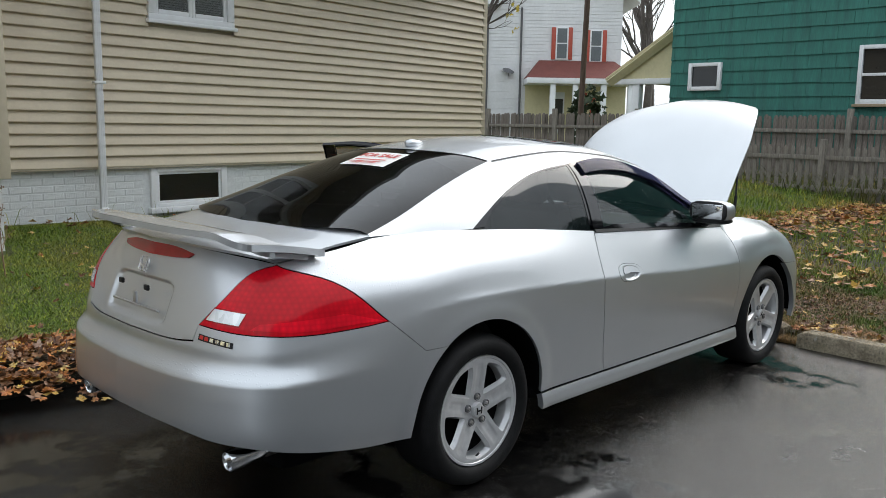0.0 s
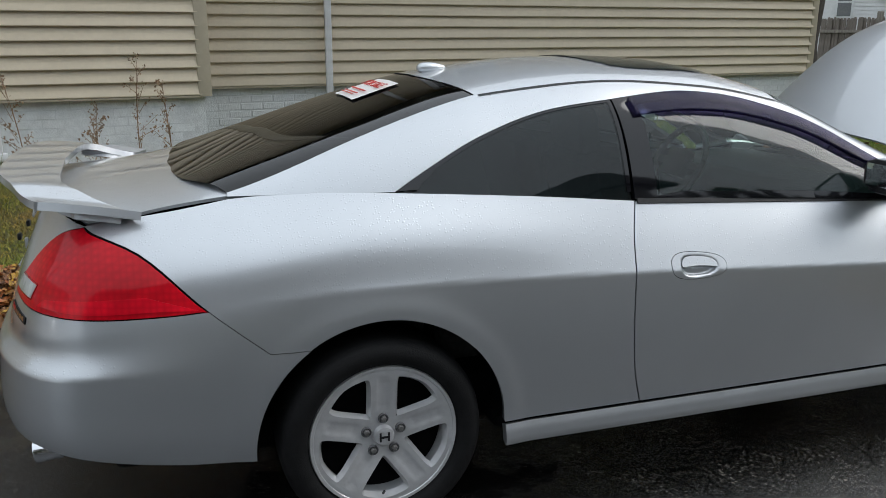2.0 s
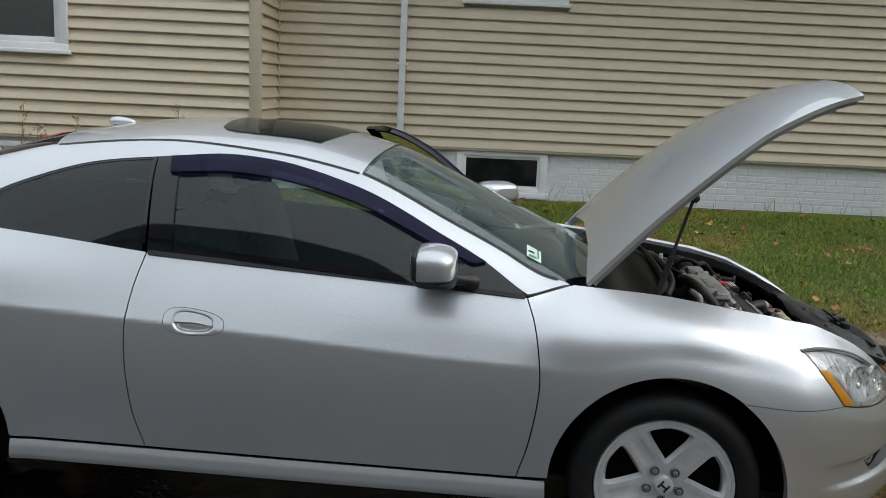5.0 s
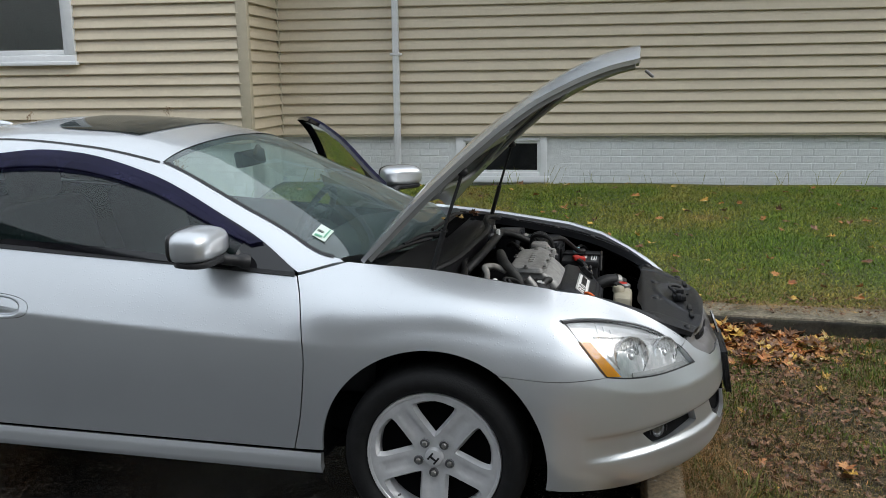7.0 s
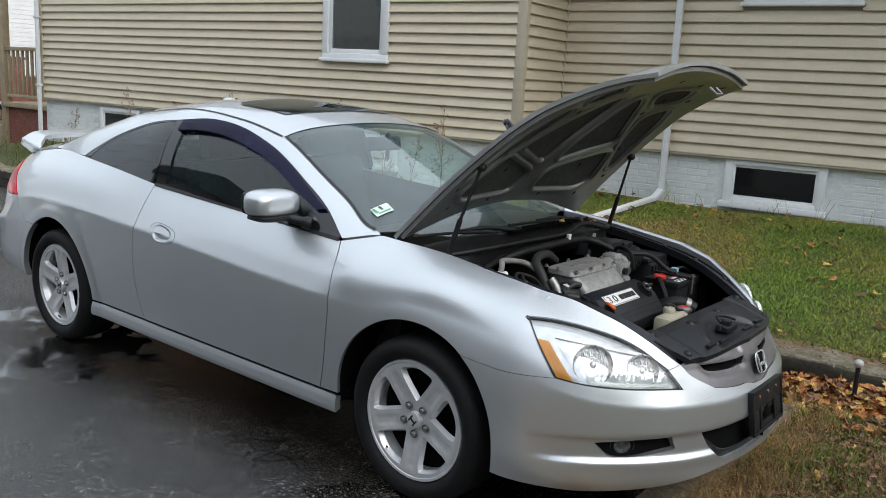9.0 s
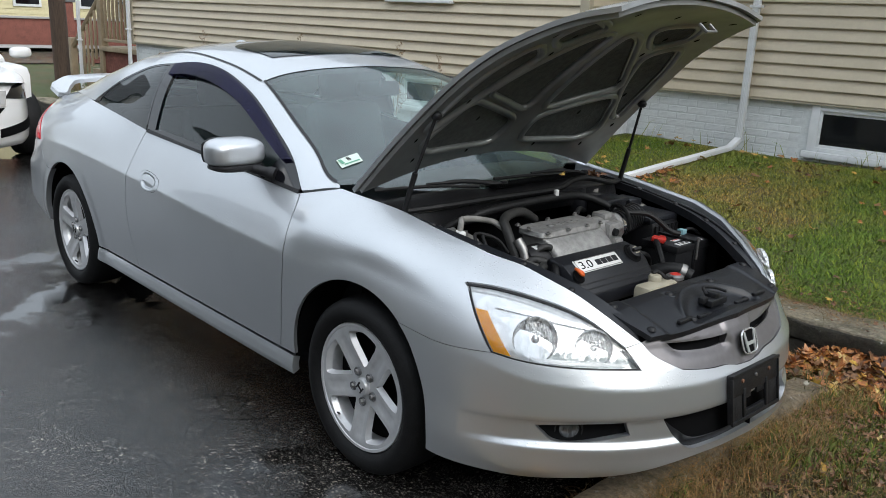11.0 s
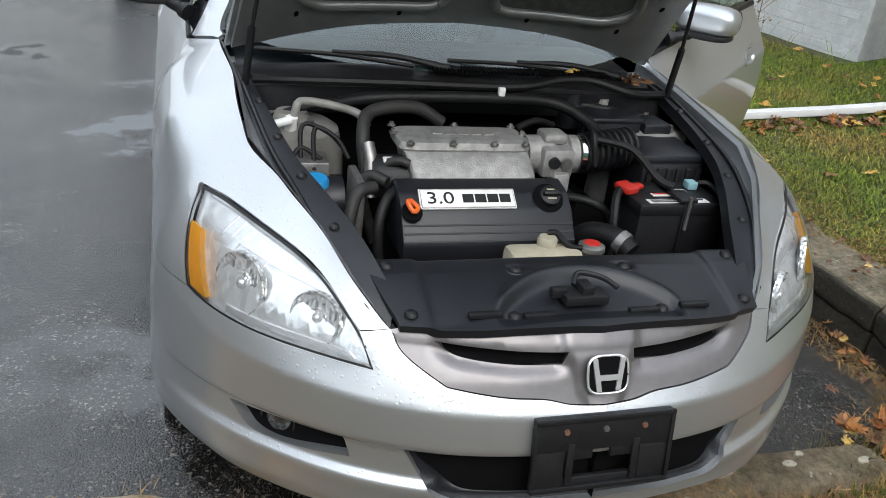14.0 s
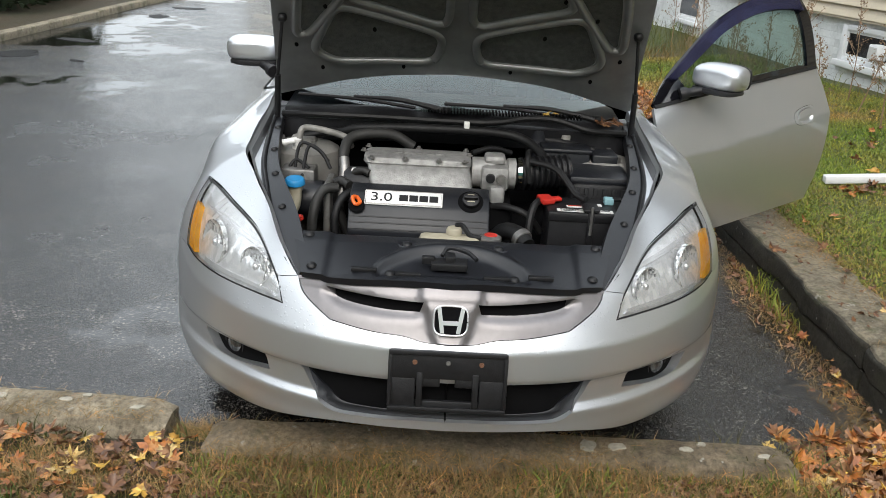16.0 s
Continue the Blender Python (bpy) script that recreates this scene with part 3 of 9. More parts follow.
HEAD = outline(HL_TOPLINE, HL_BASE, HL_BACK)
END = float(_seg[-1])
RB = outline([(0, 0.412), (0.38, 0.407)] + sz((-1.064, 0.559, 0.386), (-0.979, 0.709, 0.374), (-0.812, 0.803, 0.346), (-0.584, 0.84, 0.312)) + [sx((-0.387, 0.305))[0]], arch(0, 182.5, 124.5, n=14), [ARCH_R, SEAM2], [SEAM2, TL_TIP], TL_EDGE, [TL_IN, LID_LOW], [LID_LOW, sz((-1.08, 0.3, 0.70))[0], (0, 0.697)], [(0, 0.697), (0, 0.412)])
GR_LOW = sz((3.594, 0.323, 0.570))[0]
GR_SIDE = [NOTCH, sz((3.536, 0.402, 0.616))[0], GR_LOW]
GR_BASE = [GR_LOW, (END - 0.22, 0.556), (END - 0.13, 0.551), (END - 0.07, 0.540), (END, 0.536)]
MOUTH_SIDE = sz((3.61, 0.408, 0.430), (3.627, 0.370, 0.364), (3.641, 0.314, 0.322), (3.66, 0.22, 0.318)) + [(END, 0.322)]
FB_OUT = outline([FB, sx((3.06, 0.624))[0], HL_LOW], HL_BASE[::-1], [HL_FRONT, HL_SEAM], [HL_SEAM, NOTCH], GR_SIDE, GR_BASE, [GR_BASE[-1], (END, 0.437)],
                 [(END, 0.437), (END - 0.25, 0.434), MOUTH_SIDE[0]], MOUTH_SIDE, [(END, 0.322), (END, 0.296)], [(END, 0.296), sz((3.66, 0.24, 0.294))[0], sz((3.624, 0.375, 0.284))[0], sz((3.534, 0.535, 0.256))[0], sz((3.435, 0.66, 0.244))[0], sz((3.28, 0.79, 0.238))[0], sx((3.053, 0.258))[0]], arch(2.67, -9, 54.5, n=14))
FOG = outline(sz((3.37, 0.735, 0.413), (3.47, 0.63, 0.420), (3.55, 0.522, 0.424)), sz((3.55, 0.522, 0.424), (3.557, 0.512, 0.384)), sz((3.557, 0.512, 0.384), (3.48, 0.62, 0.368), (3.417, 0.69, 0.368), (3.39, 0.715, 0.386), (3.37, 0.735, 0.413)))

def skirt(s, z):
    """The sill below the doors, which stands out towards its lower edge."""
    p = wrap(s, z)
    p[:, 1] -= np.interp(z, (0.236, 0.252, 0.285, 0.311), (0.012, 0.018, 0.012, 0.001))
    return p


# Lower body, right side then left
for m in (False, True):
    panel("quarter_panel", QUARTER, SILVER, 0.0125, mirror=m)
    panel("front_fender", FENDER, SILVER, 0.015, mirror=m)
    panel("side_skirt", outline(sx((0.392, 0.236), (2.28, 0.236)), sx((2.28, 0.236), (2.275, 0.311)), sx((2.275, 0.311), (0.392, 0.311)), sx((0.392, 0.311), (0.392, 0.236))), SILVER, 0.016, mirror=m, surf=skirt, rim=0.03)
v, f, n = joined(*[skin(wrap, RB, 0.012, (), 0, 0.03, False, m) for m in (False, True)])
mesh_part("rear_bumper", v, f, SILVER, CAR, "", n)
v, f, n = joined(*[skin(wrap, FB_OUT, 0.009, (inset(FOG, -0.002),), 0, 0.03, False, m) for m in (False, True)])
FRONT_BUMPER = mesh_part("front_bumper", v, f, SILVER, CAR, "", n)

# An added black shell that paints the shade behind the gaps
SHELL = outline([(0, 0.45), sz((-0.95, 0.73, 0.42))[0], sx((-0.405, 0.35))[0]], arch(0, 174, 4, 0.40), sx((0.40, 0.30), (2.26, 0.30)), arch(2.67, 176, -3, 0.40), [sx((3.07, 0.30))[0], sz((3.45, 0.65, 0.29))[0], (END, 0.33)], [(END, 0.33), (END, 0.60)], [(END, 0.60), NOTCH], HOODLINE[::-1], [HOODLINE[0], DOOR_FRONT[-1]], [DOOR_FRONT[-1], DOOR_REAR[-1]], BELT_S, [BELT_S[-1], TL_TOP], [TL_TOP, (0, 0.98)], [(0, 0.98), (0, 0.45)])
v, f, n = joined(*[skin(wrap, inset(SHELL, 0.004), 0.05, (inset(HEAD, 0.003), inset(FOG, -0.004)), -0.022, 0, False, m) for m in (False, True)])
mesh_part("gap_shell", v, f, DARK, CAR, "added black shell that darkens the panel gaps", n)
part("underbody", boxes(((-0.80, -0.60, 0.20), (3.35, 0.60, 0.32)), ((0.38, -0.82, 0.26), (2.28, 0.82, 0.32)), bev=0.03), DARK, CAR)
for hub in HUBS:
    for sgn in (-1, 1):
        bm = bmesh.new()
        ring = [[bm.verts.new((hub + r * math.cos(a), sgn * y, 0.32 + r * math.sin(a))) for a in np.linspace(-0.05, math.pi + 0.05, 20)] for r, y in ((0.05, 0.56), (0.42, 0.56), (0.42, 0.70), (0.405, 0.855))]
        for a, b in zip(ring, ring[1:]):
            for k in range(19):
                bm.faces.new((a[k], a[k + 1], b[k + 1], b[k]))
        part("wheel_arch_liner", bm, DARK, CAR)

# Doors: the right one shut, the left one open; each has a bowl for its handle
def teardrop(half, up, mid_z=0.781, shift=0.0, taper=0.16, droop=0.05):
    """A long rounded outline on the door, lower and slimmer towards the front."""
    pts = []
    for a in np.linspace(0, 2 * math.pi, 56, endpoint=False):
        c, w = math.copysign(abs(math.cos(a)) ** 0.75, math.cos(a)), math.copysign(abs(math.sin(a)) ** 0.75, math.sin(a))
        pts.append((float(s_of(1.068)) + shift + half * c, mid_z + up * w * (1 - taper * c) - droop * half * c))
    return np.array(pts)


HANDLE_HOLE = teardrop(0.106, 0.043)
HANDLE_CUP = teardrop(0.070, 0.033, 0.780)


def dished(s, z):
    """The door's surface with the cup behind its handle."""
    p = wrap(s, z)
    c = (s - s_of(1.068)) / 0.070
    e = (np.abs(c) ** 2.7 + np.abs((z - 0.780 + 0.0035 * c) / (0.033 * (1 - 0.16 * c))) ** 2.7) ** (1 / 2.7)
    p[:, 1] += 0.016 / (1 + np.exp(np.clip((e - 0.93) / 0.03, -40, 40)))
    return p


HINGE = Vector((2.23, 0.865, 0.0))
LEFT_DOOR = new("door")
LEFT_DOOR.parent = CAR
LEFT_DOOR["label"] = "open silver door with smoked visor over its window"
DOOR_SWING = pose(*HINGE, 0, 1.2, -50.0) @ Matrix.Translation(-HINGE)
RIGHT_DOOR = panel("door", DOOR, SILVER, 0.0105, holes=(HANDLE_HOLE,), label="shut silver door")
panel("door_trim", inset(DOOR, 0.02), GREY_PLASTIC, 0.08, LEFT_DOOR, True, wrap, -0.06, 0.0, label="dark inner door trim")
panel("door_skin", DOOR, SILVER, 0.02, holes=(HANDLE_HOLE,), parent=LEFT_DOOR, mirror=True)

# Upper body
Q_TIP, B_TOP = (0.077, 1.057), (0.848, 1.308)
Q_TOP = by_z([Q_TIP, (0.2, 1.125), (0.37, 1.205), (0.6, 1.276), B_TOP])
D_TOP = by_z([B_TOP, (1.1, 1.326), (1.3, 1.308), (1.55, 1.245), (1.8, 1.135), (2.0, 1.035), (2.165, 0.935)])
BELT_UP = [(x, 0.0) for x in (2.165, 1.5, 0.868)]
GLASS_SIDE = by_y([(-0.408, 0.625), (0.0, 0.575), (0.409, 0.507)])
DITCH = by_y([(0.409, 0.507), (0.9, 0.53), (1.3, 0.55), (1.569, 0.556)])
SCREEN_SIDE = by_y([(1.569, 0.556), (1.9, 0.605), (2.1, 0.64), (2.30, 0.685)])
BAND = outline(Q_TOP[:1] + [(0.0, 0.0), (-0.2, 0.0), (-0.408, 0.0)], [(-0.408, 0.0), GLASS_SIDE[0]], GLASS_SIDE, DITCH, SCREEN_SIDE, [SCREEN_SIDE[-1], (2.32, 0.0)], [(2.32, 0.0), (2.18, 0.0)], [(2.18, 0.0), D_TOP[-1]], D_TOP[::-1], Q_TOP[::-1])
QWIN = outline(Q_TOP, [Q_TOP[-1], (0.862, 0.012)], [(0.862, 0.012), (0.5, 0.01), (0.077, 0.005)])
DWIN = outline(D_TOP, [D_TOP[-1], (2.165, 0.0)], BELT_UP, [(0.868, 0.0), D_TOP[0]])
QGLASS = inset(QWIN, 0.017)
QGLASS[:, 1] = np.where(QGLASS[:, 1] < 0.04, 0.012, QGLASS[:, 1])
QGLASS[:, 1] = np.where(QGLASS[:, 1] < 0.06, QGLASS[:, 1] - 0.013, QGLASS[:, 1])
DGLASS = outline(by_z([(0.935, 1.298), (1.1, 1.308), (1.3, 1.29), (1.55, 1.226), (1.8, 1.115), (1.97, 1.028)]), by_z([(1.97, 1.028), (1.93, 0.952)]), [(1.93, 0.02), (1.5, 0.018), (0.955, 0.016)], by_z([(0.955, 1.004), (0.935, 1.298)]))
VISOR_BAND = outline(by_z([(0.905, 1.302), (1.1, 1.317), (1.3, 1.30), (1.55, 1.237), (1.8, 1.127), (2.03, 1.012)]), by_z([(2.03, 1.012), (1.99, 1.005)]), by_z([(1.99, 1.005), (1.8, 1.086), (1.55, 1.192), (1.3, 1.25), (1.1, 1.264), (0.915, 1.254)]), by_z([(0.915, 1.254), (0.905, 1.302)]))
ROOF = outline(DITCH, [DITCH[-1], (1.60, 1.0)], [(1.60, 1.0), (0.335, 1.0)], [(0.335, 1.0), (0.355, 0.85), DITCH[0]])
SCREEN = outline(SCREEN_SIDE, [SCREEN_SIDE[-1], (2.42, 0.55), (2.53, 1.0)], [(2.53, 1.0), (1.60, 1.0)], [(1.60, 1.0), (1.59, 0.8), SCREEN_SIDE[0]])
REARGLASS = outline(GLASS_SIDE, [GLASS_SIDE[-1], (0.355, 0.85), (0.335, 1.0)], [(0.335, 1.0), (-0.575, 1.0)], [(-0.575, 1.0), (-0.52, 0.55), GLASS_SIDE[0]])


def both(name, poly, material, surf, step=0.035, offset=0.0, rim=0.01, gap=0.0, label="", parent=None):
    """A panel that spans both sides: its centre edge stays on the centre line."""
    p = inset(poly, gap) if gap else np.array(poly)
    v, f, n = joined(*[skin(surf, p, step, (), offset, rim if m is None else rim, False, m) for m in (False, True)])
    return mesh_part(name, v, f, material, parent or CAR, label, n)


for m in (False, True):
    panel("roof_pillar", BAND, SILVER, 0.03, mirror=m, surf=canopy, gap=-0.001, label="silver roof side and pillar")
    panel("quarter_window_trim", QWIN, GLOSS_BLACK, 0.03, mirror=m, surf=canopy, offset=-0.002, gap=0.003, holes=(QGLASS,), label="black border of the quarter glass")
    panel("quarter_window", inset(QGLASS, -0.006), GLASS_DARK, 0.04, mirror=m, surf=canopy, offset=-0.004, rim=0, label="dark tinted quarter glass")
for owner, m in ((RIGHT_DOOR, False), (LEFT_DOOR, True)):
    panel("window_frame", DWIN, GLOSS_BLACK, 0.03, owner, m, canopy, 0.0, 0.02, 0.002, holes=(DGLASS,), label="black window frame and mirror sail")
    panel("door_window", inset(DGLASS, -0.008), GLASS_TINT, 0.04, owner, m, canopy, -0.007, 0, label="tinted side glass")
    panel("rain_visor", VISOR_BAND, VISOR, 0.025, owner, m, canopy, 0.015, 0.014, 0, label="smoked violet rain visor over the window")
    panel("belt_moulding", outline(sx((0.875, 0.983), (1.5, 0.950), (2.17, 0.913)), sx((2.17, 0.913), (2.17, 0.926)), sx((2.17, 0.926), (1.5, 0.964), (0.875, 0.998)), sx((0.875, 0.998), (0.875, 0.983))), BLACK, 0.03, owner, m, wrap, 0.006, 0.01, 0)
both("roof", ROOF, SILVER, canopy, rim=0)
both("windscreen", SCREEN, GLASS_FRONT, canopy, rim=0, offset=-0.003)
both("rear_window", REARGLASS, GLASS_REAR, canopy, rim=0, offset=-0.003, label="dark tinted rear glass")

# Trunk lid
LID_Z = smooth_fn((-1.02, 1.03), (-0.85, 1.045), (-0.6, 1.066), (-0.5, 1.088), (-0.4, 1.118))
LID_E = smooth_fn((-1.02, 0.97), (-0.8, 0.988), (-0.6, 1.032), (-0.4, 1.068))


def lid(x, y):
    return np.stack([x, -y, LID_Z(x) - (LID_Z(x) - LID_E(x)) * (np.abs(y) / 0.6) ** 3.6], 1)


LID_FACE = outline([(0, 0.702), sz((-1.08, 0.3, 0.705))[0], (LID_LOW[0] - 0.003, LID_LOW[1] + 0.006)], [(LID_LOW[0] - 0.003, LID_LOW[1] + 0.006), TL_IN], TL_INNER, [TL_TOP, sz((-0.93, 0.4, 1.012))[0], (0, 1.03)], [(0, 1.03), (0, 0.702)])
TRUNK = new("trunk_lid")
TRUNK.parent = CAR


def lid_face(s, z):
    """The lid's rear face, with the recess for the plate."""
    p = wrap(s, z)
    e = (np.abs(s / 0.232) ** 8 + np.abs((z - 0.808) / 0.074) ** 8) ** 0.125
    p[:, 0] += 0.017 / (1 + np.exp(np.clip((e - 1.0) / 0.024, -40, 40)))
    return p


v, f, n = joined(*[skin(lid_face, LID_FACE, 0.011, (), 0, 0.01, False, m) for m in (False, True)])
mesh_part("lid_rear_face", v, f, SILVER, TRUNK, "", n)
LID_TOP = outline([(-0.975, 0), (-0.93, 0.35), (-0.80, 0.592)], [(-0.80, 0.592), (-0.6, 0.614), (-0.40, 0.634)], [(-0.40, 0.634), (-0.49, 0.35), (-0.55, 0)], [(-0.55, 0), (-0.975, 0)])
v, f, n = joined(*[skin(lid, LID_TOP, 0.035, (), 0, 0.01, True, m) for m in (False, True)])
mesh_part("lid_top", v, f, SILVER, TRUNK, "", n)

# Lamps
def head_light(m):
    """A clear lens over a deep bright housing with bowls, ridges and an amber block."""
    lens = panel("headlight", HEAD, GLASS_CLEAR, 0.03, mirror=m, offset=0.001, rim=0.0, gap=0.007, label="clear headlight lens")
    panel("headlight_surround", HEAD, DARK, 0.03, lens, m, wrap, -0.040, 0, -0.002)
    edge, inner = np.array(inset(HEAD, 0.001)), np.array(inset(HEAD, 0.0055))
    v1, v2 = wrap(edge[:, 0], edge[:, 1]), wrap(inner[:, 0], inner[:, 1])
    k = len(v1)
    flip = np.array((1, -1, 1)) if m else 1
    mesh_part("headlight_seal", np.concatenate([v1, v2]) * flip, [(i, (i + 1) % k, k + (i + 1) % k, k + i) for i in range(k)], BLACK, lens, "thin black seal")
    panel("headlight_housing", HEAD, HOUSING, 0.02, lens, m, wrap, -0.020, 0, 0.0, label="bright faceted reflector")
    strip = sz((3.150, 0.80, 0.742), (3.187, 0.785, 0.738), (3.288, 0.776, 0.622), (3.24, 0.806, 0.630))
    panel("turn_signal", outline(strip[:2], strip[1:3], strip[2:], [strip[3], strip[0]]), AMBER, 0.02, lens, m, wrap, -0.004, 0.035, 0.0, label="amber turn signal")
    ridge = sz((3.205, 0.775, 0.752), (3.30, 0.70, 0.746), (3.42, 0.57, 0.706), (3.46, 0.52, 0.682), (3.42, 0.57, 0.696), (3.30, 0.70, 0.735))
    panel("reflector_ridge", outline(ridge[:4], ridge[3:], [ridge[5], ridge[0]]), SATIN, 0.02, lens, m, wrap, -0.012, 0.03, 0.0)
    low = sz((3.215, 0.765, 0.730), (3.30, 0.70, 0.726), (3.42, 0.57, 0.688), (3.475, 0.505, 0.655), (3.515, 0.475, 0.604), (3.42, 0.645, 0.610), (3.31, 0.755, 0.622))
    panel("lower_reflector", outline(low[:4], low[3:5], low[4:], [low[6], low[0]]), BOWL, 0.02, lens, m, wrap, -0.017, 0.0, 0.0, label="cut bright lower reflector")
    for k in range(9):
        a, b = low[0][0] + 0.012 + 0.030 * k, 0.795 - 0.0125 * k
        panel("reflector_flute", np.array([(a, b - 0.052), (a + 0.003, b - 0.052), (a + 0.012, b - 0.006), (a + 0.009, b - 0.006)]), SATIN, 0.03, lens, m, wrap, -0.0175, 0.002, 0.0)
    sill = sz((3.33, 0.745, 0.612), (3.42, 0.645, 0.604), (3.51, 0.50, 0.594), (3.50, 0.51, 0.604), (3.42, 0.645, 0.617), (3.33, 0.745, 0.627))
    panel("reflector_sill", outline(sill[:3], sill[2:4], sill[3:], [sill[5], sill[0]]), SATIN, 0.02, lens, m, wrap, -0.012, 0.03, 0.0)
    sg = 1 if m else -1
    for (x, y, z), r, turn in (((3.318, 0.708, 0.668), 0.068, 50), ((3.432, 0.566, 0.642), 0.058, 40)):
        c, s = math.cos(radians(turn)), math.sin(radians(turn))
        m4 = pose(x - 0.012 * c, sg * (y - 0.012 * s), z, 0, -10, sg * turn)
        bowl = part("reflector_bowl", lathe([(0.004, -0.016), (r * 0.30, -0.015), (r * 0.33, -0.004), (r * 0.5, -0.012), (r * 0.74, -0.008), (r * 0.92, 0.002), (r * 0.95, 0.008), (r, 0.008), (r * 1.01, -0.006)], 28, "x", m4), SPARKLE, lens)
        bm = bmesh.new()
        bmesh.ops.create_uvsphere(bm, u_segments=14, v_segments=8, radius=r * 0.2, matrix=m4 @ Matrix.Translation((-0.004, 0, 0)))
        part("bulb_shield", bm, SATIN, lens)


for m in (False, True):
    panel("tail_light", TAIL, RED_LENS, 0.02, mirror=m, offset=0.002, rim=0.02, gap=0.004, label="red tail light")
    head_light(m)

# Hood, raised
HOOD_Z = smooth_fn((2.3, 0.99), (2.5, 0.995), (2.8, 0.972), (3.2, 0.89), (3.45, 0.785), (3.57, 0.69))
HOOD_E = smooth_fn((2.3, 0.955), (2.67, 0.93), (3.0, 0.885), (3.16, 0.85), (3.3, 0.795), (3.43, 0.725), (3.517, 0.66), (3.57, 0.62))
HOOD_W = smooth_fn((2.3, 0.695), (2.67, 0.664), (3.0, 0.63), (3.16, 0.594), (3.3, 0.55), (3.43, 0.493), (3.517, 0.43), (3.57, 0.40))


def hood(x, y):
    return np.stack([x, -y, HOOD_Z(x) - (HOOD_Z(x) - HOOD_E(x)) * np.minimum(np.abs(y) / HOOD_W(x), 1.3) ** 2.2], 1)


HOOD_PIVOT = Vector((2.38, 0, 0.93))
HOOD_OPEN = pose(*HOOD_PIVOT, 0, -50.5, 0) @ Matrix.Translation(-HOOD_PIVOT)
HOOD_HALF = outline([(2.40, 0.684), (2.67, 0.66), (3.0, 0.626), (3.16, 0.59), (3.3, 0.546), (3.43, 0.489), (3.515, 0.427)], [(3.515, 0.427), (3.545, 0.25), (3.56, 0)], [(3.56, 0), (2.51, 0)], [(2.51, 0), (2.48, 0.35), (2.40, 0.684)])
HOOD = new("hood")
HOOD.parent, HOOD["label"] = CAR, "raised silver hood"
v, f, n = joined(*[skin(hood, HOOD_HALF, 0.03, (), 0, 0.016, True, m) for m in (False, True)])
mesh_part("hood_skin", v, f, SILVER, HOOD, "", n)
v, f, n = joined(*[skin(hood, HOOD_HALF, 0.04, (), -0.016, 0, True, m) for m in (False, True)])
mesh_part("hood_inner_panel", v, f, HOOD_STEEL, HOOD, "", n)
HOOD.matrix_basis = HOOD_OPEN
LEFT_DOOR.matrix_basis = DOOR_SWING


# Wheels
def wheel_face(x, y):
    r = np.hypot(x, y)
    # each spoke is a shallow trough between raised edges
    turn = np.mod(np.arctan2(y, x) - math.pi / 2 + math.pi / 5, 0.4 * math.pi) - math.pi / 5
    trough = 0.0045 * np.exp(-((r * np.sin(turn) / 0.019) ** 4)) * np.interp(r, (0.075, 0.10, 0.18, 0.20), (0, 1, 1, 0))
    return np.stack([x, trough - np.interp(r, (0, 0.03, 0.07, 0.16, 0.21, 0.24), (-0.006, -0.006, -0.004, 0.010, 0.014, 0.012)), y], 1)


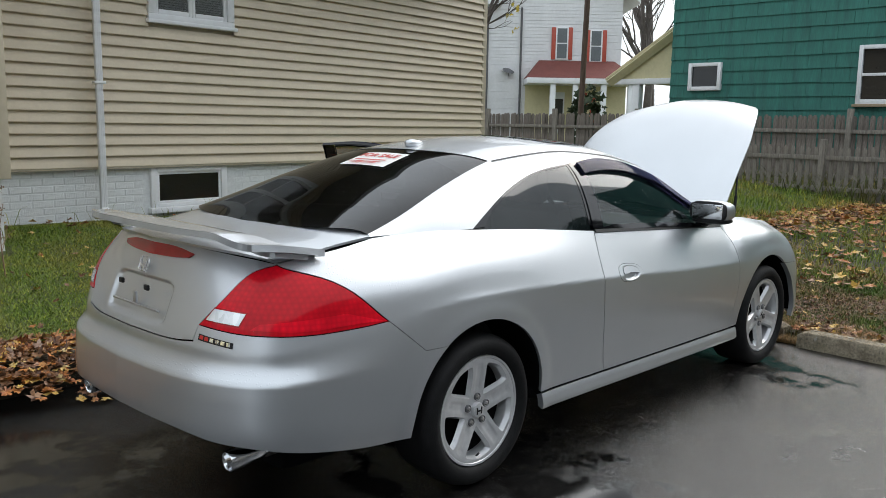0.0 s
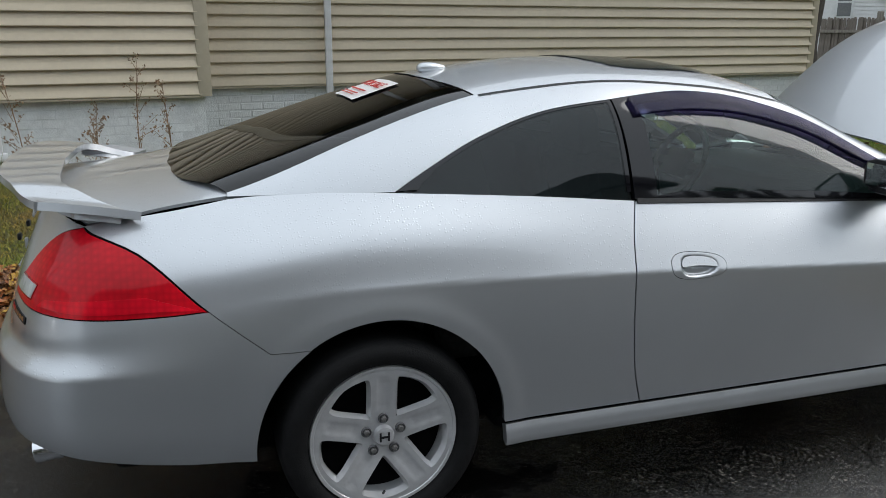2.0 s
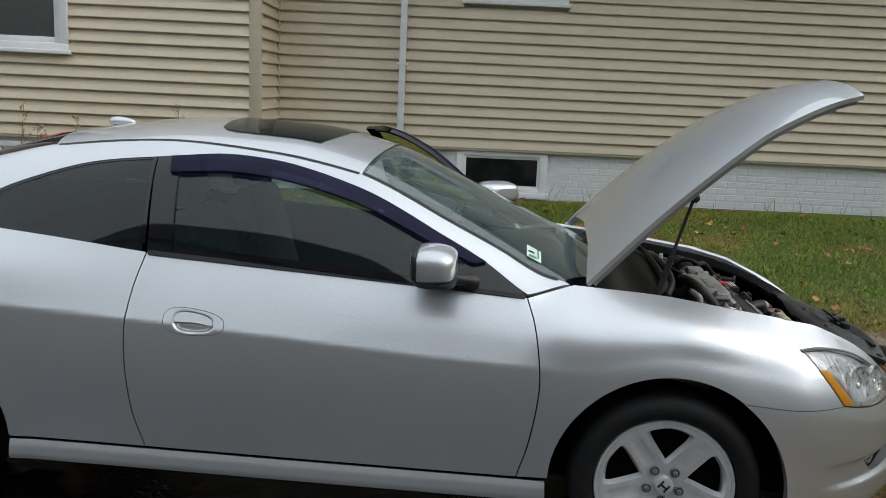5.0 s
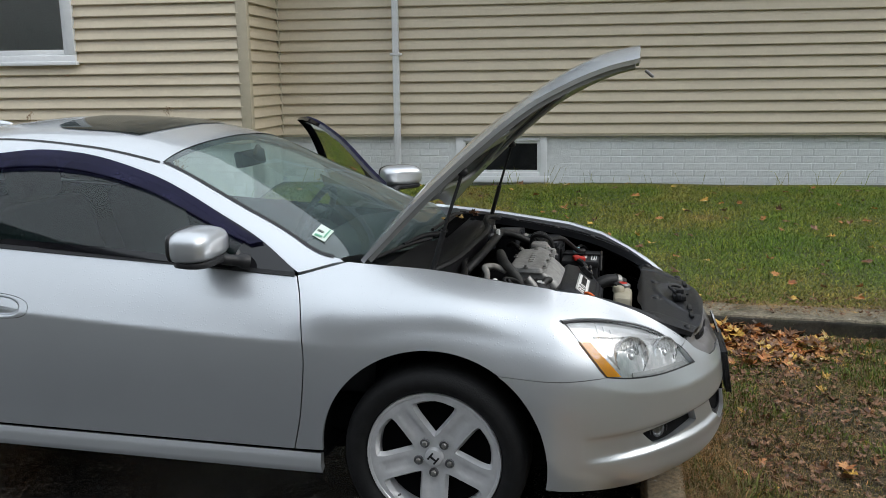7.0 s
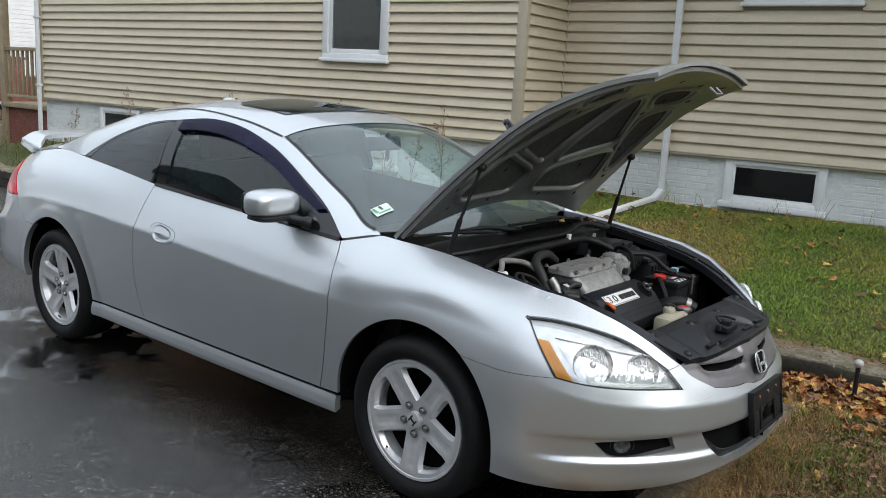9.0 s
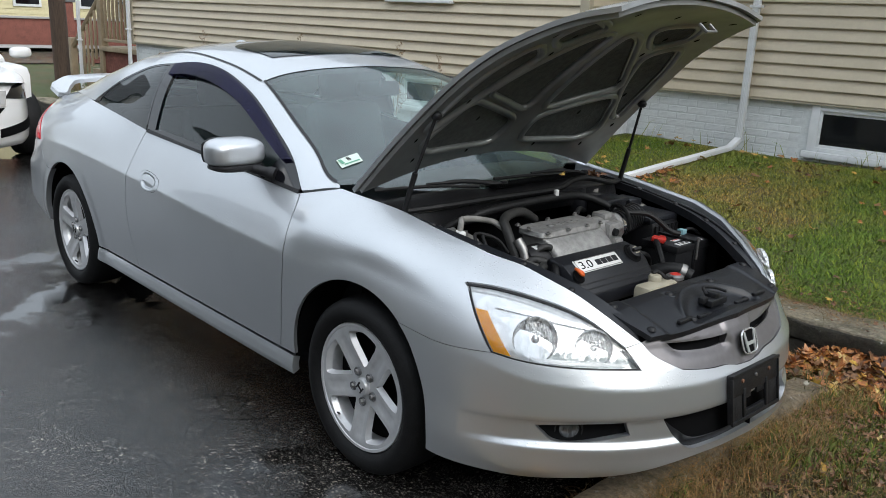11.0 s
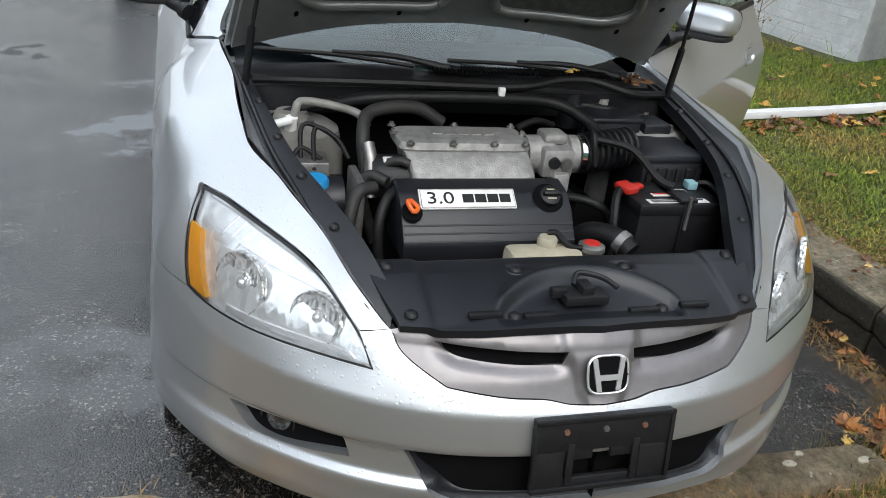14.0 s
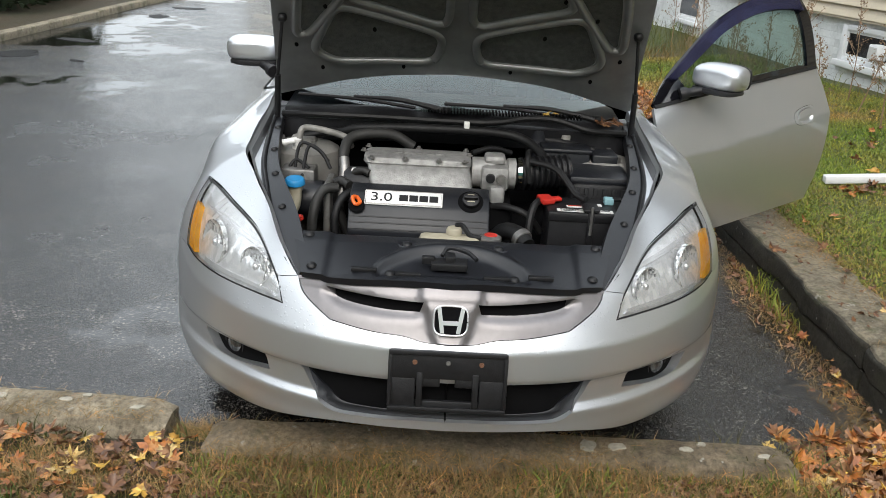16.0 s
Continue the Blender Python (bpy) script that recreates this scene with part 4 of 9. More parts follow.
def wheel(parent, hub, sgn):
    """Alloy wheel: five broad spokes, lip, tyre, brake disc, cap and nuts."""
    w = new("wheel")
    w.parent = parent
    turn = {(0.0, -1): 0.0, (2.67, -1): 38.0}.get((hub, sgn), 20.0)
    w.matrix_basis = pose(hub, sgn * 0.842, 0.32, 0, turn, 0 if sgn < 0 else 180)
    hole = []
    for k in range(5):
        a0 = radians(90 + 36 + 72 * k)
        pts = []
        for r, da in ((0.072, 0.0), (0.080, 0.11), (0.105, 0.245), (0.15, 0.365), (0.184, 0.40), (0.202, 0.345), (0.208, 0.0), (0.202, -0.345), (0.184, -0.40), (0.15, -0.365), (0.105, -0.245), (0.080, -0.11)):
            pts.append((r * math.cos(a0 + da), r * math.sin(a0 + da)))
        hole.append(np.array(catmull(pts, 4, True)))
    circ = np.array([(0.222 * math.cos(a), 0.222 * math.sin(a)) for a in np.linspace(0, 2 * math.pi, 72, endpoint=False)])
    v, f, n = skin(wheel_face, circ, 0.008, hole, 0, 0.006, False)
    if n[:, 1].mean() > 0:
        v, f, n = skin(wheel_face, circ, 0.008, hole, 0, 0.006, True)
    mesh_part("spokes", v, f, ALLOY, w, "silver five-spoke alloy", n)
    # sloping walls lead from each opening in the face to a smaller one behind
    for h in hole:
        mid = h.mean(0)
        k = len(h)
        back = np.array(inset(h, 0.010))
        if len(back) != k:
            back = mid + (h - mid) * 0.76
        deep = wheel_face(back[:, 0], back[:, 1]) + np.array((0, 0.020, 0))
        lead = wheel_face(h[:, 0], h[:, 1]) + np.array((0, 0.001, 0))
        mesh_part("spoke_wall", np.concatenate([lead, deep]), [(i, (i + 1) % k, k + (i + 1) % k, k + i) for i in range(k)], ALLOY, w)
    part("rim", lathe([(0.205, 0.17), (0.20, 0.03), (0.213, -0.004), (0.222, -0.016), (0.231, -0.017), (0.234, -0.008), (0.226, 0.0), (0.225, 0.17)], 64, "y"), ALLOY, w)
    part("tyre", lathe([(0.229, 0.17), (0.232, -0.006), (0.245, -0.026), (0.268, -0.036), (0.293, -0.030), (0.311, -0.012), (0.318, 0.012), (0.320, 0.05), (0.320, 0.12), (0.312, 0.19), (0.26, 0.22), (0.229, 0.2)], 72, "y"), RUBBER, w, "black rubber tyre")
    part("brake_disc", lathe([(0.03, 0.075), (0.145, 0.075), (0.148, 0.08), (0.148, 0.1), (0.03, 0.1)], 40, "y"), DISC, w)
    # black disc added for the shade seen between the spokes
    part("shade_disc", lathe([(0.204, 0.06), (0.204, 0.115), (0.01, 0.115)], 32, "y"), DARK, w)
    part("centre_cap", lathe([(0.0001, -0.014), (0.02, -0.0135), (0.029, -0.011), (0.033, -0.003), (0.033, 0.01)], 28, "y"), ALLOY, w, "silver cap with black mark")
    bm = boxes(((-0.016, -0.0165, -0.015), (-0.010, -0.0115, 0.015)), ((0.010, -0.0165, -0.015), (0.016, -0.0115, 0.015)), ((-0.012, -0.0165, -0.004), (0.012, -0.0115, 0.003)), bev=0.001)
    part("cap_mark", bm, BLACK, w)
    for k in range(5):
        a = radians(90 + 72 * k)
        part("lug_nut", lathe([(0.0001, -0.009), (0.007, -0.0085), (0.0095, -0.006), (0.0105, 0.004)], 6, "y", Matrix.Translation((0.057 * math.cos(a), 0, 0.057 * math.sin(a)))), STEEL, w)
        bm = lathe([(0.0105, 0.0), (0.015, -0.0045), (0.0165, -0.002), (0.0165, 0.005)], 16, "y", Matrix.Translation((0.057 * math.cos(a), 0, 0.057 * math.sin(a))))
        part("nut_seat", bm, NUT_SEAT, w)
    a = radians(-92)
    part("valve", tube([(0.195 * math.cos(a), -0.008, 0.195 * math.sin(a)), (0.18 * math.cos(a), -0.022, 0.18 * math.sin(a))], 0.004, 8), BLACK, w)
    return w


for hub in HUBS:
    for sgn in (-1, 1):
        wheel(CAR, hub, sgn)

# ---- the coupe's details ----
def mirrored(m):
    return -1 if not m else 1


def prism(profile, y0, y1, bev=0.0):
    """A profile of (x, z) drawn out along y."""
    bm = bmesh.new()
    a = [bm.verts.new((x, y0, z)) for x, z in profile]
    b = [bm.verts.new((x, y1, z)) for x, z in profile]
    bm.faces.new(a), bm.faces.new(b[::-1])
    for k in range(len(a)):
        j = (k + 1) % len(a)
        bm.faces.new((a[j], a[k], b[k], b[j]))
    bmesh.ops.recalc_face_normals(bm, faces=bm.faces)
    if bev:
        bmesh.ops.bevel(bm, geom=list(bm.edges), offset=bev, segments=2, profile=0.5, affect="EDGES", clamp_overlap=True)
    return bm


def words(name, text, size, m, material, parent, depth=0.0008, space=1.0):
    cu = bpy.data.curves.new(name, "FONT")
    cu.body, cu.size, cu.extrude, cu.align_x, cu.align_y, cu.space_character = text, size, depth, "CENTER", "CENTER", space
    tmp = bpy.data.objects.new(name, cu)
    me = bpy.data.meshes.new_from_object(tmp)
    bpy.data.objects.remove(tmp)
    me.transform(m)
    me.materials.append(material)
    ob = new(name, me)
    ob.parent = parent
    return ob


def ellipse(cx, cz, a, b, n=28, p=2.0):
    out = []
    for t in np.linspace(0, 2 * math.pi, n, endpoint=False):
        c, s = math.cos(t), math.sin(t)
        out.append((cx + a * math.copysign(abs(c) ** (2 / p), c), cz + b * math.copysign(abs(s) ** (2 / p), s)))
    return np.array(out)


def blob(bm, centre, half, p=3.0, nu=24, nv=14, shape=None):
    """A rounded box: a ball drawn towards its corners."""
    rows = []
    for i in range(nv + 1):
        phi = -math.pi / 2 + math.pi * i / nv
        row = []
        for k in range(nu):
            th = 2 * math.pi * k / nu
            d = np.array([math.cos(phi) * math.cos(th), math.cos(phi) * math.sin(th), math.sin(phi)])
            d = d / (np.abs(d) ** p).sum() ** (1 / p)
            q = shape(d) if shape else d
            row.append(bm.verts.new(Vector(centre) + Vector((q[0] * half[0], q[1] * half[1], q[2] * half[2]))))
        rows.append(row)
    for a, b in zip(rows, rows[1:]):
        for k in range(nu):
            bm.faces.new((a[k], a[(k + 1) % nu], b[(k + 1) % nu], b[k]))
    bmesh.ops.remove_doubles(bm, verts=bm.verts, dist=1e-5)
    bmesh.ops.recalc_face_normals(bm, faces=bm.faces)
    return bm


# Door handles and mirrors
for owner, m in ((RIGHT_DOOR, False), (LEFT_DOOR, True)):
    h0 = float(s_of(1.068))
    cup = inset(HANDLE_CUP, 0.003)
    flap = np.array([(q, max(z, 0.779 - 0.05 * (q - h0) + 0.002 * math.cos(40 * (q - h0)))) for q, z in cup])
    hnd = panel("door_handle", flap, SILVER, 0.005, owner, m, wrap, 0.003, 0.010, 0, label="silver flap handle in an oval bowl")
    panel("handle_bowl", inset(HANDLE_HOLE, 0.002), SILVER, 0.004, hnd, m, dished, 0.001, 0.004, 0)
    panel("handle_seam", inset(HANDLE_HOLE, -0.003), DARK, 0.006, hnd, m, dished, -0.004, 0, 0)
    sg = mirrored(m)
    mir = blob(bmesh.new(), (1.873, sg * 0.880, 1.036), (0.074, 0.116, 0.058), 3.6, 28, 16, lambda d: np.array([min(d[0], 0.95) if d[0] > 0 else max(d[0], -0.8), d[1], d[2] * (1 - 0.16 * d[0] * (d[0] > 0))]))
    mirror = part("side_mirror", mir, SILVER, owner, "silver shell of the side mirror")
    part("mirror_base", blob(bmesh.new(), (1.877, sg * 0.876, 0.982), (0.069, 0.109, 0.018), 3.2, 24, 8), BLACK, mirror, "black underside of the mirror")
    part("mirror_stalk", tube([(1.90, sg * 0.86, 0.986), (1.95, sg * 0.815, 0.972), (2.0, sg * 0.775, 0.958)], [0.016, 0.02, 0.028], 10), BLACK, mirror)
    part("mirror_bezel", blob(bmesh.new(), (1.816, sg * 0.880, 1.036), (0.012, 0.110, 0.055), 4.0, 24, 10), BLACK, mirror, "black edge round the mirror glass")
    part("mirror_glass", boxes(((1.8015, sg * 0.880 - 0.09, 0.996), (1.806, sg * 0.880 + 0.09, 1.076)), bev=0.002), CHROME, mirror)

# Roof: sunroof, aerial, ditch strips
SUN = outline(by_y([(0.99, 0.36), (1.08, 0.405), (1.38, 0.40)]), by_y([(1.38, 0.40), (1.41, 0.2)]) + [(1.42, 1.0)], [(1.42, 1.0), (0.955, 1.0)], [(0.955, 1.0)] + by_y([(0.965, 0.2), (0.99, 0.36)]))
both("sunroof", SUN, GLASS_DARK, canopy, 0.04, 0.004, 0, label="dark glass sunroof")
fin = blob(bmesh.new(), (0.42, 0, 1.388), (0.058, 0.027, 0.020), 2.2, 20, 10, lambda d: np.array([d[0], d[1] * (1 - 0.35 * d[0]), d[2] * (1 - 0.3 * d[0])]))
part("aerial_fin", fin, SILVER, CAR, "small silver aerial housing")
for m in (False, True):
    edge = by_y([(0.42, 0.511), (0.9, 0.534), (1.3, 0.554), (1.56, 0.560)])
    low = by_y([(0.42, 0.521), (0.9, 0.544), (1.3, 0.564), (1.56, 0.570)])
    panel("roof_moulding", outline(edge, [edge[-1], low[-1]], low[::-1], [low[0], edge[0]]), BLACK, 0.04, mirror=m, surf=canopy, offset=0.002, rim=0, gap=0)
    e2, l2 = by_y([(1.57, 0.552), (1.9, 0.60), (2.1, 0.635), (2.28, 0.675)]), by_y([(1.57, 0.563), (1.9, 0.612), (2.1, 0.647), (2.28, 0.688)])
    panel("screen_moulding", outline(e2, [e2[-1], l2[-1]], l2[::-1], [l2[0], e2[0]]), BLACK, 0.04, mirror=m, surf=canopy, offset=0.003, rim=0, gap=0)

# Spoiler on the trunk
SP_Z = smooth_fn((-1.10, 1.108), (-0.95, 1.099), (-0.8, 1.076), (-0.64, 1.045))


def wing(x, y):
    drop = np.interp(np.abs(y), (0.48, 0.51, 0.58, 0.61, 0.67), (0, 0.004, 0.026, 0.030, 0.014))
    return np.stack([x, -y, SP_Z(x) + 0.006 * (1 - (y / 0.6) ** 2) - drop], 1)


WING = outline([(-1.075, 0), (-1.06, 0.3), (-0.99, 0.52), (-0.935, 0.608)], [(-0.93, 0.608), (-0.80, 0.655), (-0.648, 0.668)], [(-0.648, 0.668), (-0.70, 0.60), (-0.80, 0.535), (-0.875, 0.42), (-0.90, 0)], [(-0.90, 0), (-1.075, 0)])
SPOILER = new("spoiler")
SPOILER.parent, SPOILER["label"] = CAR, "silver spoiler on the trunk lid"
v, f, n = joined(*[skin(wing, WING, 0.018, (), 0, 0.024, True, m) for m in (False, True)])
mesh_part("spoiler_blade", v, f, SILVER, SPOILER, "", n)
v, f, n = joined(*[skin(wing, inset(WING, 0.004), 0.03, (), -0.0235, 0, True, m) for m in (False, True)])
mesh_part("spoiler_underside", v, [tuple(reversed(q)) for q in f], SILVER, SPOILER, "", -n)
for m in (False, True):
    foot = outline([(-0.89, 0.555), (-0.86, 0.59), (-0.80, 0.622), (-0.70, 0.640)], [(-0.70, 0.640), (-0.74, 0.592), (-0.80, 0.55), (-0.89, 0.555)])
    v, f, n = skin(wing, foot, 0.03, (), -0.022, 0.018, True, m)
    mesh_part("spoiler_foot", v, f, SILVER, SPOILER, "", n)

# Trunk face
brake = outline([(0, 1.014), (0.16, 1.011), (0.29, 0.995)], [(0.29, 0.995), (0.26, 0.979), (0.14, 0.971), (0, 0.969)], [(0, 0.969), (0, 1.014)])
v, f, n = joined(*[skin(wrap, brake, 0.02, (), 0.006, 0.008, False, m) for m in (False, True)])
mesh_part("brake_light", v, f, RED_DEEP, TRUNK, "dark red high brake light", n)
for sg in (-1, 1):
    part("plate_clip", boxes(((-1.062, sg * 0.105 - 0.016, 0.848), (-1.050, sg * 0.105 + 0.016, 0.870)), bev=0.004), BLACK, TRUNK, "black clip for the number plate")
part("plate_rib", boxes(((-1.058, -0.19, 0.775), (-1.050, 0.19, 0.784)), ((-1.058, -0.012, 0.784), (-1.048, 0.012, 0.83)), bev=0.003), SILVER, TRUNK)


def emblem(parent, x, z, w, h, tilt, name):
    """A chrome frame with two uprights and a cross bar."""
    m = pose(x, 0, z, 0, tilt, 0)
    ring = tube([m @ Vector((0, w * math.copysign(abs(math.cos(a)) ** 0.55, math.cos(a)), h * math.copysign(abs(math.sin(a)) ** 0.55, math.sin(a)))) for a in np.linspace(0, 2 * math.pi, 24, endpoint=False)], 0.0030, 8, None, True)
    sg = 1 if x > 0 else -1
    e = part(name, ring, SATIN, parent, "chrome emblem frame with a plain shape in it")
    bars = [[(q * y, zz) for y, zz in ((w * 0.34, -h * 0.86), (w * 0.58, -h * 0.86), (w * 0.82, h * 0.88), (w * 0.58, h * 0.88))] for q in (-1, 1)]
    bars.append([(-w * 0.45, -h * 0.30), (w * 0.45, -h * 0.30), (w * 0.5, 0.0), (-w * 0.5, 0.0)])
    for bar in bars:
        bm = bmesh.new()
        vs = [bm.verts.new(m @ Vector((sg * dx, y, zz))) for dx in (0.0, 0.005) for y, zz in bar]
        for a, b in ((0, 1), (1, 2), (2, 3), (3, 0)):
            bm.faces.new((vs[a], vs[b], vs[b + 4], vs[a + 4]))
        bm.faces.new(vs[4:])
        bmesh.ops.recalc_face_normals(bm, faces=bm.faces)
        part("emblem_bar", bm, SATIN, e)
    if sg > 0:
        bm = bmesh.new()
        vs = [[bm.verts.new(m @ Vector((dx, w * math.copysign(abs(math.cos(a)) ** 0.55, math.cos(a)), h * math.copysign(abs(math.sin(a)) ** 0.55, math.sin(a))))) for a in np.linspace(0, 2 * math.pi, 24, endpoint=False)] for dx in (-0.006, -0.001, 0.001)]
        for a, b in zip(vs, vs[1:]):
            for k in range(24):
                bm.faces.new((a[k], a[(k + 1) % 24], b[(k + 1) % 24], b[k]))
        bm.faces.new(vs[-1])
        part("emblem_back", bm, DARK, e)
    return e


emblem(TRUNK, -1.012, 0.932, 0.034, 0.028, 17, "trunk_emblem")
for m in (False, True):
    rev = outline([(TL_IN[0] + 0.04, 0.792), (TL_IN[0] + 0.072, 0.832)], [(TL_IN[0] + 0.072, 0.832), (TL_IN[0] + 0.225, 0.826)], [(TL_IN[0] + 0.225, 0.826), (TL_IN[0] + 0.20, 0.786)], [(TL_IN[0] + 0.20, 0.786), (TL_IN[0] + 0.04, 0.792)])
    panel("reversing_bezel", inset(rev, -0.005), RED_DEEP, 0.02, mirror=m, offset=0.0035, rim=0.002, gap=0)
    panel("reversing_lens", rev, HOUSING, 0.02, mirror=m, offset=0.005, rim=0.003, gap=0, label="clear reversing lens")
    glow = [TL_TIP, sx((-0.62, 0.775))[0], sz((-0.80, 0.76, 0.766))[0], sz((-0.93, 0.62, 0.772))[0]]
    over = [sz((-0.90, 0.645, 0.80))[0], sz((-0.80, 0.76, 0.812))[0], sx((-0.66, 0.822))[0]]
    panel("lower_band", inset(outline(glow, [glow[-1], over[0]], over, [over[-1], TL_TIP]), 0.004), RED_BRIGHT, 0.02, mirror=m, offset=0.0035, rim=0.002, gap=0)
    panel("tail_light_gasket", TAIL, DARK, 0.04, mirror=m, offset=-0.003, rim=0, gap=-0.004)
b0 = s_at(-1.05, 0.46)
badge = panel("badge", outline([(b0, 0.722), (b0 + 0.165, 0.708)], [(b0 + 0.165, 0.708), (b0 + 0.165, 0.728)], [(b0 + 0.165, 0.728), (b0, 0.743)], [(b0, 0.743), (b0, 0.722)]), BLACK, 0.03, None, False, wrap, 0.004, 0.004, 0, label="small black and chrome badge with unreadable marks")
for k in range(6):
    a = b0 + 0.008 + 0.026 * k
    zc = 0.7325 - 0.0135 * (a - b0) / 0.165
    panel("badge_bar", np.array([(a, zc - 0.006), (a + 0.018, zc - 0.007), (a + 0.018, zc + 0.006), (a, zc + 0.007)]), CHROME if k > 1 else RED_PLASTIC, 0.03, badge, False, wrap, 0.0055, 0.001, 0)
for sg in (-1, 1):
    part("exhaust_tip", lathe([(0.032, 0.12), (0.032, -0.01), (0.035, -0.014), (0.038, -0.008), (0.038, 0.10), (0.03, 0.14)], 28, "x", pose(-1.0, sg * 0.585, 0.305, 0, -6, 0)), CHROME, CAR, "round chrome exhaust tip")
    part("exhaust_bore", lathe([(0.0005, 0.04), (0.0315, 0.04), (0.0315, 0.12)], 20, "x", pose(-1.0, sg * 0.585, 0.305, 0, -6, 0)), DARK, CAR)
    part("exhaust_pipe", tube([(-0.86, sg * 0.585, 0.31), (-0.6, sg * 0.55, 0.30), (-0.3, sg * 0.5, 0.26)], 0.03, 10), DISC, CAR)
# Sale notice on the rear glass, inspection sticker on the windscreen
sale = both("for_sale_sign", outline(by_y([(0.075, 0.16), (0.25, 0.15)]), by_y([(0.25, 0.15)]) + [(0.25, 1.0)], [(0.25, 1.0), (0.075, 1.0)], [(0.075, 1.0)] + by_y([(0.075, 0.16)])), LABEL_WHITE, canopy, 0.05, 0.003, 0, label="white notice with red letters")
PA, PB = canopy(0.17, 1.0)[0], canopy(0.19, 1.0)[0]
slope = math.degrees(math.atan2(PB[2] - PA[2], PB[0] - PA[0]))
on_glass = pose(0.165, 0, float(CROWN(0.165)) + 0.0035, 0, -slope, 0) @ pose(0, 0, 0, 0, 0, -90)
words("sale_letters", "FOR SALE", 0.062, on_glass @ pose(0.0, 0.03, 0.002), RED_PLASTIC, sale)
part("sale_line", boxes(((-0.11, -0.035, 0.003), (0.11, -0.027, 0.004)), ((-0.12, -0.062, 0.003), (0.10, -0.056, 0.004)), ((-0.12, -0.075, 0.003), (0.08, -0.070, 0.004)), m=on_glass), RED_PLASTIC, sale)
stk = by_y([(2.170, 0.605), (2.222, 0.615), (2.222, 0.515), (2.170, 0.505)])
sticker = panel("inspection_sticker", outline(stk[:2], stk[1:3], stk[2:], [stk[3], stk[0]]), plain("pale_green_label", (0.62, 0.72, 0.64), 0.45, 0, 0, 0.05, 40), 0.05, None, False, canopy, 0.002, 0, 0, label="pale green inspection sticker with a number")
c0 = Vector(canopy(2.195, v_of_y(2.195, 0.56))[0])
across, rise = Vector(canopy(2.195, v_of_y(2.195, 0.54))[0]) - c0, Vector(canopy(2.185, v_of_y(2.185, 0.56))[0]) - c0
across.normalize()
n0 = across.cross(rise).normalized()
face = Matrix.Translation(c0 + 0.003 * n0) @ Matrix((across, n0.cross(across), n0)).transposed().to_4x4()
words("sticker_number", "8", 0.034, face @ pose(0, 0.008, 0.001), BLACK, sticker)
part("sticker_bar", boxes(((-0.036, -0.020, 0.0005), (0.036, -0.014, 0.0015)), ((-0.044, -0.010, 0.0005), (-0.030, 0.018, 0.0015)), m=face), plain("green_print", (0.10, 0.32, 0.20), 0.5), sticker)

# Grille
GR_POLY = outline(GR_SIDE, GR_BASE, [GR_BASE[-1], (END, 0.668)], [(END, 0.668), (END - 0.25, 0.664), NOTCH])
SLIT = outline([(END - 0.38, 0.644), (END - 0.2, 0.637), (END - 0.075, 0.634)], [(END - 0.075, 0.634), (END - 0.085, 0.611)], [(END - 0.085, 0.611), (END - 0.2, 0.613), (END - 0.32, 0.624), (END - 0.38, 0.644)])
GR_CUT = inset(GR_POLY + np.array((0.0022, 0)) * (GR_POLY[:, :1] > END - 1e-6), 0.0022)
GR_CUT[GR_CUT[:, 0] > END - 0.0018, 0] = END


def grille_face(u, z):
    """The grille's front: a proud top bar, a hollow under each slot, a crease along the lower bar and a raised shield at the centre."""
    u, z = np.atleast_1d(u).astype(float), np.atleast_1d(z).astype(float)
    d = END - np.minimum(u, END)
    low = np.interp(d, (0.06, 0.2, 0.32, 0.40), (0.611, 0.613, 0.624, 0.644))
    below = low - z
    hollow = 0.013 * np.exp(-((np.clip(below, -0.02, 1) / 0.017) ** 2)) * np.interp(d, (0.06, 0.10, 0.34, 0.40), (0, 1, 1, 0))
    hollow = hollow * (below > -0.03) / (1 + np.exp(np.clip((z - 0.640) / 0.003, -40, 40)))
    bar = 0.004 / (1 + np.exp(np.clip((0.641 - z) / 0.003, -40, 40)))
    roll = 0.003 * np.clip((0.580 - z) / 0.04, 0, 1) ** 1.5
    wide = np.interp(z, (0.535, 0.56, 0.61, 0.645), (0.035, 0.052, 0.064, 0.085))
    shield = 0.010 / (1 + np.exp(np.clip((d - wide) / 0.0045, -40, 40)))
    p = wrap(u, z)
    e = 1e-3
    q = np.cross(wrap(u + e, z) - wrap(u - e, z), wrap(u, z + e) - wrap(u, z - e))
    q[:, 1] *= u < END - 1e-5
    q /= np.linalg.norm(q, axis=1, keepdims=True) + 1e-12
    return p + (-0.004 + bar + shield - hollow - roll)[:, None] * q


v, f, n = joined(*[skin(grille_face, GR_CUT, 0.008, (SLIT,), 0, 0.03, False, m) for m in (False, True)])
GRILLE = mesh_part("grille", v, f, SILVER_DULL, CAR, "dull silver grille with two dark slots", n)
# black sheet behind the slots, for their shade
v, f, n = joined(*[skin(wrap, inset(GR_POLY, 0.002), 0.04, (), -0.035, 0, False, m) for m in (False, True)])
mesh_part("grille_back", v, f, DARK, GRILLE, "", n)
for m in (False, True):
    panel("grille_corner", outline([NOTCH, (NOTCH[0] + 0.09, 0.672)], [(NOTCH[0] + 0.09, 0.672), (NOTCH[0] + 0.085, 0.654)], [(NOTCH[0] + 0.085, 0.654), (NOTCH[0] + 0.005, 0.648)], [(NOTCH[0] + 0.005, 0.648), NOTCH]), SILVER_DULL, 0.02, GRILLE, m, wrap, 0.002, 0.01, 0)
emblem(GRILLE, 3.637, 0.605, 0.045, 0.039, -20, "grille_emblem")
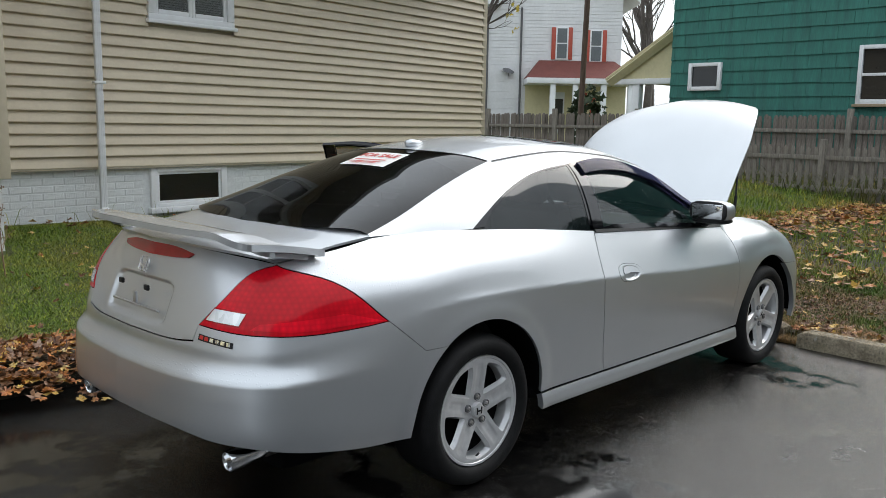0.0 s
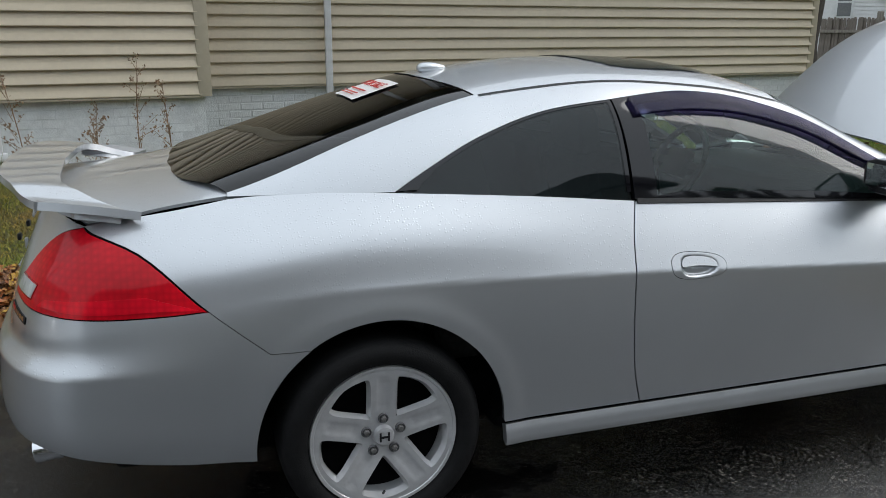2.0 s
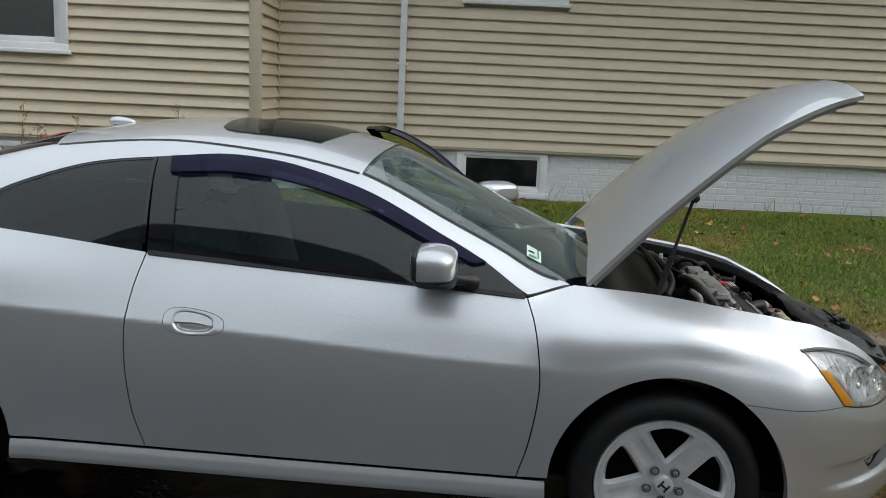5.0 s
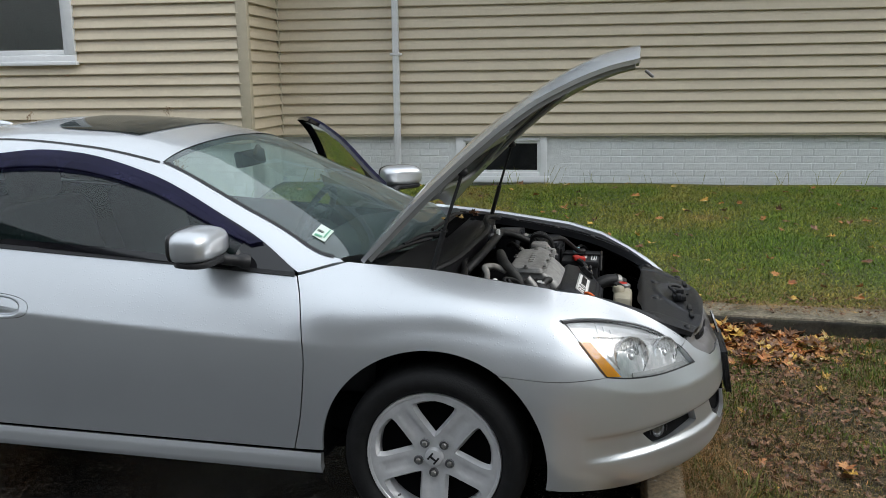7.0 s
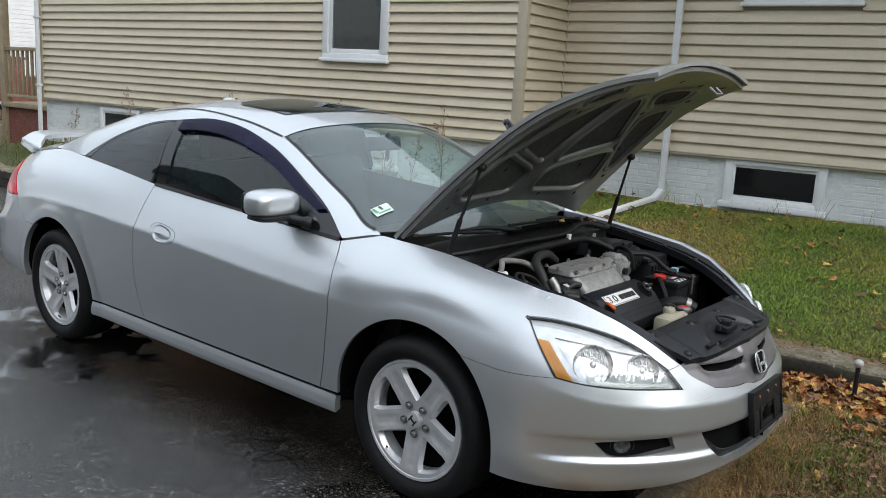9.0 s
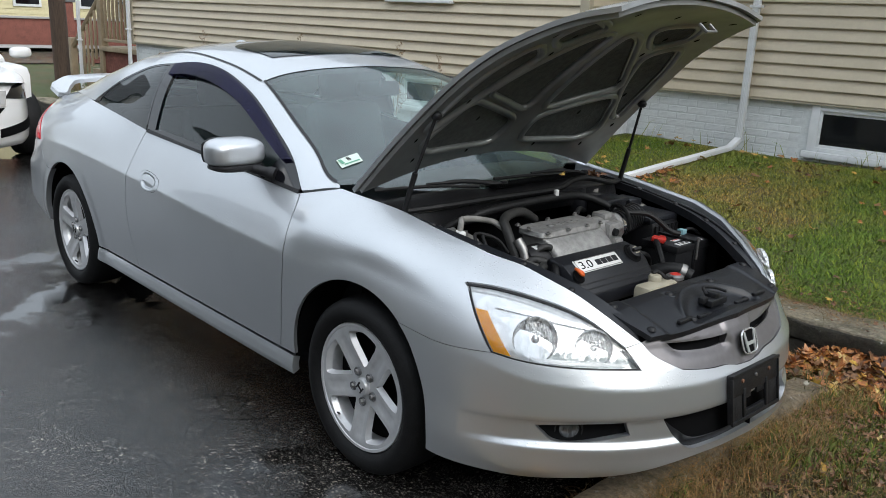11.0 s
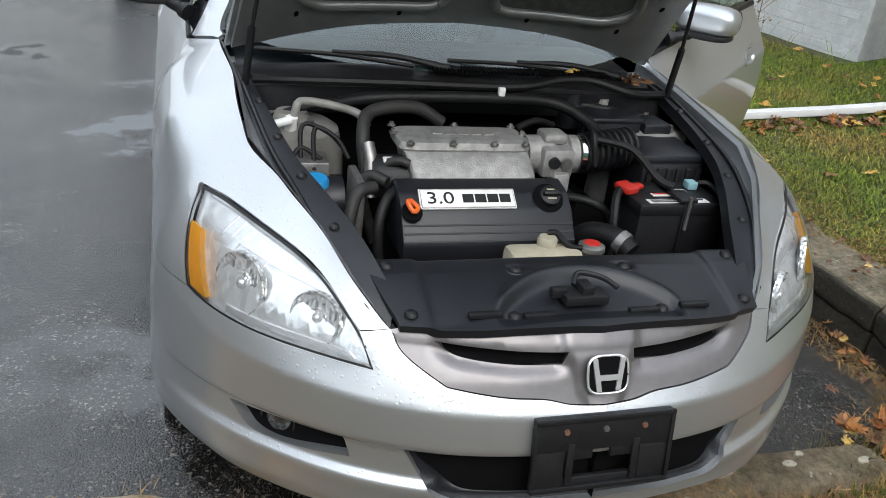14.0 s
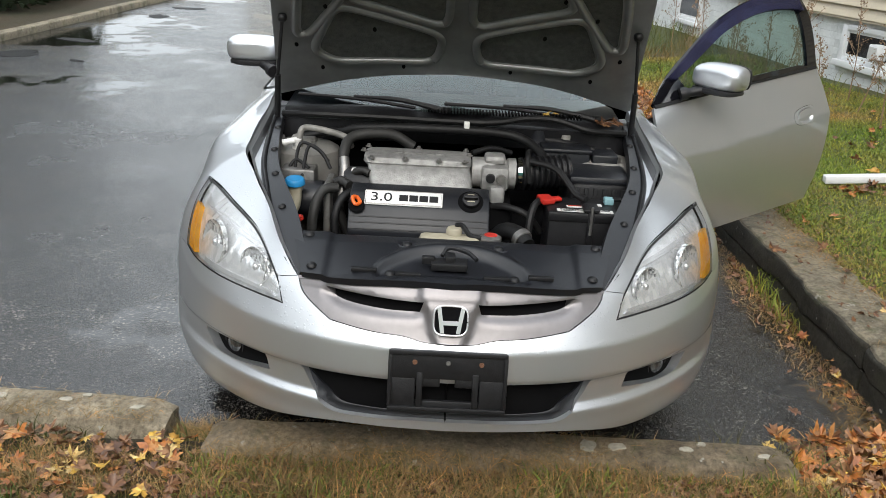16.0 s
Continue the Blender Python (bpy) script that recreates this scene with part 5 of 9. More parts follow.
# Lower opening: dark mouth with slats, a grey lip, the plate holder
mouth = outline([(END, 0.437), (END - 0.25, 0.434), MOUTH_SIDE[0]], MOUTH_SIDE, [(END, 0.322), (END, 0.437)])
# black sheet closes the mouth and paints the shade inside it
v, f, n = joined(*[skin(wrap, inset(mouth, -0.01), 0.04, (), -0.06, 0, False, m) for m in (False, True)])
mesh_part("bumper_mouth", v, f, DARK, FRONT_BUMPER, "black sheet that shades the lower opening", n)
for z in (0.378, 0.408):
    w = 0.30 if z < 0.39 else 0.36
    strip = outline([(END, z + 0.006), (END - w, z + 0.006)], [(END - w, z + 0.006), (END - w, z - 0.006)], [(END - w, z - 0.006), (END, z - 0.006)], [(END, z - 0.006), (END, z + 0.006)])
    v, f, n = joined(*[skin(wrap, strip, 0.03, (), -0.045, 0.02, False, m) for m in (False, True)])
    mesh_part("mouth_slat", v, f, BLACK, FRONT_BUMPER, "", n)
lip_top = sz((3.615, 0.398, 0.418), (3.632, 0.350, 0.382), (3.646, 0.300, 0.358), (3.664, 0.20, 0.352)) + [(END, 0.354)]
lip = outline(lip_top, [(END, 0.354), (END, 0.314)], [(q[0], q[1] - 0.008) for q in MOUTH_SIDE[::-1][:-1]] + [lip_top[0]])
v, f, n = joined(*[skin(wrap, lip, 0.02, (), -0.016, 0.05, False, m) for m in (False, True)])
mesh_part("mouth_lip", v, f, GREY_PLASTIC, FRONT_BUMPER, "", n)
HOLD = pose(3.672, 0.0, 0.44, 0, -9, 0)
hold = part("plate_holder", boxes(((-0.006, -0.155, 0.012), (0.012, 0.155, 0.088)), bev=0.003, m=HOLD), BLACK, FRONT_BUMPER, "empty black plate holder")
for lo, hi in (((-0.006, -0.155, -0.075), (0.010, -0.085, 0.012)), ((-0.006, 0.085, -0.075), (0.010, 0.155, 0.012)), ((-0.006, -0.085, -0.075), (0.008, 0.085, -0.05)), ((-0.004, -0.085, -0.012), (0.006, -0.02, 0.012)), ((-0.004, 0.02, -0.012), (0.006, 0.085, 0.012))):
    part("holder_plate", boxes((lo, hi), bev=0.003, m=HOLD), BLACK, hold)
for lo, hi in (((0.010, -0.157, 0.078), (0.018, 0.157, 0.09)), ((0.008, -0.157, -0.078), (0.016, 0.157, -0.066)), ((0.008, -0.158, -0.066), (0.016, -0.148, 0.078)), ((0.008, 0.148, -0.066), (0.016, 0.158, 0.078)), ((0.006, -0.082, -0.066), (0.014, -0.066, 0.03)), ((0.006, 0.066, -0.066), (0.014, 0.082, 0.03))):
    part("holder_rib", boxes((lo, hi), bev=0.002, m=HOLD), BLACK, hold)
for y in (-0.088, 0.0, 0.088):
    part("holder_screw", lathe([(0.0001, 0.017), (0.006, 0.0165), (0.007, 0.012)], 10, "x", HOLD @ Matrix.Translation((0, y, 0.058))), RUST if y else STEEL, hold)
# Fog lamps
for m in (False, True):
    sg = mirrored(m)
    fogs = panel("fog_light", inset(FOG, -0.004), DARK, 0.02, FRONT_BUMPER, m, wrap, -0.028, 0, 0, label="black fog light bezel")
    part("fog_lens", lathe([(0.0001, 0.018), (0.02, 0.016), (0.032, 0.008), (0.038, -0.01)], 24, "x", pose(3.404, sg * 0.622, 0.390, 0, 0, sg * 42)), FOG_GLASS, fogs)
    for k in range(3):
        part("fog_slat", boxes(((-0.008, -0.022, -0.004), (0.006, 0.022, 0.004)), bev=0.002, m=pose(3.487, sg * 0.515, 0.382 + 0.012 * k, 0, 0, sg * 32)), BLACK, fogs)
    ring = lathe([(0.036, -0.008), (0.040, 0.004), (0.044, 0.004), (0.046, -0.012)], 28, "x", pose(3.408, sg * 0.626, 0.390, 0, 0, sg * 42))
    part("fog_ring", ring, BLACK, fogs)

# ---- cabin ----
part("cabin_floor", boxes(((0.2, -0.7, 0.32), (2.4, 0.7, 0.42)), bev=0.02), DARK, CAR)
part("dashboard", prism([(2.42, 0.45), (2.5, 0.90), (2.2, 0.925), (1.95, 0.90), (1.86, 0.84), (1.9, 0.6), (2.1, 0.45)], -0.66, 0.66, 0.03), GREY_PLASTIC, CAR, "dark grey dashboard")
v, f, n = joined(*[skin(canopy, ROOF, 0.05, (), -0.03, 0, False, m) for m in (False, True)])
mesh_part("headliner", v, [tuple(reversed(q)) for q in f], SEAT, CAR, "", -n)


def seat(parent, x, y):
    s = part("seat", boxes(((x - 0.1, y - 0.24, 0.42), (x + 0.42, y + 0.24, 0.60)), bev=0.06), SEAT, parent, "dark cloth seat")
    part("seat_back", boxes(((-0.07, -0.24, 0.0), (0.07, 0.24, 0.60)), bev=0.055, m=pose(x - 0.06, y, 0.52, 0, -16, 0)), SEAT, s)
    part("head_rest", boxes(((-0.05, -0.13, 0.0), (0.05, 0.13, 0.17)), bev=0.04, m=pose(x - 0.235, y, 1.10, 0, -10, 0)), SEAT, s)
    return s


seat(CAR, 1.10, -0.37), seat(CAR, 1.10, 0.37)
part("rear_seat", boxes(((0.25, -0.6, 0.42), (0.6, 0.6, 0.62)), ((0.02, -0.6, 0.5), (0.22, 0.6, 1.0)), bev=0.05), SEAT, CAR, "dark rear bench")
part("parcel_shelf", boxes(((-0.45, -0.58, 1.0), (0.1, 0.58, 1.02)), bev=0.008), DARK, CAR)
WHEEL_M = pose(1.80, 0.37, 0.90, 0, -65, 0)
sw = part("steering_wheel", tube([WHEEL_M @ Vector((0.185 * math.cos(a), 0.185 * math.sin(a), 0)) for a in np.linspace(0, 2 * math.pi, 28)], 0.016, 10), BLACK, CAR, "black steering wheel")
part("wheel_hub", boxes(((-0.07, -0.08, -0.02), (0.07, 0.08, 0.03)), ((-0.02, -0.17, -0.006), (0.02, 0.17, 0.008)), bev=0.01, m=WHEEL_M), BLACK, sw)
part("steering_column", tube([WHEEL_M @ Vector((0, 0, -0.02)), WHEEL_M @ Vector((0, 0, -0.2))], 0.04, 12, smooth=False), BLACK, sw)
part("rear_view_mirror", boxes(((-0.02, -0.12, -0.035), (0.02, 0.12, 0.035)), bev=0.012, m=pose(1.66, 0.0, 1.245, 0, -8, 0)), BLACK, CAR, "black rear-view mirror")
part("mirror_arm", tube([(1.68, 0, 1.26), (1.70, 0, 1.30)], 0.012, 8, smooth=False), BLACK, CAR)

# ---- engine bay ----
def bay(x, y):
    p = hood(x, y)
    return p - np.array([0, 0, 0.042])


# floor, firewall and inner wings near-black: the shade deep in the bay, painted
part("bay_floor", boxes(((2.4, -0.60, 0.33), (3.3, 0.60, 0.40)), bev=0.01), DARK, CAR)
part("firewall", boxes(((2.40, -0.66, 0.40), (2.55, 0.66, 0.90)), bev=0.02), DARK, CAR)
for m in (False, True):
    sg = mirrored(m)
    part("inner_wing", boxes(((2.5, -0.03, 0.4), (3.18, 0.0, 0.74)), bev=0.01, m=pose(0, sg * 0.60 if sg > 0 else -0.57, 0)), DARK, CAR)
    edge = outline([(2.46, 0.672), (2.67, 0.655), (3.0, 0.622), (3.16, 0.586), (3.3, 0.542), (3.43, 0.485), (3.51, 0.43)], [(3.51, 0.43), (3.47, 0.415), (3.42, 0.415)], [(3.42, 0.415), (3.30, 0.458), (3.16, 0.518), (3.0, 0.568), (2.67, 0.615), (2.46, 0.64)], [(2.46, 0.64), (2.46, 0.672)])
    v, f, n = skin(bay, edge, 0.025, (), 0.004, 0.03, True, m)
    mesh_part("wing_cover", v, f, GREY_PLASTIC, CAR, "dark plastic cover along the fender", n)
    rubber = [tuple(bay(np.array([x]), np.array([y]))[0] * (1, -sg, 1) + (0, 0, 0.008)) for x, y in ((2.47, 0.662), (2.67, 0.645), (3.0, 0.612), (3.16, 0.576), (3.3, 0.532), (3.43, 0.476), (3.465, 0.452))]
    part("rubber_seal", tube(rubber, 0.007, 8), BLACK, CAR)
    for x, y in ((2.75, 0.615), (2.95, 0.59), (3.12, 0.555), (3.28, 0.505)):
        q = bay(np.array([x]), np.array([y]))[0]
        part("plastic_clip", lathe([(0.0001, 0.010), (0.007, 0.009), (0.011, 0.005), (0.012, 0.0)], 12, "z", pose(q[0], -sg * q[1], q[2] + 0.003)), BLACK, CAR)

# Radiator cover with its arch and clips
cover = outline([(3.335, 0), (3.33, 0.12), (3.345, 0.30), (3.335, 0.425)], [(3.335, 0.425), (3.36, 0.455), (3.43, 0.44), (3.515, 0.412)], [(3.525, 0.412), (3.566, 0.25), (3.588, 0)], [(3.588, 0), (3.335, 0)])


def shroud(x, y):
    """A flat cover that falls to the front, with a raised arch over the latch, sunk clip seats and a step at each end."""
    ay = np.abs(y)
    z = 0.730 - 0.26 * np.clip(x - 3.40, 0, 1) ** 1.1 - 0.02 * np.clip((3.36 - x) / 0.03, 0, 1) ** 2
    z = z - 0.006 * np.exp(-(((x - 3.40) / 0.016) ** 4 + ((ay - 0.13) / 0.022) ** 4))
    z = z + 0.007 / (1 + np.exp(-np.clip((ay - 0.345) / 0.004, -40, 40))) - 0.045 * (y / 0.45) ** 2 * np.clip((x - 3.34) / 0.2, 0, 1)
    away = x - 3.425 - 0.10 * (ay / 0.21) ** 2.2
    inside = np.clip((0.215 - ay) / 0.02, 0, 1)
    inside = inside * np.clip((3.566 - x) / 0.04, 0, 1)
    z = z - inside * 0.018 / (1 + np.exp(-np.clip(away / 0.006, -40, 40))) + inside * 0.007 * np.exp(-(((away + 0.016) / 0.016) ** 2))
    return np.stack([x, -y, z], 1)


v, f, n = joined(*[skin(shroud, cover, 0.006, (), 0, 0.02, True, m) for m in (False, True)])
COVER = mesh_part("radiator_cover", v, f, GREY_PLASTIC, CAR, "dark grey plastic cover over the radiator", n)
for x, y in ((3.40, -0.13), (3.40, 0.13), (3.375, 0.41), (3.375, -0.41), (3.505, -0.385), (3.505, 0.385), (3.52, -0.17), (3.52, 0.17)):
    z = float(shroud(np.array([x]), np.array([y]))[0][2])
    part("cover_clip", lathe([(0.0001, 0.008), (0.008, 0.0075), (0.013, 0.004), (0.015, -0.002)], 14, "z", pose(x, -y, z + 0.001)), BLACK, COVER)
for y in (-0.24, -0.12, 0.12, 0.24):
    z = float(shroud(np.array([3.528]), np.array([y]))[0][2])
    part("cover_tab", boxes(((-0.008, -0.035, 0), (0.008, 0.035, 0.012)), bev=0.003, m=pose(3.53, -y, z - 0.002)), BLACK, COVER)
for y in (-0.13, 0.13):
    part("clip_seat", lathe([(0.0005, 0.0005), (0.020, 0.0005), (0.024, 0.003), (0.028, 0.0)], 20, "z", pose(3.40, y, float(shroud(np.array([3.40]), np.array([y]))[0][2]) + 0.001)), GREY_PLASTIC, COVER)
LATCH = pose(3.50, -0.01, 0.706)
latch = part("hood_latch", boxes(((-0.03, -0.05, -0.01), (0.02, 0.05, 0.012)), ((-0.02, -0.075, 0.0), (0.0, -0.04, 0.022)), ((-0.03, -0.012, 0.0), (0.012, 0.016, 0.03)), bev=0.004, m=LATCH), BLACK, CAR, "black hood latch")
part("latch_lever", tube([LATCH @ Vector(q) for q in ((-0.02, -0.02, 0.02), (-0.045, 0.0, 0.035), (-0.03, 0.05, 0.03), (0.0, 0.075, 0.02))], 0.006, 8), BLACK, latch)

# Engine cover with its name plate
ec = part("engine_cover", prism([(3.19, 0.64), (3.19, 0.688), (3.142, 0.752), (3.10, 0.782), (3.04, 0.795), (3.02, 0.78), (3.02, 0.64)], -0.325, 0.115, 0.008), GREY_PLASTIC, CAR, "dark grey plastic engine cover with a white name plate")
FACE = pose(3.166, 0, 0.72, 0, 53.1, 0) @ pose(0, 0, 0, 0, 0, 90)
TOPF = pose(3.118, -0.155, 0.770, 0, 37, 0) @ pose(0, 0, 0, 0, 0, 90)
# thin black strips on the cover draw the shade of its grooves
for k, u in enumerate((-0.036, -0.016, 0.004)):
    part("groove_shade", boxes(((-0.32, u - 0.0022, -0.002), (0.11, u + 0.0022, 0.0022)), m=FACE), BLACK, ec)
plate = part("name_plate", boxes(((-0.122, -0.028, 0.0), (0.122, 0.028, 0.006)), bev=0.006, m=TOPF @ pose(0, 0, -0.001)), LABEL_WHITE, ec, "white plate with dark characters")
words("plate_number", "3.0", 0.045, TOPF @ pose(-0.070, 0, 0.0055) @ Matrix.Diagonal((1.3, 1, 1, 1)), BLACK, plate)
for k in range(4):
    part("plate_bar", boxes(((-0.014 + 0.0315 * k, -0.0115, 0.005), (0.0135 + 0.0315 * k, 0.0115, 0.0064)), m=TOPF), BLACK, plate)
part("plate_border", tube([TOPF @ Vector((x, y, 0.006)) for x, y in ((-0.118, -0.025), (0.118, -0.025), (0.118, 0.025), (-0.118, 0.025), (-0.118, -0.025))], 0.0012, 6, smooth=False), STEEL, plate)
part("dipstick_handle", tube([(3.135, -0.30, 0.775), (3.15, -0.312, 0.778), (3.168, -0.302, 0.762), (3.155, -0.288, 0.765), (3.135, -0.30, 0.775)], 0.006, 8), ORANGE_PLASTIC, CAR, "orange dipstick ring")
# black disc painted as the shaded well round the dipstick
part("dipstick_shade", lathe([(0.0005, 0.004), (0.022, 0.004), (0.026, 0.0)], 20, "z", pose(3.15, -0.30, 0.752, 0, 45, 0)), DARK, ec)
OIL = pose(3.118, 0.055, 0.772, 0, 40, 0)
# black disc painted as the shaded well round the oil cap
part("filler_shade", lathe([(0.0005, 0.003), (0.034, 0.003), (0.040, 0.0)], 28, "z", OIL), DARK, ec)
cap = part("oil_cap", lathe([(0.0005, 0.022), (0.018, 0.022), (0.026, 0.018), (0.028, 0.0)], 24, "z", OIL), BLACK, CAR, "black oil filler cap with pale marks")
part("cap_grip", boxes(((-0.006, -0.022, 0.02), (0.006, 0.022, 0.034)), bev=0.003, m=OIL), BLACK, cap)
part("cap_text", boxes(((-0.014, -0.010, 0.0218), (-0.010, 0.010, 0.0228)), ((0.010, -0.012, 0.0218), (0.014, 0.012, 0.0228)), m=OIL), TAN_PLASTIC, cap)

# Intake manifold
bm, loops = bmesh.new(), []
for z, xa, xb, ya, yb in ((0.867, 2.86, 2.955, -0.275, 0.035), (0.8665, 2.852, 2.966, -0.287, 0.047), (0.862, 2.846, 2.976, -0.296, 0.055), (0.846, 2.845, 2.982, -0.298, 0.057), (0.840, 2.848, 2.979, -0.294, 0.054), (0.836, 2.852, 2.990, -0.284, 0.050), (0.822, 2.85, 3.008, -0.280, 0.054), (0.80, 2.85, 3.030, -0.276, 0.060), (0.775, 2.85, 3.046, -0.268, 0.064), (0.755, 2.855, 3.049, -0.256, 0.060), (0.735, 2.86, 3.038, -0.240, 0.05), (0.70, 2.87, 3.0, -0.215, 0.03)):
    loops.append([bm.verts.new(((xa + xb) / 2 + (xb - xa) / 2 * math.copysign(abs(math.cos(a)) ** 0.28, math.cos(a)), (ya + yb) / 2 + (yb - ya) / 2 * math.copysign(abs(math.sin(a)) ** 0.28, math.sin(a)), z)) for a in np.linspace(0, 2 * math.pi, 56, endpoint=False)])
for a, b in zip(loops, loops[1:]):
    for k in range(56):
        bm.faces.new((a[k], b[k], b[(k + 1) % 56], a[(k + 1) % 56]))
bm.faces.new(loops[0])
man = part("intake_manifold", bm, CAST, CAR, "cast aluminium intake manifold")
part("manifold_letters", boxes(*[((2.905, -0.20 + 0.035 * k, 0.867), (2.925, -0.175 + 0.035 * k, 0.8705)) for k in range(5)], bev=0.001), CAST, man, "raised marks")
for x, y in ((2.978, -0.27), (2.98, -0.16), (2.98, -0.05), (2.978, 0.035), (2.85, -0.29), (2.85, -0.12), (2.85, 0.04), (2.91, -0.30), (2.91, 0.05)):
    part("bolt", lathe([(0.0001, 0.010), (0.006, 0.010), (0.0065, 0.004), (0.011, 0.003), (0.011, 0.0)], 8, "z", pose(x, y, 0.866 if x < 2.95 else 0.86)), STEEL, man)
thr = part("throttle_body", lathe([(0.025, -0.09), (0.05, -0.085), (0.052, -0.02), (0.044, 0.0), (0.044, 0.03), (0.052, 0.035), (0.052, 0.06), (0.03, 0.065)], 24, "y", pose(2.915, 0.145, 0.815)), CAST, CAR, "cast throttle body")
part("throttle_motor", boxes(((2.93, 0.09, 0.77), (2.985, 0.18, 0.85)), ((2.88, 0.10, 0.85), (2.95, 0.17, 0.88)), ((2.95, 0.12, 0.72), (3.0, 0.17, 0.79)), bev=0.012), CAST, thr)
part("throttle_valve", lathe([(0.0005, 0.012), (0.014, 0.012), (0.016, 0.0)], 16, "x", pose(2.985, 0.12, 0.815)), BLACK, thr)
part("throttle_knob", lathe([(0.0005, 0.008), (0.016, 0.008), (0.018, 0.0)], 16, "x", pose(2.985, 0.155, 0.812)), STEEL, thr)
part("hose_clamp", lathe([(0.051, 0.0), (0.054, 0.0), (0.054, 0.014), (0.051, 0.014)], 28, "y", pose(2.912, 0.212, 0.815)), CHROME, CAR, "bright hose clamp")
ribs = [(0.046, 0.0)]
for k in range(9):
    ribs += [(0.055, 0.004 + 0.019 * k), (0.055, 0.011 + 0.019 * k), (0.046, 0.015 + 0.019 * k), (0.046, 0.018 + 0.019 * k)]
part("intake_hose", lathe(ribs, 28, "y", pose(2.912, 0.222, 0.815, 5, 0, 8)), BLACK, CAR, "ribbed black intake hose")
part("intake_arch", tube([(2.965, 0.25, 0.80), (2.95, 0.24, 0.875), (2.88, 0.25, 0.885), (2.86, 0.25, 0.83)], 0.009, 8), HOSE, CAR)
ab = part("air_box", boxes(((2.80, 0.385, 0.60), (2.985, 0.585, 0.815)), bev=0.022), BLACK, CAR, "black air filter box")
part("air_box_lid", boxes(((2.795, 0.38, 0.80), (2.975, 0.588, 0.835)), bev=0.014), GREY_PLASTIC, ab)
part("air_box_ribs", boxes(*[((2.984, 0.40 + 0.03 * k, 0.66), (2.992, 0.415 + 0.03 * k, 0.80)) for k in range(6)], bev=0.002), BLACK, ab)
fb = part("fuse_box", boxes(((2.70, 0.31, 0.74), (2.79, 0.475, 0.872)), bev=0.012), GREY_PLASTIC, CAR, "dark fuse box")
part("fuse_box_lid", boxes(((2.695, 0.48, 0.75), (2.80, 0.57, 0.866)), ((2.69, 0.305, 0.862), (2.795, 0.48, 0.88)), bev=0.008), GREY_PLASTIC, fb)
# Battery
bt = part("battery", boxes(((3.0, 0.30, 0.55), (3.155, 0.545, 0.755)), bev=0.008), BLACK, CAR, "black car battery with white labels")
part("battery_lid", boxes(((2.995, 0.295, 0.735), (3.16, 0.55, 0.768)), bev=0.007), BLACK, bt)
for lo, hi, mat in (((3.125, 0.325, 0.768), (3.150, 0.50, 0.7695), LABEL_WHITE), ((3.085, 0.36, 0.768), (3.105, 0.46, 0.7695), LABEL_WHITE), ((3.06, 0.42, 0.768), (3.08, 0.475, 0.7695), LABEL_WHITE), ((3.088, 0.365, 0.7694), (3.094, 0.42, 0.7704), RED_PLASTIC), ((3.13, 0.335, 0.7694), (3.136, 0.49, 0.7704), BLACK), ((3.142, 0.335, 0.7694), (3.146, 0.45, 0.7704), BLACK)):
    part("battery_label", boxes((lo, hi)), mat, bt)
part("terminal_cover", boxes(((-0.028, -0.022, 0.0), (0.024, 0.022, 0.018)), ((-0.010, 0.015, 0.004), (0.014, 0.052, 0.016)), bev=0.005, m=pose(3.075, 0.295, 0.772, 0, 6, 20)), RED_PLASTIC, CAR, "red battery terminal cover")
part("battery_strap", boxes(((2.99, 0.415, 0.768), (3.10, 0.435, 0.778)), ((3.09, 0.405, 0.772), (3.165, 0.455, 0.782)), ((3.155, 0.42, 0.62), (3.163, 0.44, 0.78)), bev=0.003), BLACK, CAR, "black battery hold-down")
part("strap_bolt", tube([(3.168, 0.43, 0.79), (3.168, 0.43, 0.70)], 0.005, 8, smooth=False), STEEL, CAR)
part("terminal", boxes(((3.035, 0.485, 0.768), (3.065, 0.515, 0.79)), bev=0.004), plain("blue_corrosion", (0.25, 0.45, 0.5), 0.7), CAR, "corroded pale blue terminal")
for pts, r, mt in (([(3.06, 0.29, 0.78), (3.10, 0.255, 0.76), (3.14, 0.24, 0.68), (3.15, 0.235, 0.5)], 0.012, HOSE), ([(3.05, 0.5, 0.78), (3.07, 0.54, 0.79), (3.10, 0.565, 0.76), (3.09, 0.575, 0.7)], 0.007, HOSE), ([(2.95, 0.25, 0.87), (3.0, 0.33, 0.86), (3.06, 0.39, 0.80), (3.09, 0.42, 0.79)], 0.011, HOSE)):
    part("battery_cable", tube(pts, r, 8), mt, CAR)
# Coolant tank, radiator cap and upper hose
tank = part("coolant_tank", boxes(((3.235, -0.10, 0.60), (3.31, 0.085, 0.712)), bev=0.018), TAN_PLASTIC, CAR, "yellowed plastic coolant tank")
part("tank_cap", lathe([(0.0005, 0.022), (0.02, 0.022), (0.024, 0.016), (0.024, 0.0)], 20, "z", pose(3.255, 0.005, 0.71)), TAN_PLASTIC, tank)
part("overflow_hose", tube([(3.24, 0.01, 0.735), (3.25, 0.03, 0.738), (3.275, 0.055, 0.715), (3.275, 0.10, 0.708)], 0.0075, 8), HOSE, CAR)
rc = part("radiator_cap", lathe([(0.0005, 0.016), (0.022, 0.016), (0.032, 0.010), (0.033, 0.0), (0.02, -0.02)], 22, "z", pose(3.27, 0.115, 0.704)), STEEL, CAR, "metal radiator cap with red centre")
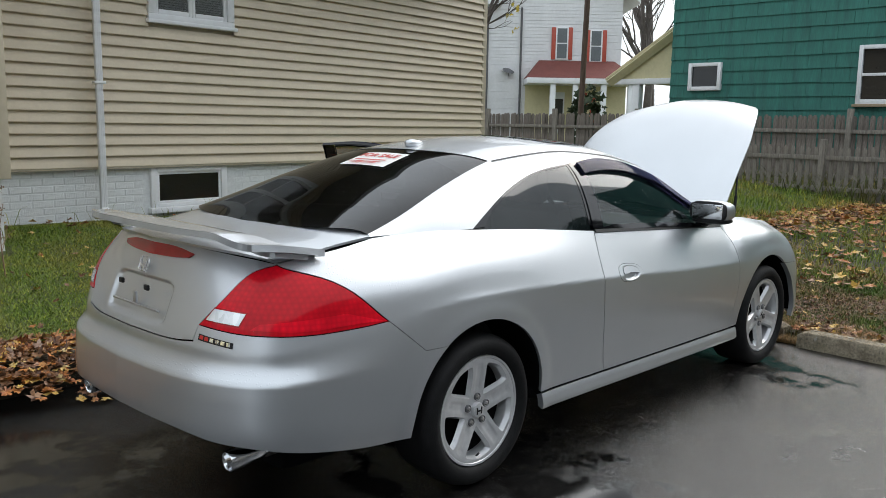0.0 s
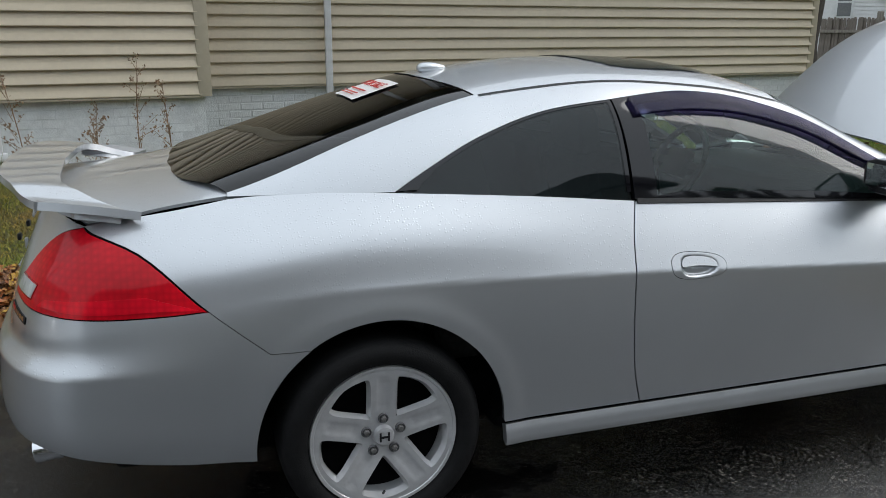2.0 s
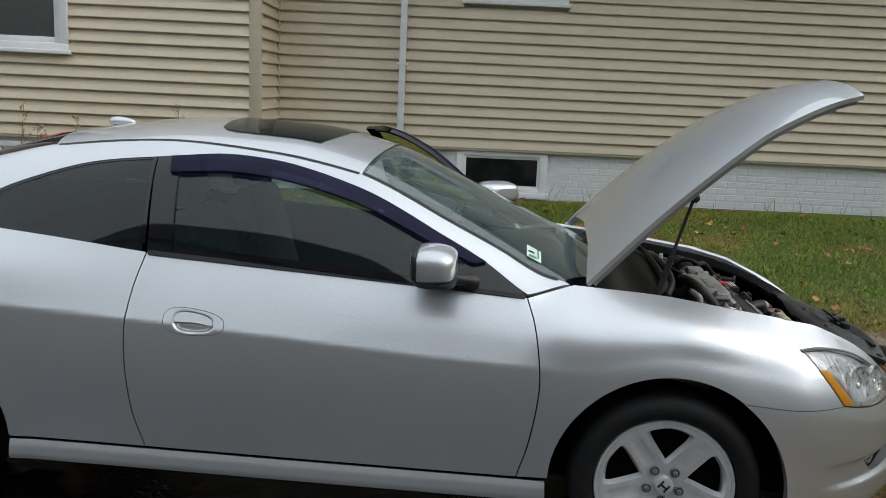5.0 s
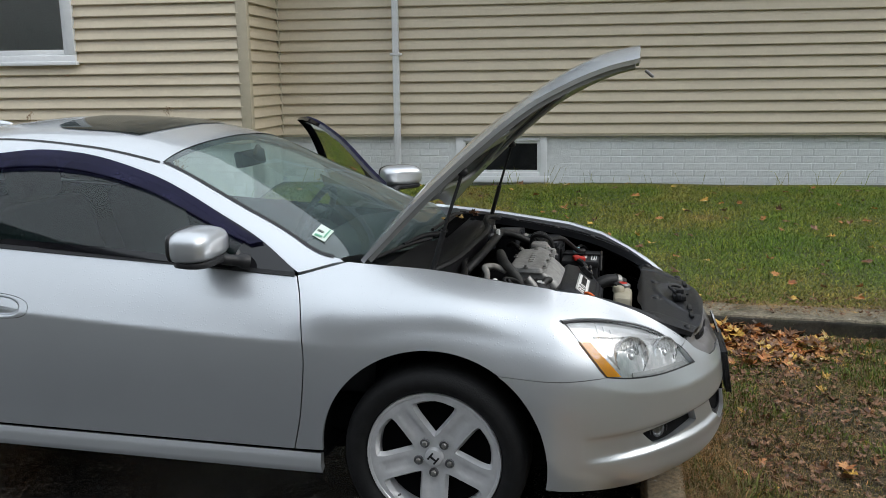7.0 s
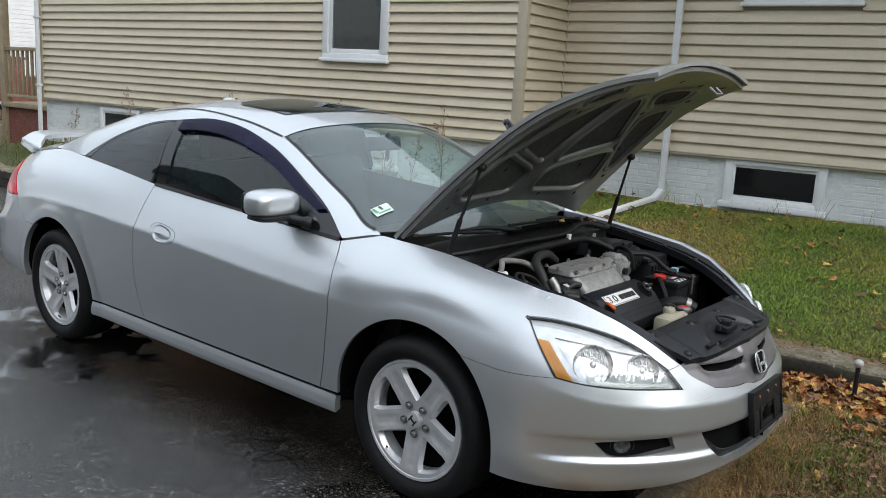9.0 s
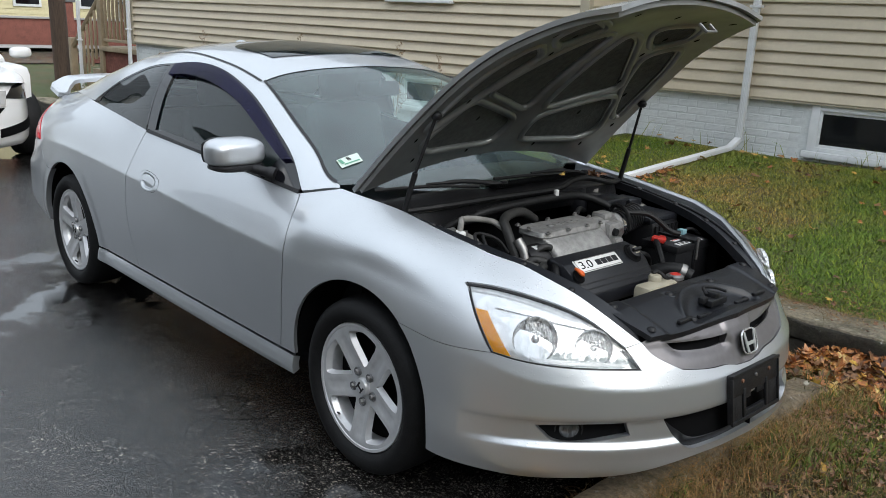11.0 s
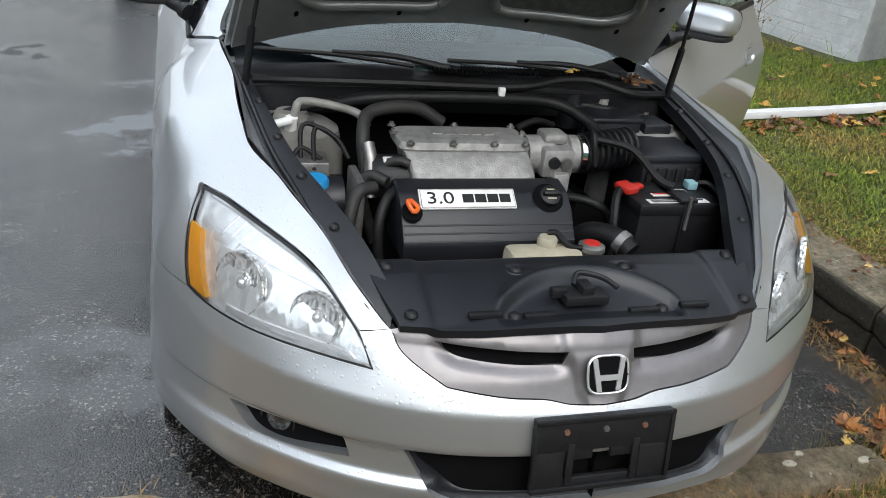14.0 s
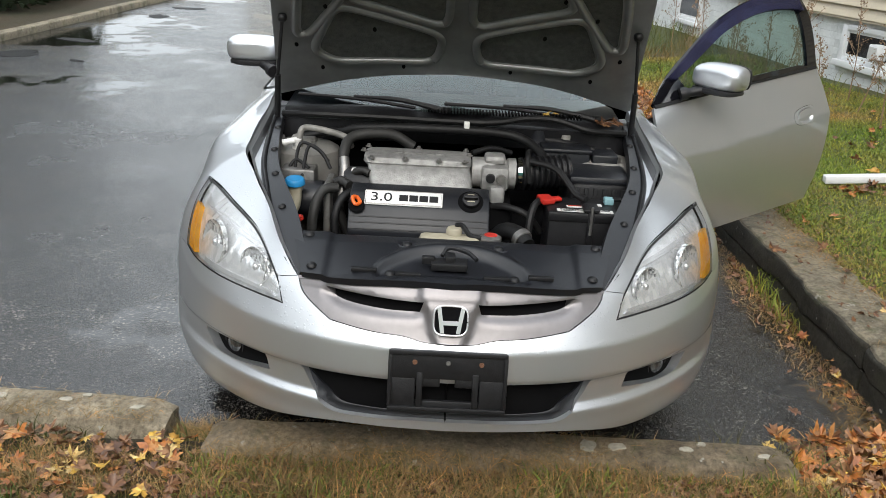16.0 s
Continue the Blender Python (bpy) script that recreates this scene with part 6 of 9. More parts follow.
part("cap_label", lathe([(0.0005, 0.0175), (0.019, 0.0172), (0.0205, 0.0155)], 20, "z", pose(3.27, 0.115, 0.704)), RED_PLASTIC, rc)
part("upper_hose", tube([(3.27, 0.225, 0.69), (3.225, 0.20, 0.71), (3.17, 0.165, 0.70), (3.12, 0.14, 0.66)], 0.027, 14), HOSE, CAR, "black radiator hose")
part("hose_band", lathe([(0.028, 0.0), (0.031, 0.002), (0.031, 0.022), (0.028, 0.024)], 20, "x", pose(3.232, 0.205, 0.708, 0, 18, 32)), STEEL, CAR)
# Right side: pumps, belt, pipes, washer filler
part("belt_cover", boxes(((2.93, -0.415, 0.45), (3.06, -0.392, 0.79)), bev=0.008, m=None), STEEL, CAR, "grey belt guard")
part("power_pump", lathe([(0.0005, -0.02), (0.06, -0.02), (0.065, 0.0), (0.065, 0.07), (0.0005, 0.08)], 24, "y", pose(2.95, -0.50, 0.70)), GREY_PLASTIC, CAR, "dark pump with pulley")
part("washer_neck", tube([(3.033, -0.51, 0.775), (3.035, -0.51, 0.73), (3.06, -0.52, 0.66), (3.10, -0.53, 0.55)], [0.024, 0.022, 0.018, 0.02], 12), TAN_PLASTIC, CAR, "yellowed washer filler neck")
part("washer_cap", lathe([(0.0005, 0.014), (0.028, 0.013), (0.033, 0.006), (0.033, -0.006), (0.026, -0.008)], 24, "z", pose(3.033, -0.51, 0.782, 0, 6, 0)), BLUE_CAP, CAR, "blue washer cap")
part("washer_tank", boxes(((3.07, -0.56, 0.5), (3.13, -0.50, 0.70)), bev=0.015), LABEL_WHITE, CAR)
part("red_stopper", lathe([(0.0005, 0.012), (0.012, 0.012), (0.014, 0.0)], 14, "z", pose(3.16, -0.475, 0.70)), RED_PLASTIC, CAR, "small red plastic stopper")
for pts, r, mt in (
    ([(2.98, -0.345, 0.60), (2.99, -0.39, 0.74), (3.0, -0.37, 0.785), (3.03, -0.335, 0.78)], 0.015, HOSE_GREY),
    ([(3.12, -0.445, 0.55), (3.11, -0.44, 0.70), (3.075, -0.415, 0.77), (3.05, -0.37, 0.775)], 0.016, HOSE_GREY),
    ([(3.13, -0.365, 0.60), (3.12, -0.37, 0.70), (3.09, -0.35, 0.755), (3.06, -0.32, 0.77)], 0.013, HOSE),
    ([(2.93, -0.365, 0.76), (2.88, -0.37, 0.85), (2.83, -0.34, 0.895), (2.80, -0.22, 0.90), (2.80, -0.14, 0.86)], 0.018, HOSE_GREY),
    ([(2.985, -0.365, 0.72), (2.95, -0.36, 0.80), (2.92, -0.365, 0.84)], 0.017, STEEL),
    ([(2.965, -0.325, 0.74), (2.975, -0.33, 0.80), (2.99, -0.30, 0.82), (3.0, -0.275, 0.815)], 0.012, HOSE_GREY),
    ([(2.78, -0.53, 0.78), (2.80, -0.53, 0.885), (2.785, -0.50, 0.905), (2.80, -0.38, 0.885), (2.84, -0.35, 0.86)], 0.011, TOWER),
    ([(2.80, -0.545, 0.80), (2.81, -0.54, 0.87)], 0.016, LABEL_WHITE),
    ([(2.84, -0.585, 0.86), (2.83, -0.545, 0.868)], 0.011, LABEL_WHITE),
    ([(2.93, -0.53, 0.78), (2.86, -0.52, 0.865), (2.88, -0.46, 0.855), (2.90, -0.42, 0.82)], 0.006, HOSE),
    ([(2.95, -0.50, 0.78), (2.87, -0.49, 0.86), (2.895, -0.44, 0.845), (2.92, -0.41, 0.80)], 0.006, HOSE),
    ([(2.93, -0.56, 0.77), (2.90, -0.53, 0.82), (2.93, -0.48, 0.80)], 0.006, HOSE),
    ([(2.70, -0.42, 0.87), (2.735, -0.3, 0.905), (2.745, 0.0, 0.915), (2.74, 0.2, 0.905), (2.80, 0.285, 0.875), (2.86, 0.31, 0.84)], 0.017, HOSE),
    ([(2.72, -0.60, 0.83), (2.70, -0.44, 0.875), (2.66, -0.2, 0.88), (2.66, 0.3, 0.88), (2.72, 0.5, 0.86)], 0.014, HOSE),
    ([(3.0, 0.12, 0.72), (3.03, 0.17, 0.735), (3.06, 0.24, 0.72), (3.05, 0.29, 0.66)], 0.012, HOSE),
    ([(2.84, 0.06, 0.86), (2.80, 0.13, 0.87), (2.77, 0.2, 0.85)], 0.010, HOSE),
):
    part("hose", tube(pts, r, 10), mt, CAR)
part("abs_unit", boxes(((2.86, -0.57, 0.70), (2.95, -0.46, 0.80)), bev=0.008), STEEL, CAR, "grey brake control block")
part("alternator", lathe([(0.0005, -0.05), (0.05, -0.05), (0.06, -0.035), (0.06, 0.05), (0.0005, 0.06)], 20, "y", pose(2.95, -0.31, 0.76)), BLACK, CAR)
for lo, hi in (((2.955, -0.335, 0.795), (2.985, -0.305, 0.82)), ((2.742, 0.03, 0.922), (2.758, 0.05, 0.948))):
    part("connector", boxes((lo, hi), bev=0.004), LABEL_WHITE, CAR)
for m in (False, True):
    sg = mirrored(m)
    tw = part("strut_tower", lathe([(0.0005, 0.06), (0.04, 0.06), (0.05, 0.045), (0.10, 0.035), (0.125, 0.02), (0.14, -0.04), (0.15, -0.3)], 32, "z", pose(2.72, sg * 0.53, 0.80)), TOWER, CAR, "grey painted strut tower")
    for a in (0.6, 2.7, 4.8):
        part("tower_nut", lathe([(0.0005, 0.022), (0.009, 0.022), (0.011, 0.0)], 6, "z", pose(2.72 + 0.075 * math.cos(a), sg * 0.53 + 0.075 * math.sin(a), 0.838)), STEEL, tw)
    part("gas_strut", tube([(2.62, sg * 0.642, 0.90), (2.665, sg * 0.63, 1.06)], 0.0105, 10, smooth=False), BLACK, CAR, "black gas strut that holds the hood")
    part("strut_rod", tube([(2.665, sg * 0.63, 1.06), (2.727, sg * 0.60, 1.262)], 0.006, 8, smooth=False), BLACK, CAR)
    part("strut_end", blob(bmesh.new(), (2.727, sg * 0.60, 1.262), (0.02, 0.016, 0.016), 2.4, 12, 8), BLACK, CAR)
part("brake_reservoir", lathe([(0.0005, 0.03), (0.028, 0.03), (0.03, 0.0), (0.04, -0.01), (0.04, -0.07)], 20, "z", pose(2.66, 0.30, 0.885)), GREY_PLASTIC, CAR, "brake fluid reservoir")
part("clutch_reservoir", lathe([(0.0005, 0.022), (0.018, 0.022), (0.02, -0.04)], 16, "z", pose(2.665, 0.40, 0.88)), TOWER, CAR)
# block coloured near-black, its shade put into the colour
part("engine_block", boxes(((2.66, -0.34, 0.40), (3.02, 0.20, 0.74)), ((3.0, -0.30, 0.4), (3.17, 0.1, 0.66)), ((2.7, 0.18, 0.4), (2.98, 0.34, 0.66)), bev=0.03), DARK, CAR, "engine block under its hoses, near-black for shade")
# Cowl, wipers
cowl = outline([(2.69, 0), (2.685, 0.3), (2.66, 0.52), (2.60, 0.64)], [(2.60, 0.64), (2.40, 0.665)], [(2.40, 0.665), (2.47, 0.35), (2.50, 0)], [(2.50, 0), (2.69, 0)])


def cowl_z(x, y):
    z = 0.915 + 0.012 * np.cos((x - 2.66) * 34) + 0.02 * np.clip((2.6 - x) * 4, 0, 1) - 0.02 * (np.abs(y) / 0.6) ** 2
    return np.stack([x, -y, z], 1)


v, f, n = joined(*[skin(cowl_z, cowl, 0.02, (), 0, 0.08, True, m) for m in (False, True)])
COWL = mesh_part("cowl", v, f, BLACK, CAR, "black plastic cowl under the windscreen", n)
part("cowl_seal", tube([(2.62, -0.62, 0.915), (2.675, -0.5, 0.93), (2.692, -0.25, 0.935), (2.695, 0.1, 0.935), (2.66, 0.25, 0.95), (2.655, 0.36, 0.95), (2.685, 0.48, 0.925), (2.63, 0.62, 0.91)], 0.012, 8), HOSE, COWL)
part("cowl_mesh", boxes(*[((2.50 + 0.0, -0.10 + 0.012 * k, 0.934), (2.56, -0.095 + 0.012 * k, 0.944)) for k in range(48)]), DARK, COWL)


def wiper(base, tip):
    b, t = Vector(base), Vector(tip)
    w = part("wiper", tube([b, b.lerp(t, 0.3) + Vector((0, 0, 0.022)), b.lerp(t, 0.62) + Vector((0, 0, 0.016))], [0.012, 0.009, 0.006], 8), BLACK, CAR, "black windscreen wiper")
    d = (t - b).normalized()
    part("wiper_blade", tube([b + d * 0.12, b.lerp(t, 0.6) + Vector((0, 0, 0.008)), t], 0.007, 6), BLACK, w)
    part("wiper_pivot", lathe([(0.0005, 0.02), (0.016, 0.018), (0.018, 0.0)], 14, "z", Matrix.Translation(b)), BLACK, w)


wiper((2.50, 0.54, 0.925), (2.485, -0.04, 0.955))
wiper((2.53, -0.03, 0.935), (2.405, -0.60, 0.948))

# Underside of the raised hood: ribs round recessed felt
FELTS = [outline([(2.60, 0.09), (2.60, 0.44)], [(2.60, 0.44), (2.66, 0.51)], [(2.66, 0.51), (2.88, 0.42)], [(2.88, 0.42), (2.73, 0.07)], [(2.73, 0.07), (2.60, 0.09)]),
         outline([(2.80, 0.055), (2.94, 0.37)], [(2.94, 0.37), (3.10, 0.25), (3.24, 0.13)], [(3.24, 0.13), (3.27, 0.05)], [(3.27, 0.05), (2.80, 0.055)]),
         outline([(2.75, 0.54), (2.95, 0.41), (3.14, 0.31)], [(3.14, 0.31), (3.22, 0.42)], [(3.22, 0.42), (3.05, 0.51), (2.75, 0.56)], [(2.75, 0.56), (2.75, 0.54)]),
         outline([(3.20, 0.27), (3.31, 0.15)], [(3.31, 0.15), (3.38, 0.32)], [(3.38, 0.32), (3.28, 0.38)], [(3.28, 0.38), (3.20, 0.27)])]


def eased(poly, rounds=14):
    """A closed outline with its corners eased."""
    p = densify(np.array(poly), 0.012)
    for _ in range(rounds):
        p = 0.25 * np.roll(p, 1, 0) + 0.5 * p + 0.25 * np.roll(p, -1, 0)
    return p


FELTS = [eased(felt) for felt in FELTS]
INNER = inset(HOOD_HALF, 0.012)
INNER[:, 1] = np.where(INNER[:, 1] < 0.02, 0, INNER[:, 1])
v, f, n = joined(*[skin(hood, INNER, 0.03, FELTS, -0.034, -0.016, True, m) for m in (False, True)])
mesh_part("hood_ribs", v, f, HOOD_STEEL, HOOD, "grey painted ribs under the hood", n)
for k, felt in enumerate(FELTS):
    for m in (False, True):
        v, f, n = skin(hood, inset(felt, -0.008), 0.03, (), -0.0265, 0, True, m)
        mesh_part("felt_pad", v, f, FELT, HOOD, "dark felt pad", n)
        loop = [hood(np.array([q[0]]), np.array([q[1]]))[0] * (1, 1 if not m else -1, 1) - (0, 0, 0.030) for q in inset(felt, -0.016)[::2]]
        part("rib_bead", tube([tuple(q) for q in loop], 0.0155, 12, None, True), HOOD_STEEL, HOOD)
# flat black ovals on the ribs paint the shade of small holes
for x, y in ((2.56, 0.20), (2.56, 0.50), (2.70, 0.58), (2.77, 0.30), (2.90, 0.46), (2.98, 0.34), (3.16, 0.27), (3.27, 0.27), (3.30, 0.42), (3.42, 0.12), (3.42, 0.28), (3.46, 0.38)):
    for m in (False, True):
        v, f, n = skin(hood, ellipse(x, y, 0.013, 0.007, 14), 0.01, (), -0.0355, 0, True, m)
        mesh_part("hole_shade", v, f, DARK, HOOD, "", n)
part("hood_striker", tube([(3.50, -0.03, 0.62), (3.50, -0.03, 0.585), (3.50, 0.03, 0.585), (3.50, 0.03, 0.62)], 0.006, 8, smooth=False), STEEL, HOOD, "hood striker loop")

# Flanges of the fenders, down into the bay
for m in (False, True):
    sg = 1 if m else -1
    q = wrap(np.array([p[0] for p in HOODLINE]), np.array([p[1] for p in HOODLINE]))
    q[:, 1] = np.abs(q[:, 1])
    rows = [q + (0, -0.001, -0.003), q + (0, -0.012, -0.012), q + (0, -0.016, -0.05), q + (0, -0.05, -0.052)]
    v = np.concatenate(rows) * (1, sg, 1)
    k = len(q)
    f = [(r * k + i, r * k + i + 1, (r + 1) * k + i + 1, (r + 1) * k + i) for r in range(3) for i in range(k - 1)]
    mesh_part("fender_flange", v, f, SILVER, CAR, "silver inner edge of the fender")

# ---- ground ----
def asphalt_material():
    m, n, l, p = nodes_of("wet_asphalt")
    grain = noise_tex(n, l, 330, 2, 0.7)
    patch = noise_tex(n, l, 0.9, 4)
    co = n.new("ShaderNodeTexCoord")
    # water stands towards the rear of the drive, less at the front end
    axes, far_end, stand = n.new("ShaderNodeSeparateXYZ"), n.new("ShaderNodeMapRange"), n.new("ShaderNodeMath")
    l.new(co.outputs["Object"], axes.inputs[0])
    l.new(axes.outputs[0], far_end.inputs["Value"])
    for k, val in (("From Min", -2.0), ("From Max", 1.6), ("To Min", -0.04), ("To Max", 0.055)):
        far_end.inputs[k].default_value = val
    stand.operation = "SUBTRACT"
    l.new(noise_tex(n, l, 0.5, 7, 0.55), stand.inputs[0]), l.new(far_end.outputs[0], stand.inputs[1])
    ripple = n.new("ShaderNodeMath")
    ripple.operation, ripple.inputs[1].default_value = "MULTIPLY_ADD", 0.30
    l.new(noise_tex(n, l, 3.6, 6, 0.62), ripple.inputs[0]), l.new(stand.outputs[0], ripple.inputs[2])
    level = n.new("ShaderNodeMath")
    level.operation, level.inputs[1].default_value = "SUBTRACT", 0.155
    l.new(ripple.outputs[0], level.inputs[0])
    wet = level.outputs[0]
    stone = n.new("ShaderNodeTexVoronoi")
    stone.inputs["Scale"].default_value = 150
    l.new(co.outputs["Object"], stone.inputs["Vector"])
    pick = n.new("ShaderNodeSeparateColor")
    l.new(stone.outputs["Color"], pick.inputs[0])
    chips = ramp(n, l, pick.outputs[0], ((0.0, (0.35, 0.35, 0.36)), (0.6, (0.8, 0.8, 0.82)), (0.88, (1.25, 1.25, 1.27)), (0.97, (1.9, 1.88, 1.85))))
    c = mixc(n, l, 1.0, ramp(n, l, grain, ((0.38, (0.004, 0.004, 0.0042)), (0.55, (0.018, 0.0177, 0.0174)), (0.66, (0.10, 0.098, 0.093)))), ramp(n, l, patch, ((0.3, (0.5, 0.5, 0.52)), (0.7, (1, 1, 1)))), "MULTIPLY")
    c = mixc(n, l, 1.0, c, chips, "MULTIPLY")
    # pale stones bared here and there
    bare = ramp(n, l, pick.outputs[1], ((0.88, (0, 0, 0)), (0.92, (0.8, 0.8, 0.8)), (1.0, (1, 1, 1))))
    shown = mixc(n, l, 1.0, bare, ramp(n, l, noise_tex(n, l, 2.1, 5, 0.6), ((0.36, (0.12, 0.12, 0.12)), (0.62, (1, 1, 1)))), "MULTIPLY")
    c = mixc(n, l, shown, c, mixc(n, l, pick.outputs[2], (0.04, 0.039, 0.037), (0.16, 0.152, 0.135)))
    mid = noise_tex(n, l, 7, 9, 0.65)
    c = mixc(n, l, 1.0, c, ramp(n, l, mid, ((0.32, (0.55, 0.55, 0.56)), (0.5, (0.95, 0.95, 0.95)), (0.68, (1.5, 1.49, 1.47)))), "MULTIPLY")
    tc = n.new("ShaderNodeTexCoord")
    vor = n.new("ShaderNodeTexVoronoi")
    vor.feature = "DISTANCE_TO_EDGE"
    vor.inputs["Scale"].default_value = 0.55
    warp = n.new("ShaderNodeVectorMath")
    warp.operation = "MULTIPLY_ADD"
    nz = n.new("ShaderNodeTexNoise")
    nz.inputs["Scale"].default_value = 2.2
    nz.inputs["Detail"].default_value = 6
    l.new(tc.outputs["Object"], nz.inputs["Vector"])
    l.new(nz.outputs["Color"], warp.inputs[0])
    warp.inputs[1].default_value = (0.7, 0.7, 0.0)
    l.new(tc.outputs["Object"], warp.inputs[2])
    l.new(warp.outputs[0], vor.inputs["Vector"])
    crack = ramp(n, l, vor.outputs["Distance"], ((0.0, (0.45, 0.45, 0.45)), (0.005, (1, 1, 1))))
    c = mixc(n, l, 1.0, c, crack, "MULTIPLY")
    web, web_warp = n.new("ShaderNodeTexVoronoi"), n.new("ShaderNodeVectorMath")
    web.feature, web.inputs["Scale"].default_value = "DISTANCE_TO_EDGE", 6.5
    web_warp.operation, web_warp.inputs[1].default_value = "MULTIPLY_ADD", (0.12, 0.12, 0.0)
    l.new(nz.outputs["Color"], web_warp.inputs[0]), l.new(tc.outputs["Object"], web_warp.inputs[2]), l.new(web_warp.outputs[0], web.inputs["Vector"])
    fine_crack = ramp(n, l, web.outputs["Distance"], ((0.0, (0, 0, 0)), (0.035, (1, 1, 1))))
    worn = ramp(n, l, noise_tex(n, l, 1.3, 4), ((0.47, (0, 0, 0)), (0.57, (1, 1, 1))))
    seams = mixc(n, l, worn, (1.0, 1.0, 1.0), fine_crack)
    c = mixc(n, l, 1.0, c, mixc(n, l, 0.55, (1.0, 1.0, 1.0), seams), "MULTIPLY")
    # colour rises along x: front glare and dark rear reflections painted in
    front_sheen = n.new("ShaderNodeMapRange")
    l.new(axes.outputs[0], front_sheen.inputs["Value"])
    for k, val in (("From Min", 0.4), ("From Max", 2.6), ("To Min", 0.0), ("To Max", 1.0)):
        front_sheen.inputs[k].default_value = val
    c = mixc(n, l, 1.0, c, ramp(n, l, front_sheen.outputs[0], ((0.0, (0.62, 0.61, 0.6)), (1.0, (1.4, 1.33, 1.25)))), "MULTIPLY")
    l.new(c, p.inputs["Base Color"])
    l.new(ramp(n, l, wet, ((0.34, (0.30, 0.30, 0.30)), (0.44, (0.20, 0.20, 0.20)), (0.50, (0.13, 0.13, 0.13)), (0.565, (0.10, 0.10, 0.10)), (0.595, (0.03, 0.03, 0.03)))), p.inputs["Roughness"])
    dry = n.new("ShaderNodeMath")
    dry.operation = "MULTIPLY"
    lumps = n.new("ShaderNodeMath")
    lumps.operation, lumps.inputs[1].default_value = "MULTIPLY_ADD", -1.3
    l.new(stone.outputs["Distance"], lumps.inputs[0]), l.new(grain, lumps.inputs[2])
    l.new(lumps.outputs[0], dry.inputs[0])
    l.new(ramp(n, l, wet, ((0.40, (1, 1, 1)), (0.555, (0.9, 0.9, 0.9)), (0.60, (0.05, 0.05, 0.05)))), dry.inputs[1])
    grit = n.new("ShaderNodeMath")
    grit.operation = "MULTIPLY"
    l.new(dry.outputs[0], grit.inputs[0]), l.new(mixc(n, l, 0.5, (1.0, 1.0, 1.0), seams), grit.inputs[1])
    bump(n, l, p, grit.outputs[0], 0.6, 0.0030)
    p.inputs["Specular IOR Level"].default_value = 1.0
    return m


def turf_material(name, greens, blade=False):
    """Soil or blades whose colour goes in patches from green to straw."""
    m, n, l, p = nodes_of(name)
    patch = noise_tex(n, l, 0.9, 5, 0.6)
    fine = noise_tex(n, l, 35, 4)
    c = ramp(n, l, patch, tuple((0.30 + 0.4 * k / (len(greens) - 1), g) for k, g in enumerate(greens)))
    if blade:
        geo = n.new("ShaderNodeNewGeometry")
        c = mixc(n, l, 1.0, c, ramp(n, l, geo.outputs["Random Per Island"], ((0.0, (0.55, 0.6, 0.5)), (0.6, (1.1, 1.05, 1.0)), (0.88, (1.3, 1.1, 0.9)), (1.0, (2.4, 1.7, 1.2)))), "MULTIPLY")
    else:
        c = mixc(n, l, 1.0, c, ramp(n, l, fine, ((0.3, (0.45, 0.45, 0.45)), (0.7, (1.1, 1.1, 1.1)))), "MULTIPLY")
        bump(n, l, p, noise_tex(n, l, 60, 5), 1.0, 0.03)
    l.new(c, p.inputs["Base Color"])
    p.inputs["Roughness"].default_value = 0.75
    return m


ASPHALT = asphalt_material()
SOIL_GREEN = turf_material("lawn_soil", ((0.060, 0.095, 0.016), (0.09, 0.10, 0.024), (0.15, 0.10, 0.04)))
SOIL_DRY = turf_material("dry_lawn_soil", ((0.038, 0.042, 0.013), (0.058, 0.042, 0.018), (0.085, 0.052, 0.024)))
BLADE_GREEN = turf_material("grass_blades", ((0.12, 0.225, 0.020), (0.165, 0.245, 0.030), (0.25, 0.26, 0.055), (0.38, 0.265, 0.09)), True)
BLADE_DRY = turf_material("dry_grass_blades", ((0.065, 0.115, 0.016), (0.095, 0.10, 0.025), (0.155, 0.112, 0.045)), True)
def concrete_material(name, col, moss):
    """Old cast concrete: pitted, water-stained, with moss and lichen in patches."""
    m, n, l, p = nodes_of(name)
    c = ramp(n, l, noise_tex(n, l, 55, 6, 0.7), ((0.30, tuple(q * 0.45 for q in col)), (0.5, col), (0.68, tuple(q * 1.45 for q in col))))
    c = mixc(n, l, 1.0, c, ramp(n, l, noise_tex(n, l, 5, 5, 0.6), ((0.32, (0.42, 0.40, 0.36)), (0.5, (0.95, 0.95, 0.95)), (0.7, (1.15, 1.12, 1.05)))), "MULTIPLY")
    c = mixc(n, l, ramp(n, l, noise_tex(n, l, 9, 6, 0.65), ((0.52, (0, 0, 0)), (0.66, (moss,) * 3))), c, (0.055, 0.065, 0.018))
    c = mixc(n, l, ramp(n, l, noise_tex(n, l, 21, 3), ((0.67, (0, 0, 0)), (0.71, (0.75, 0.75, 0.75)))), c, (0.46, 0.44, 0.38))
    l.new(c, p.inputs["Base Color"])
    p.inputs["Roughness"].default_value = 0.8
    bump(n, l, p, noise_tex(n, l, 130, 6, 0.7), 1.0, 0.012)
    return m


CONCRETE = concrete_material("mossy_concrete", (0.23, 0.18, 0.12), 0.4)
# kerb face and base: damp, with their shade put into the colour
KERB_FACE = concrete_material("damp_shaded_kerb", (0.045, 0.040, 0.030), 0.3)
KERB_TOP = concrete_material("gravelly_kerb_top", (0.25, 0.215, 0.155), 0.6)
SIDING = plain("tan_vinyl_siding", (0.585, 0.503, 0.372), 0.5, 0, 0, 0.035, 30, 0.05, 200, var2=0.07)
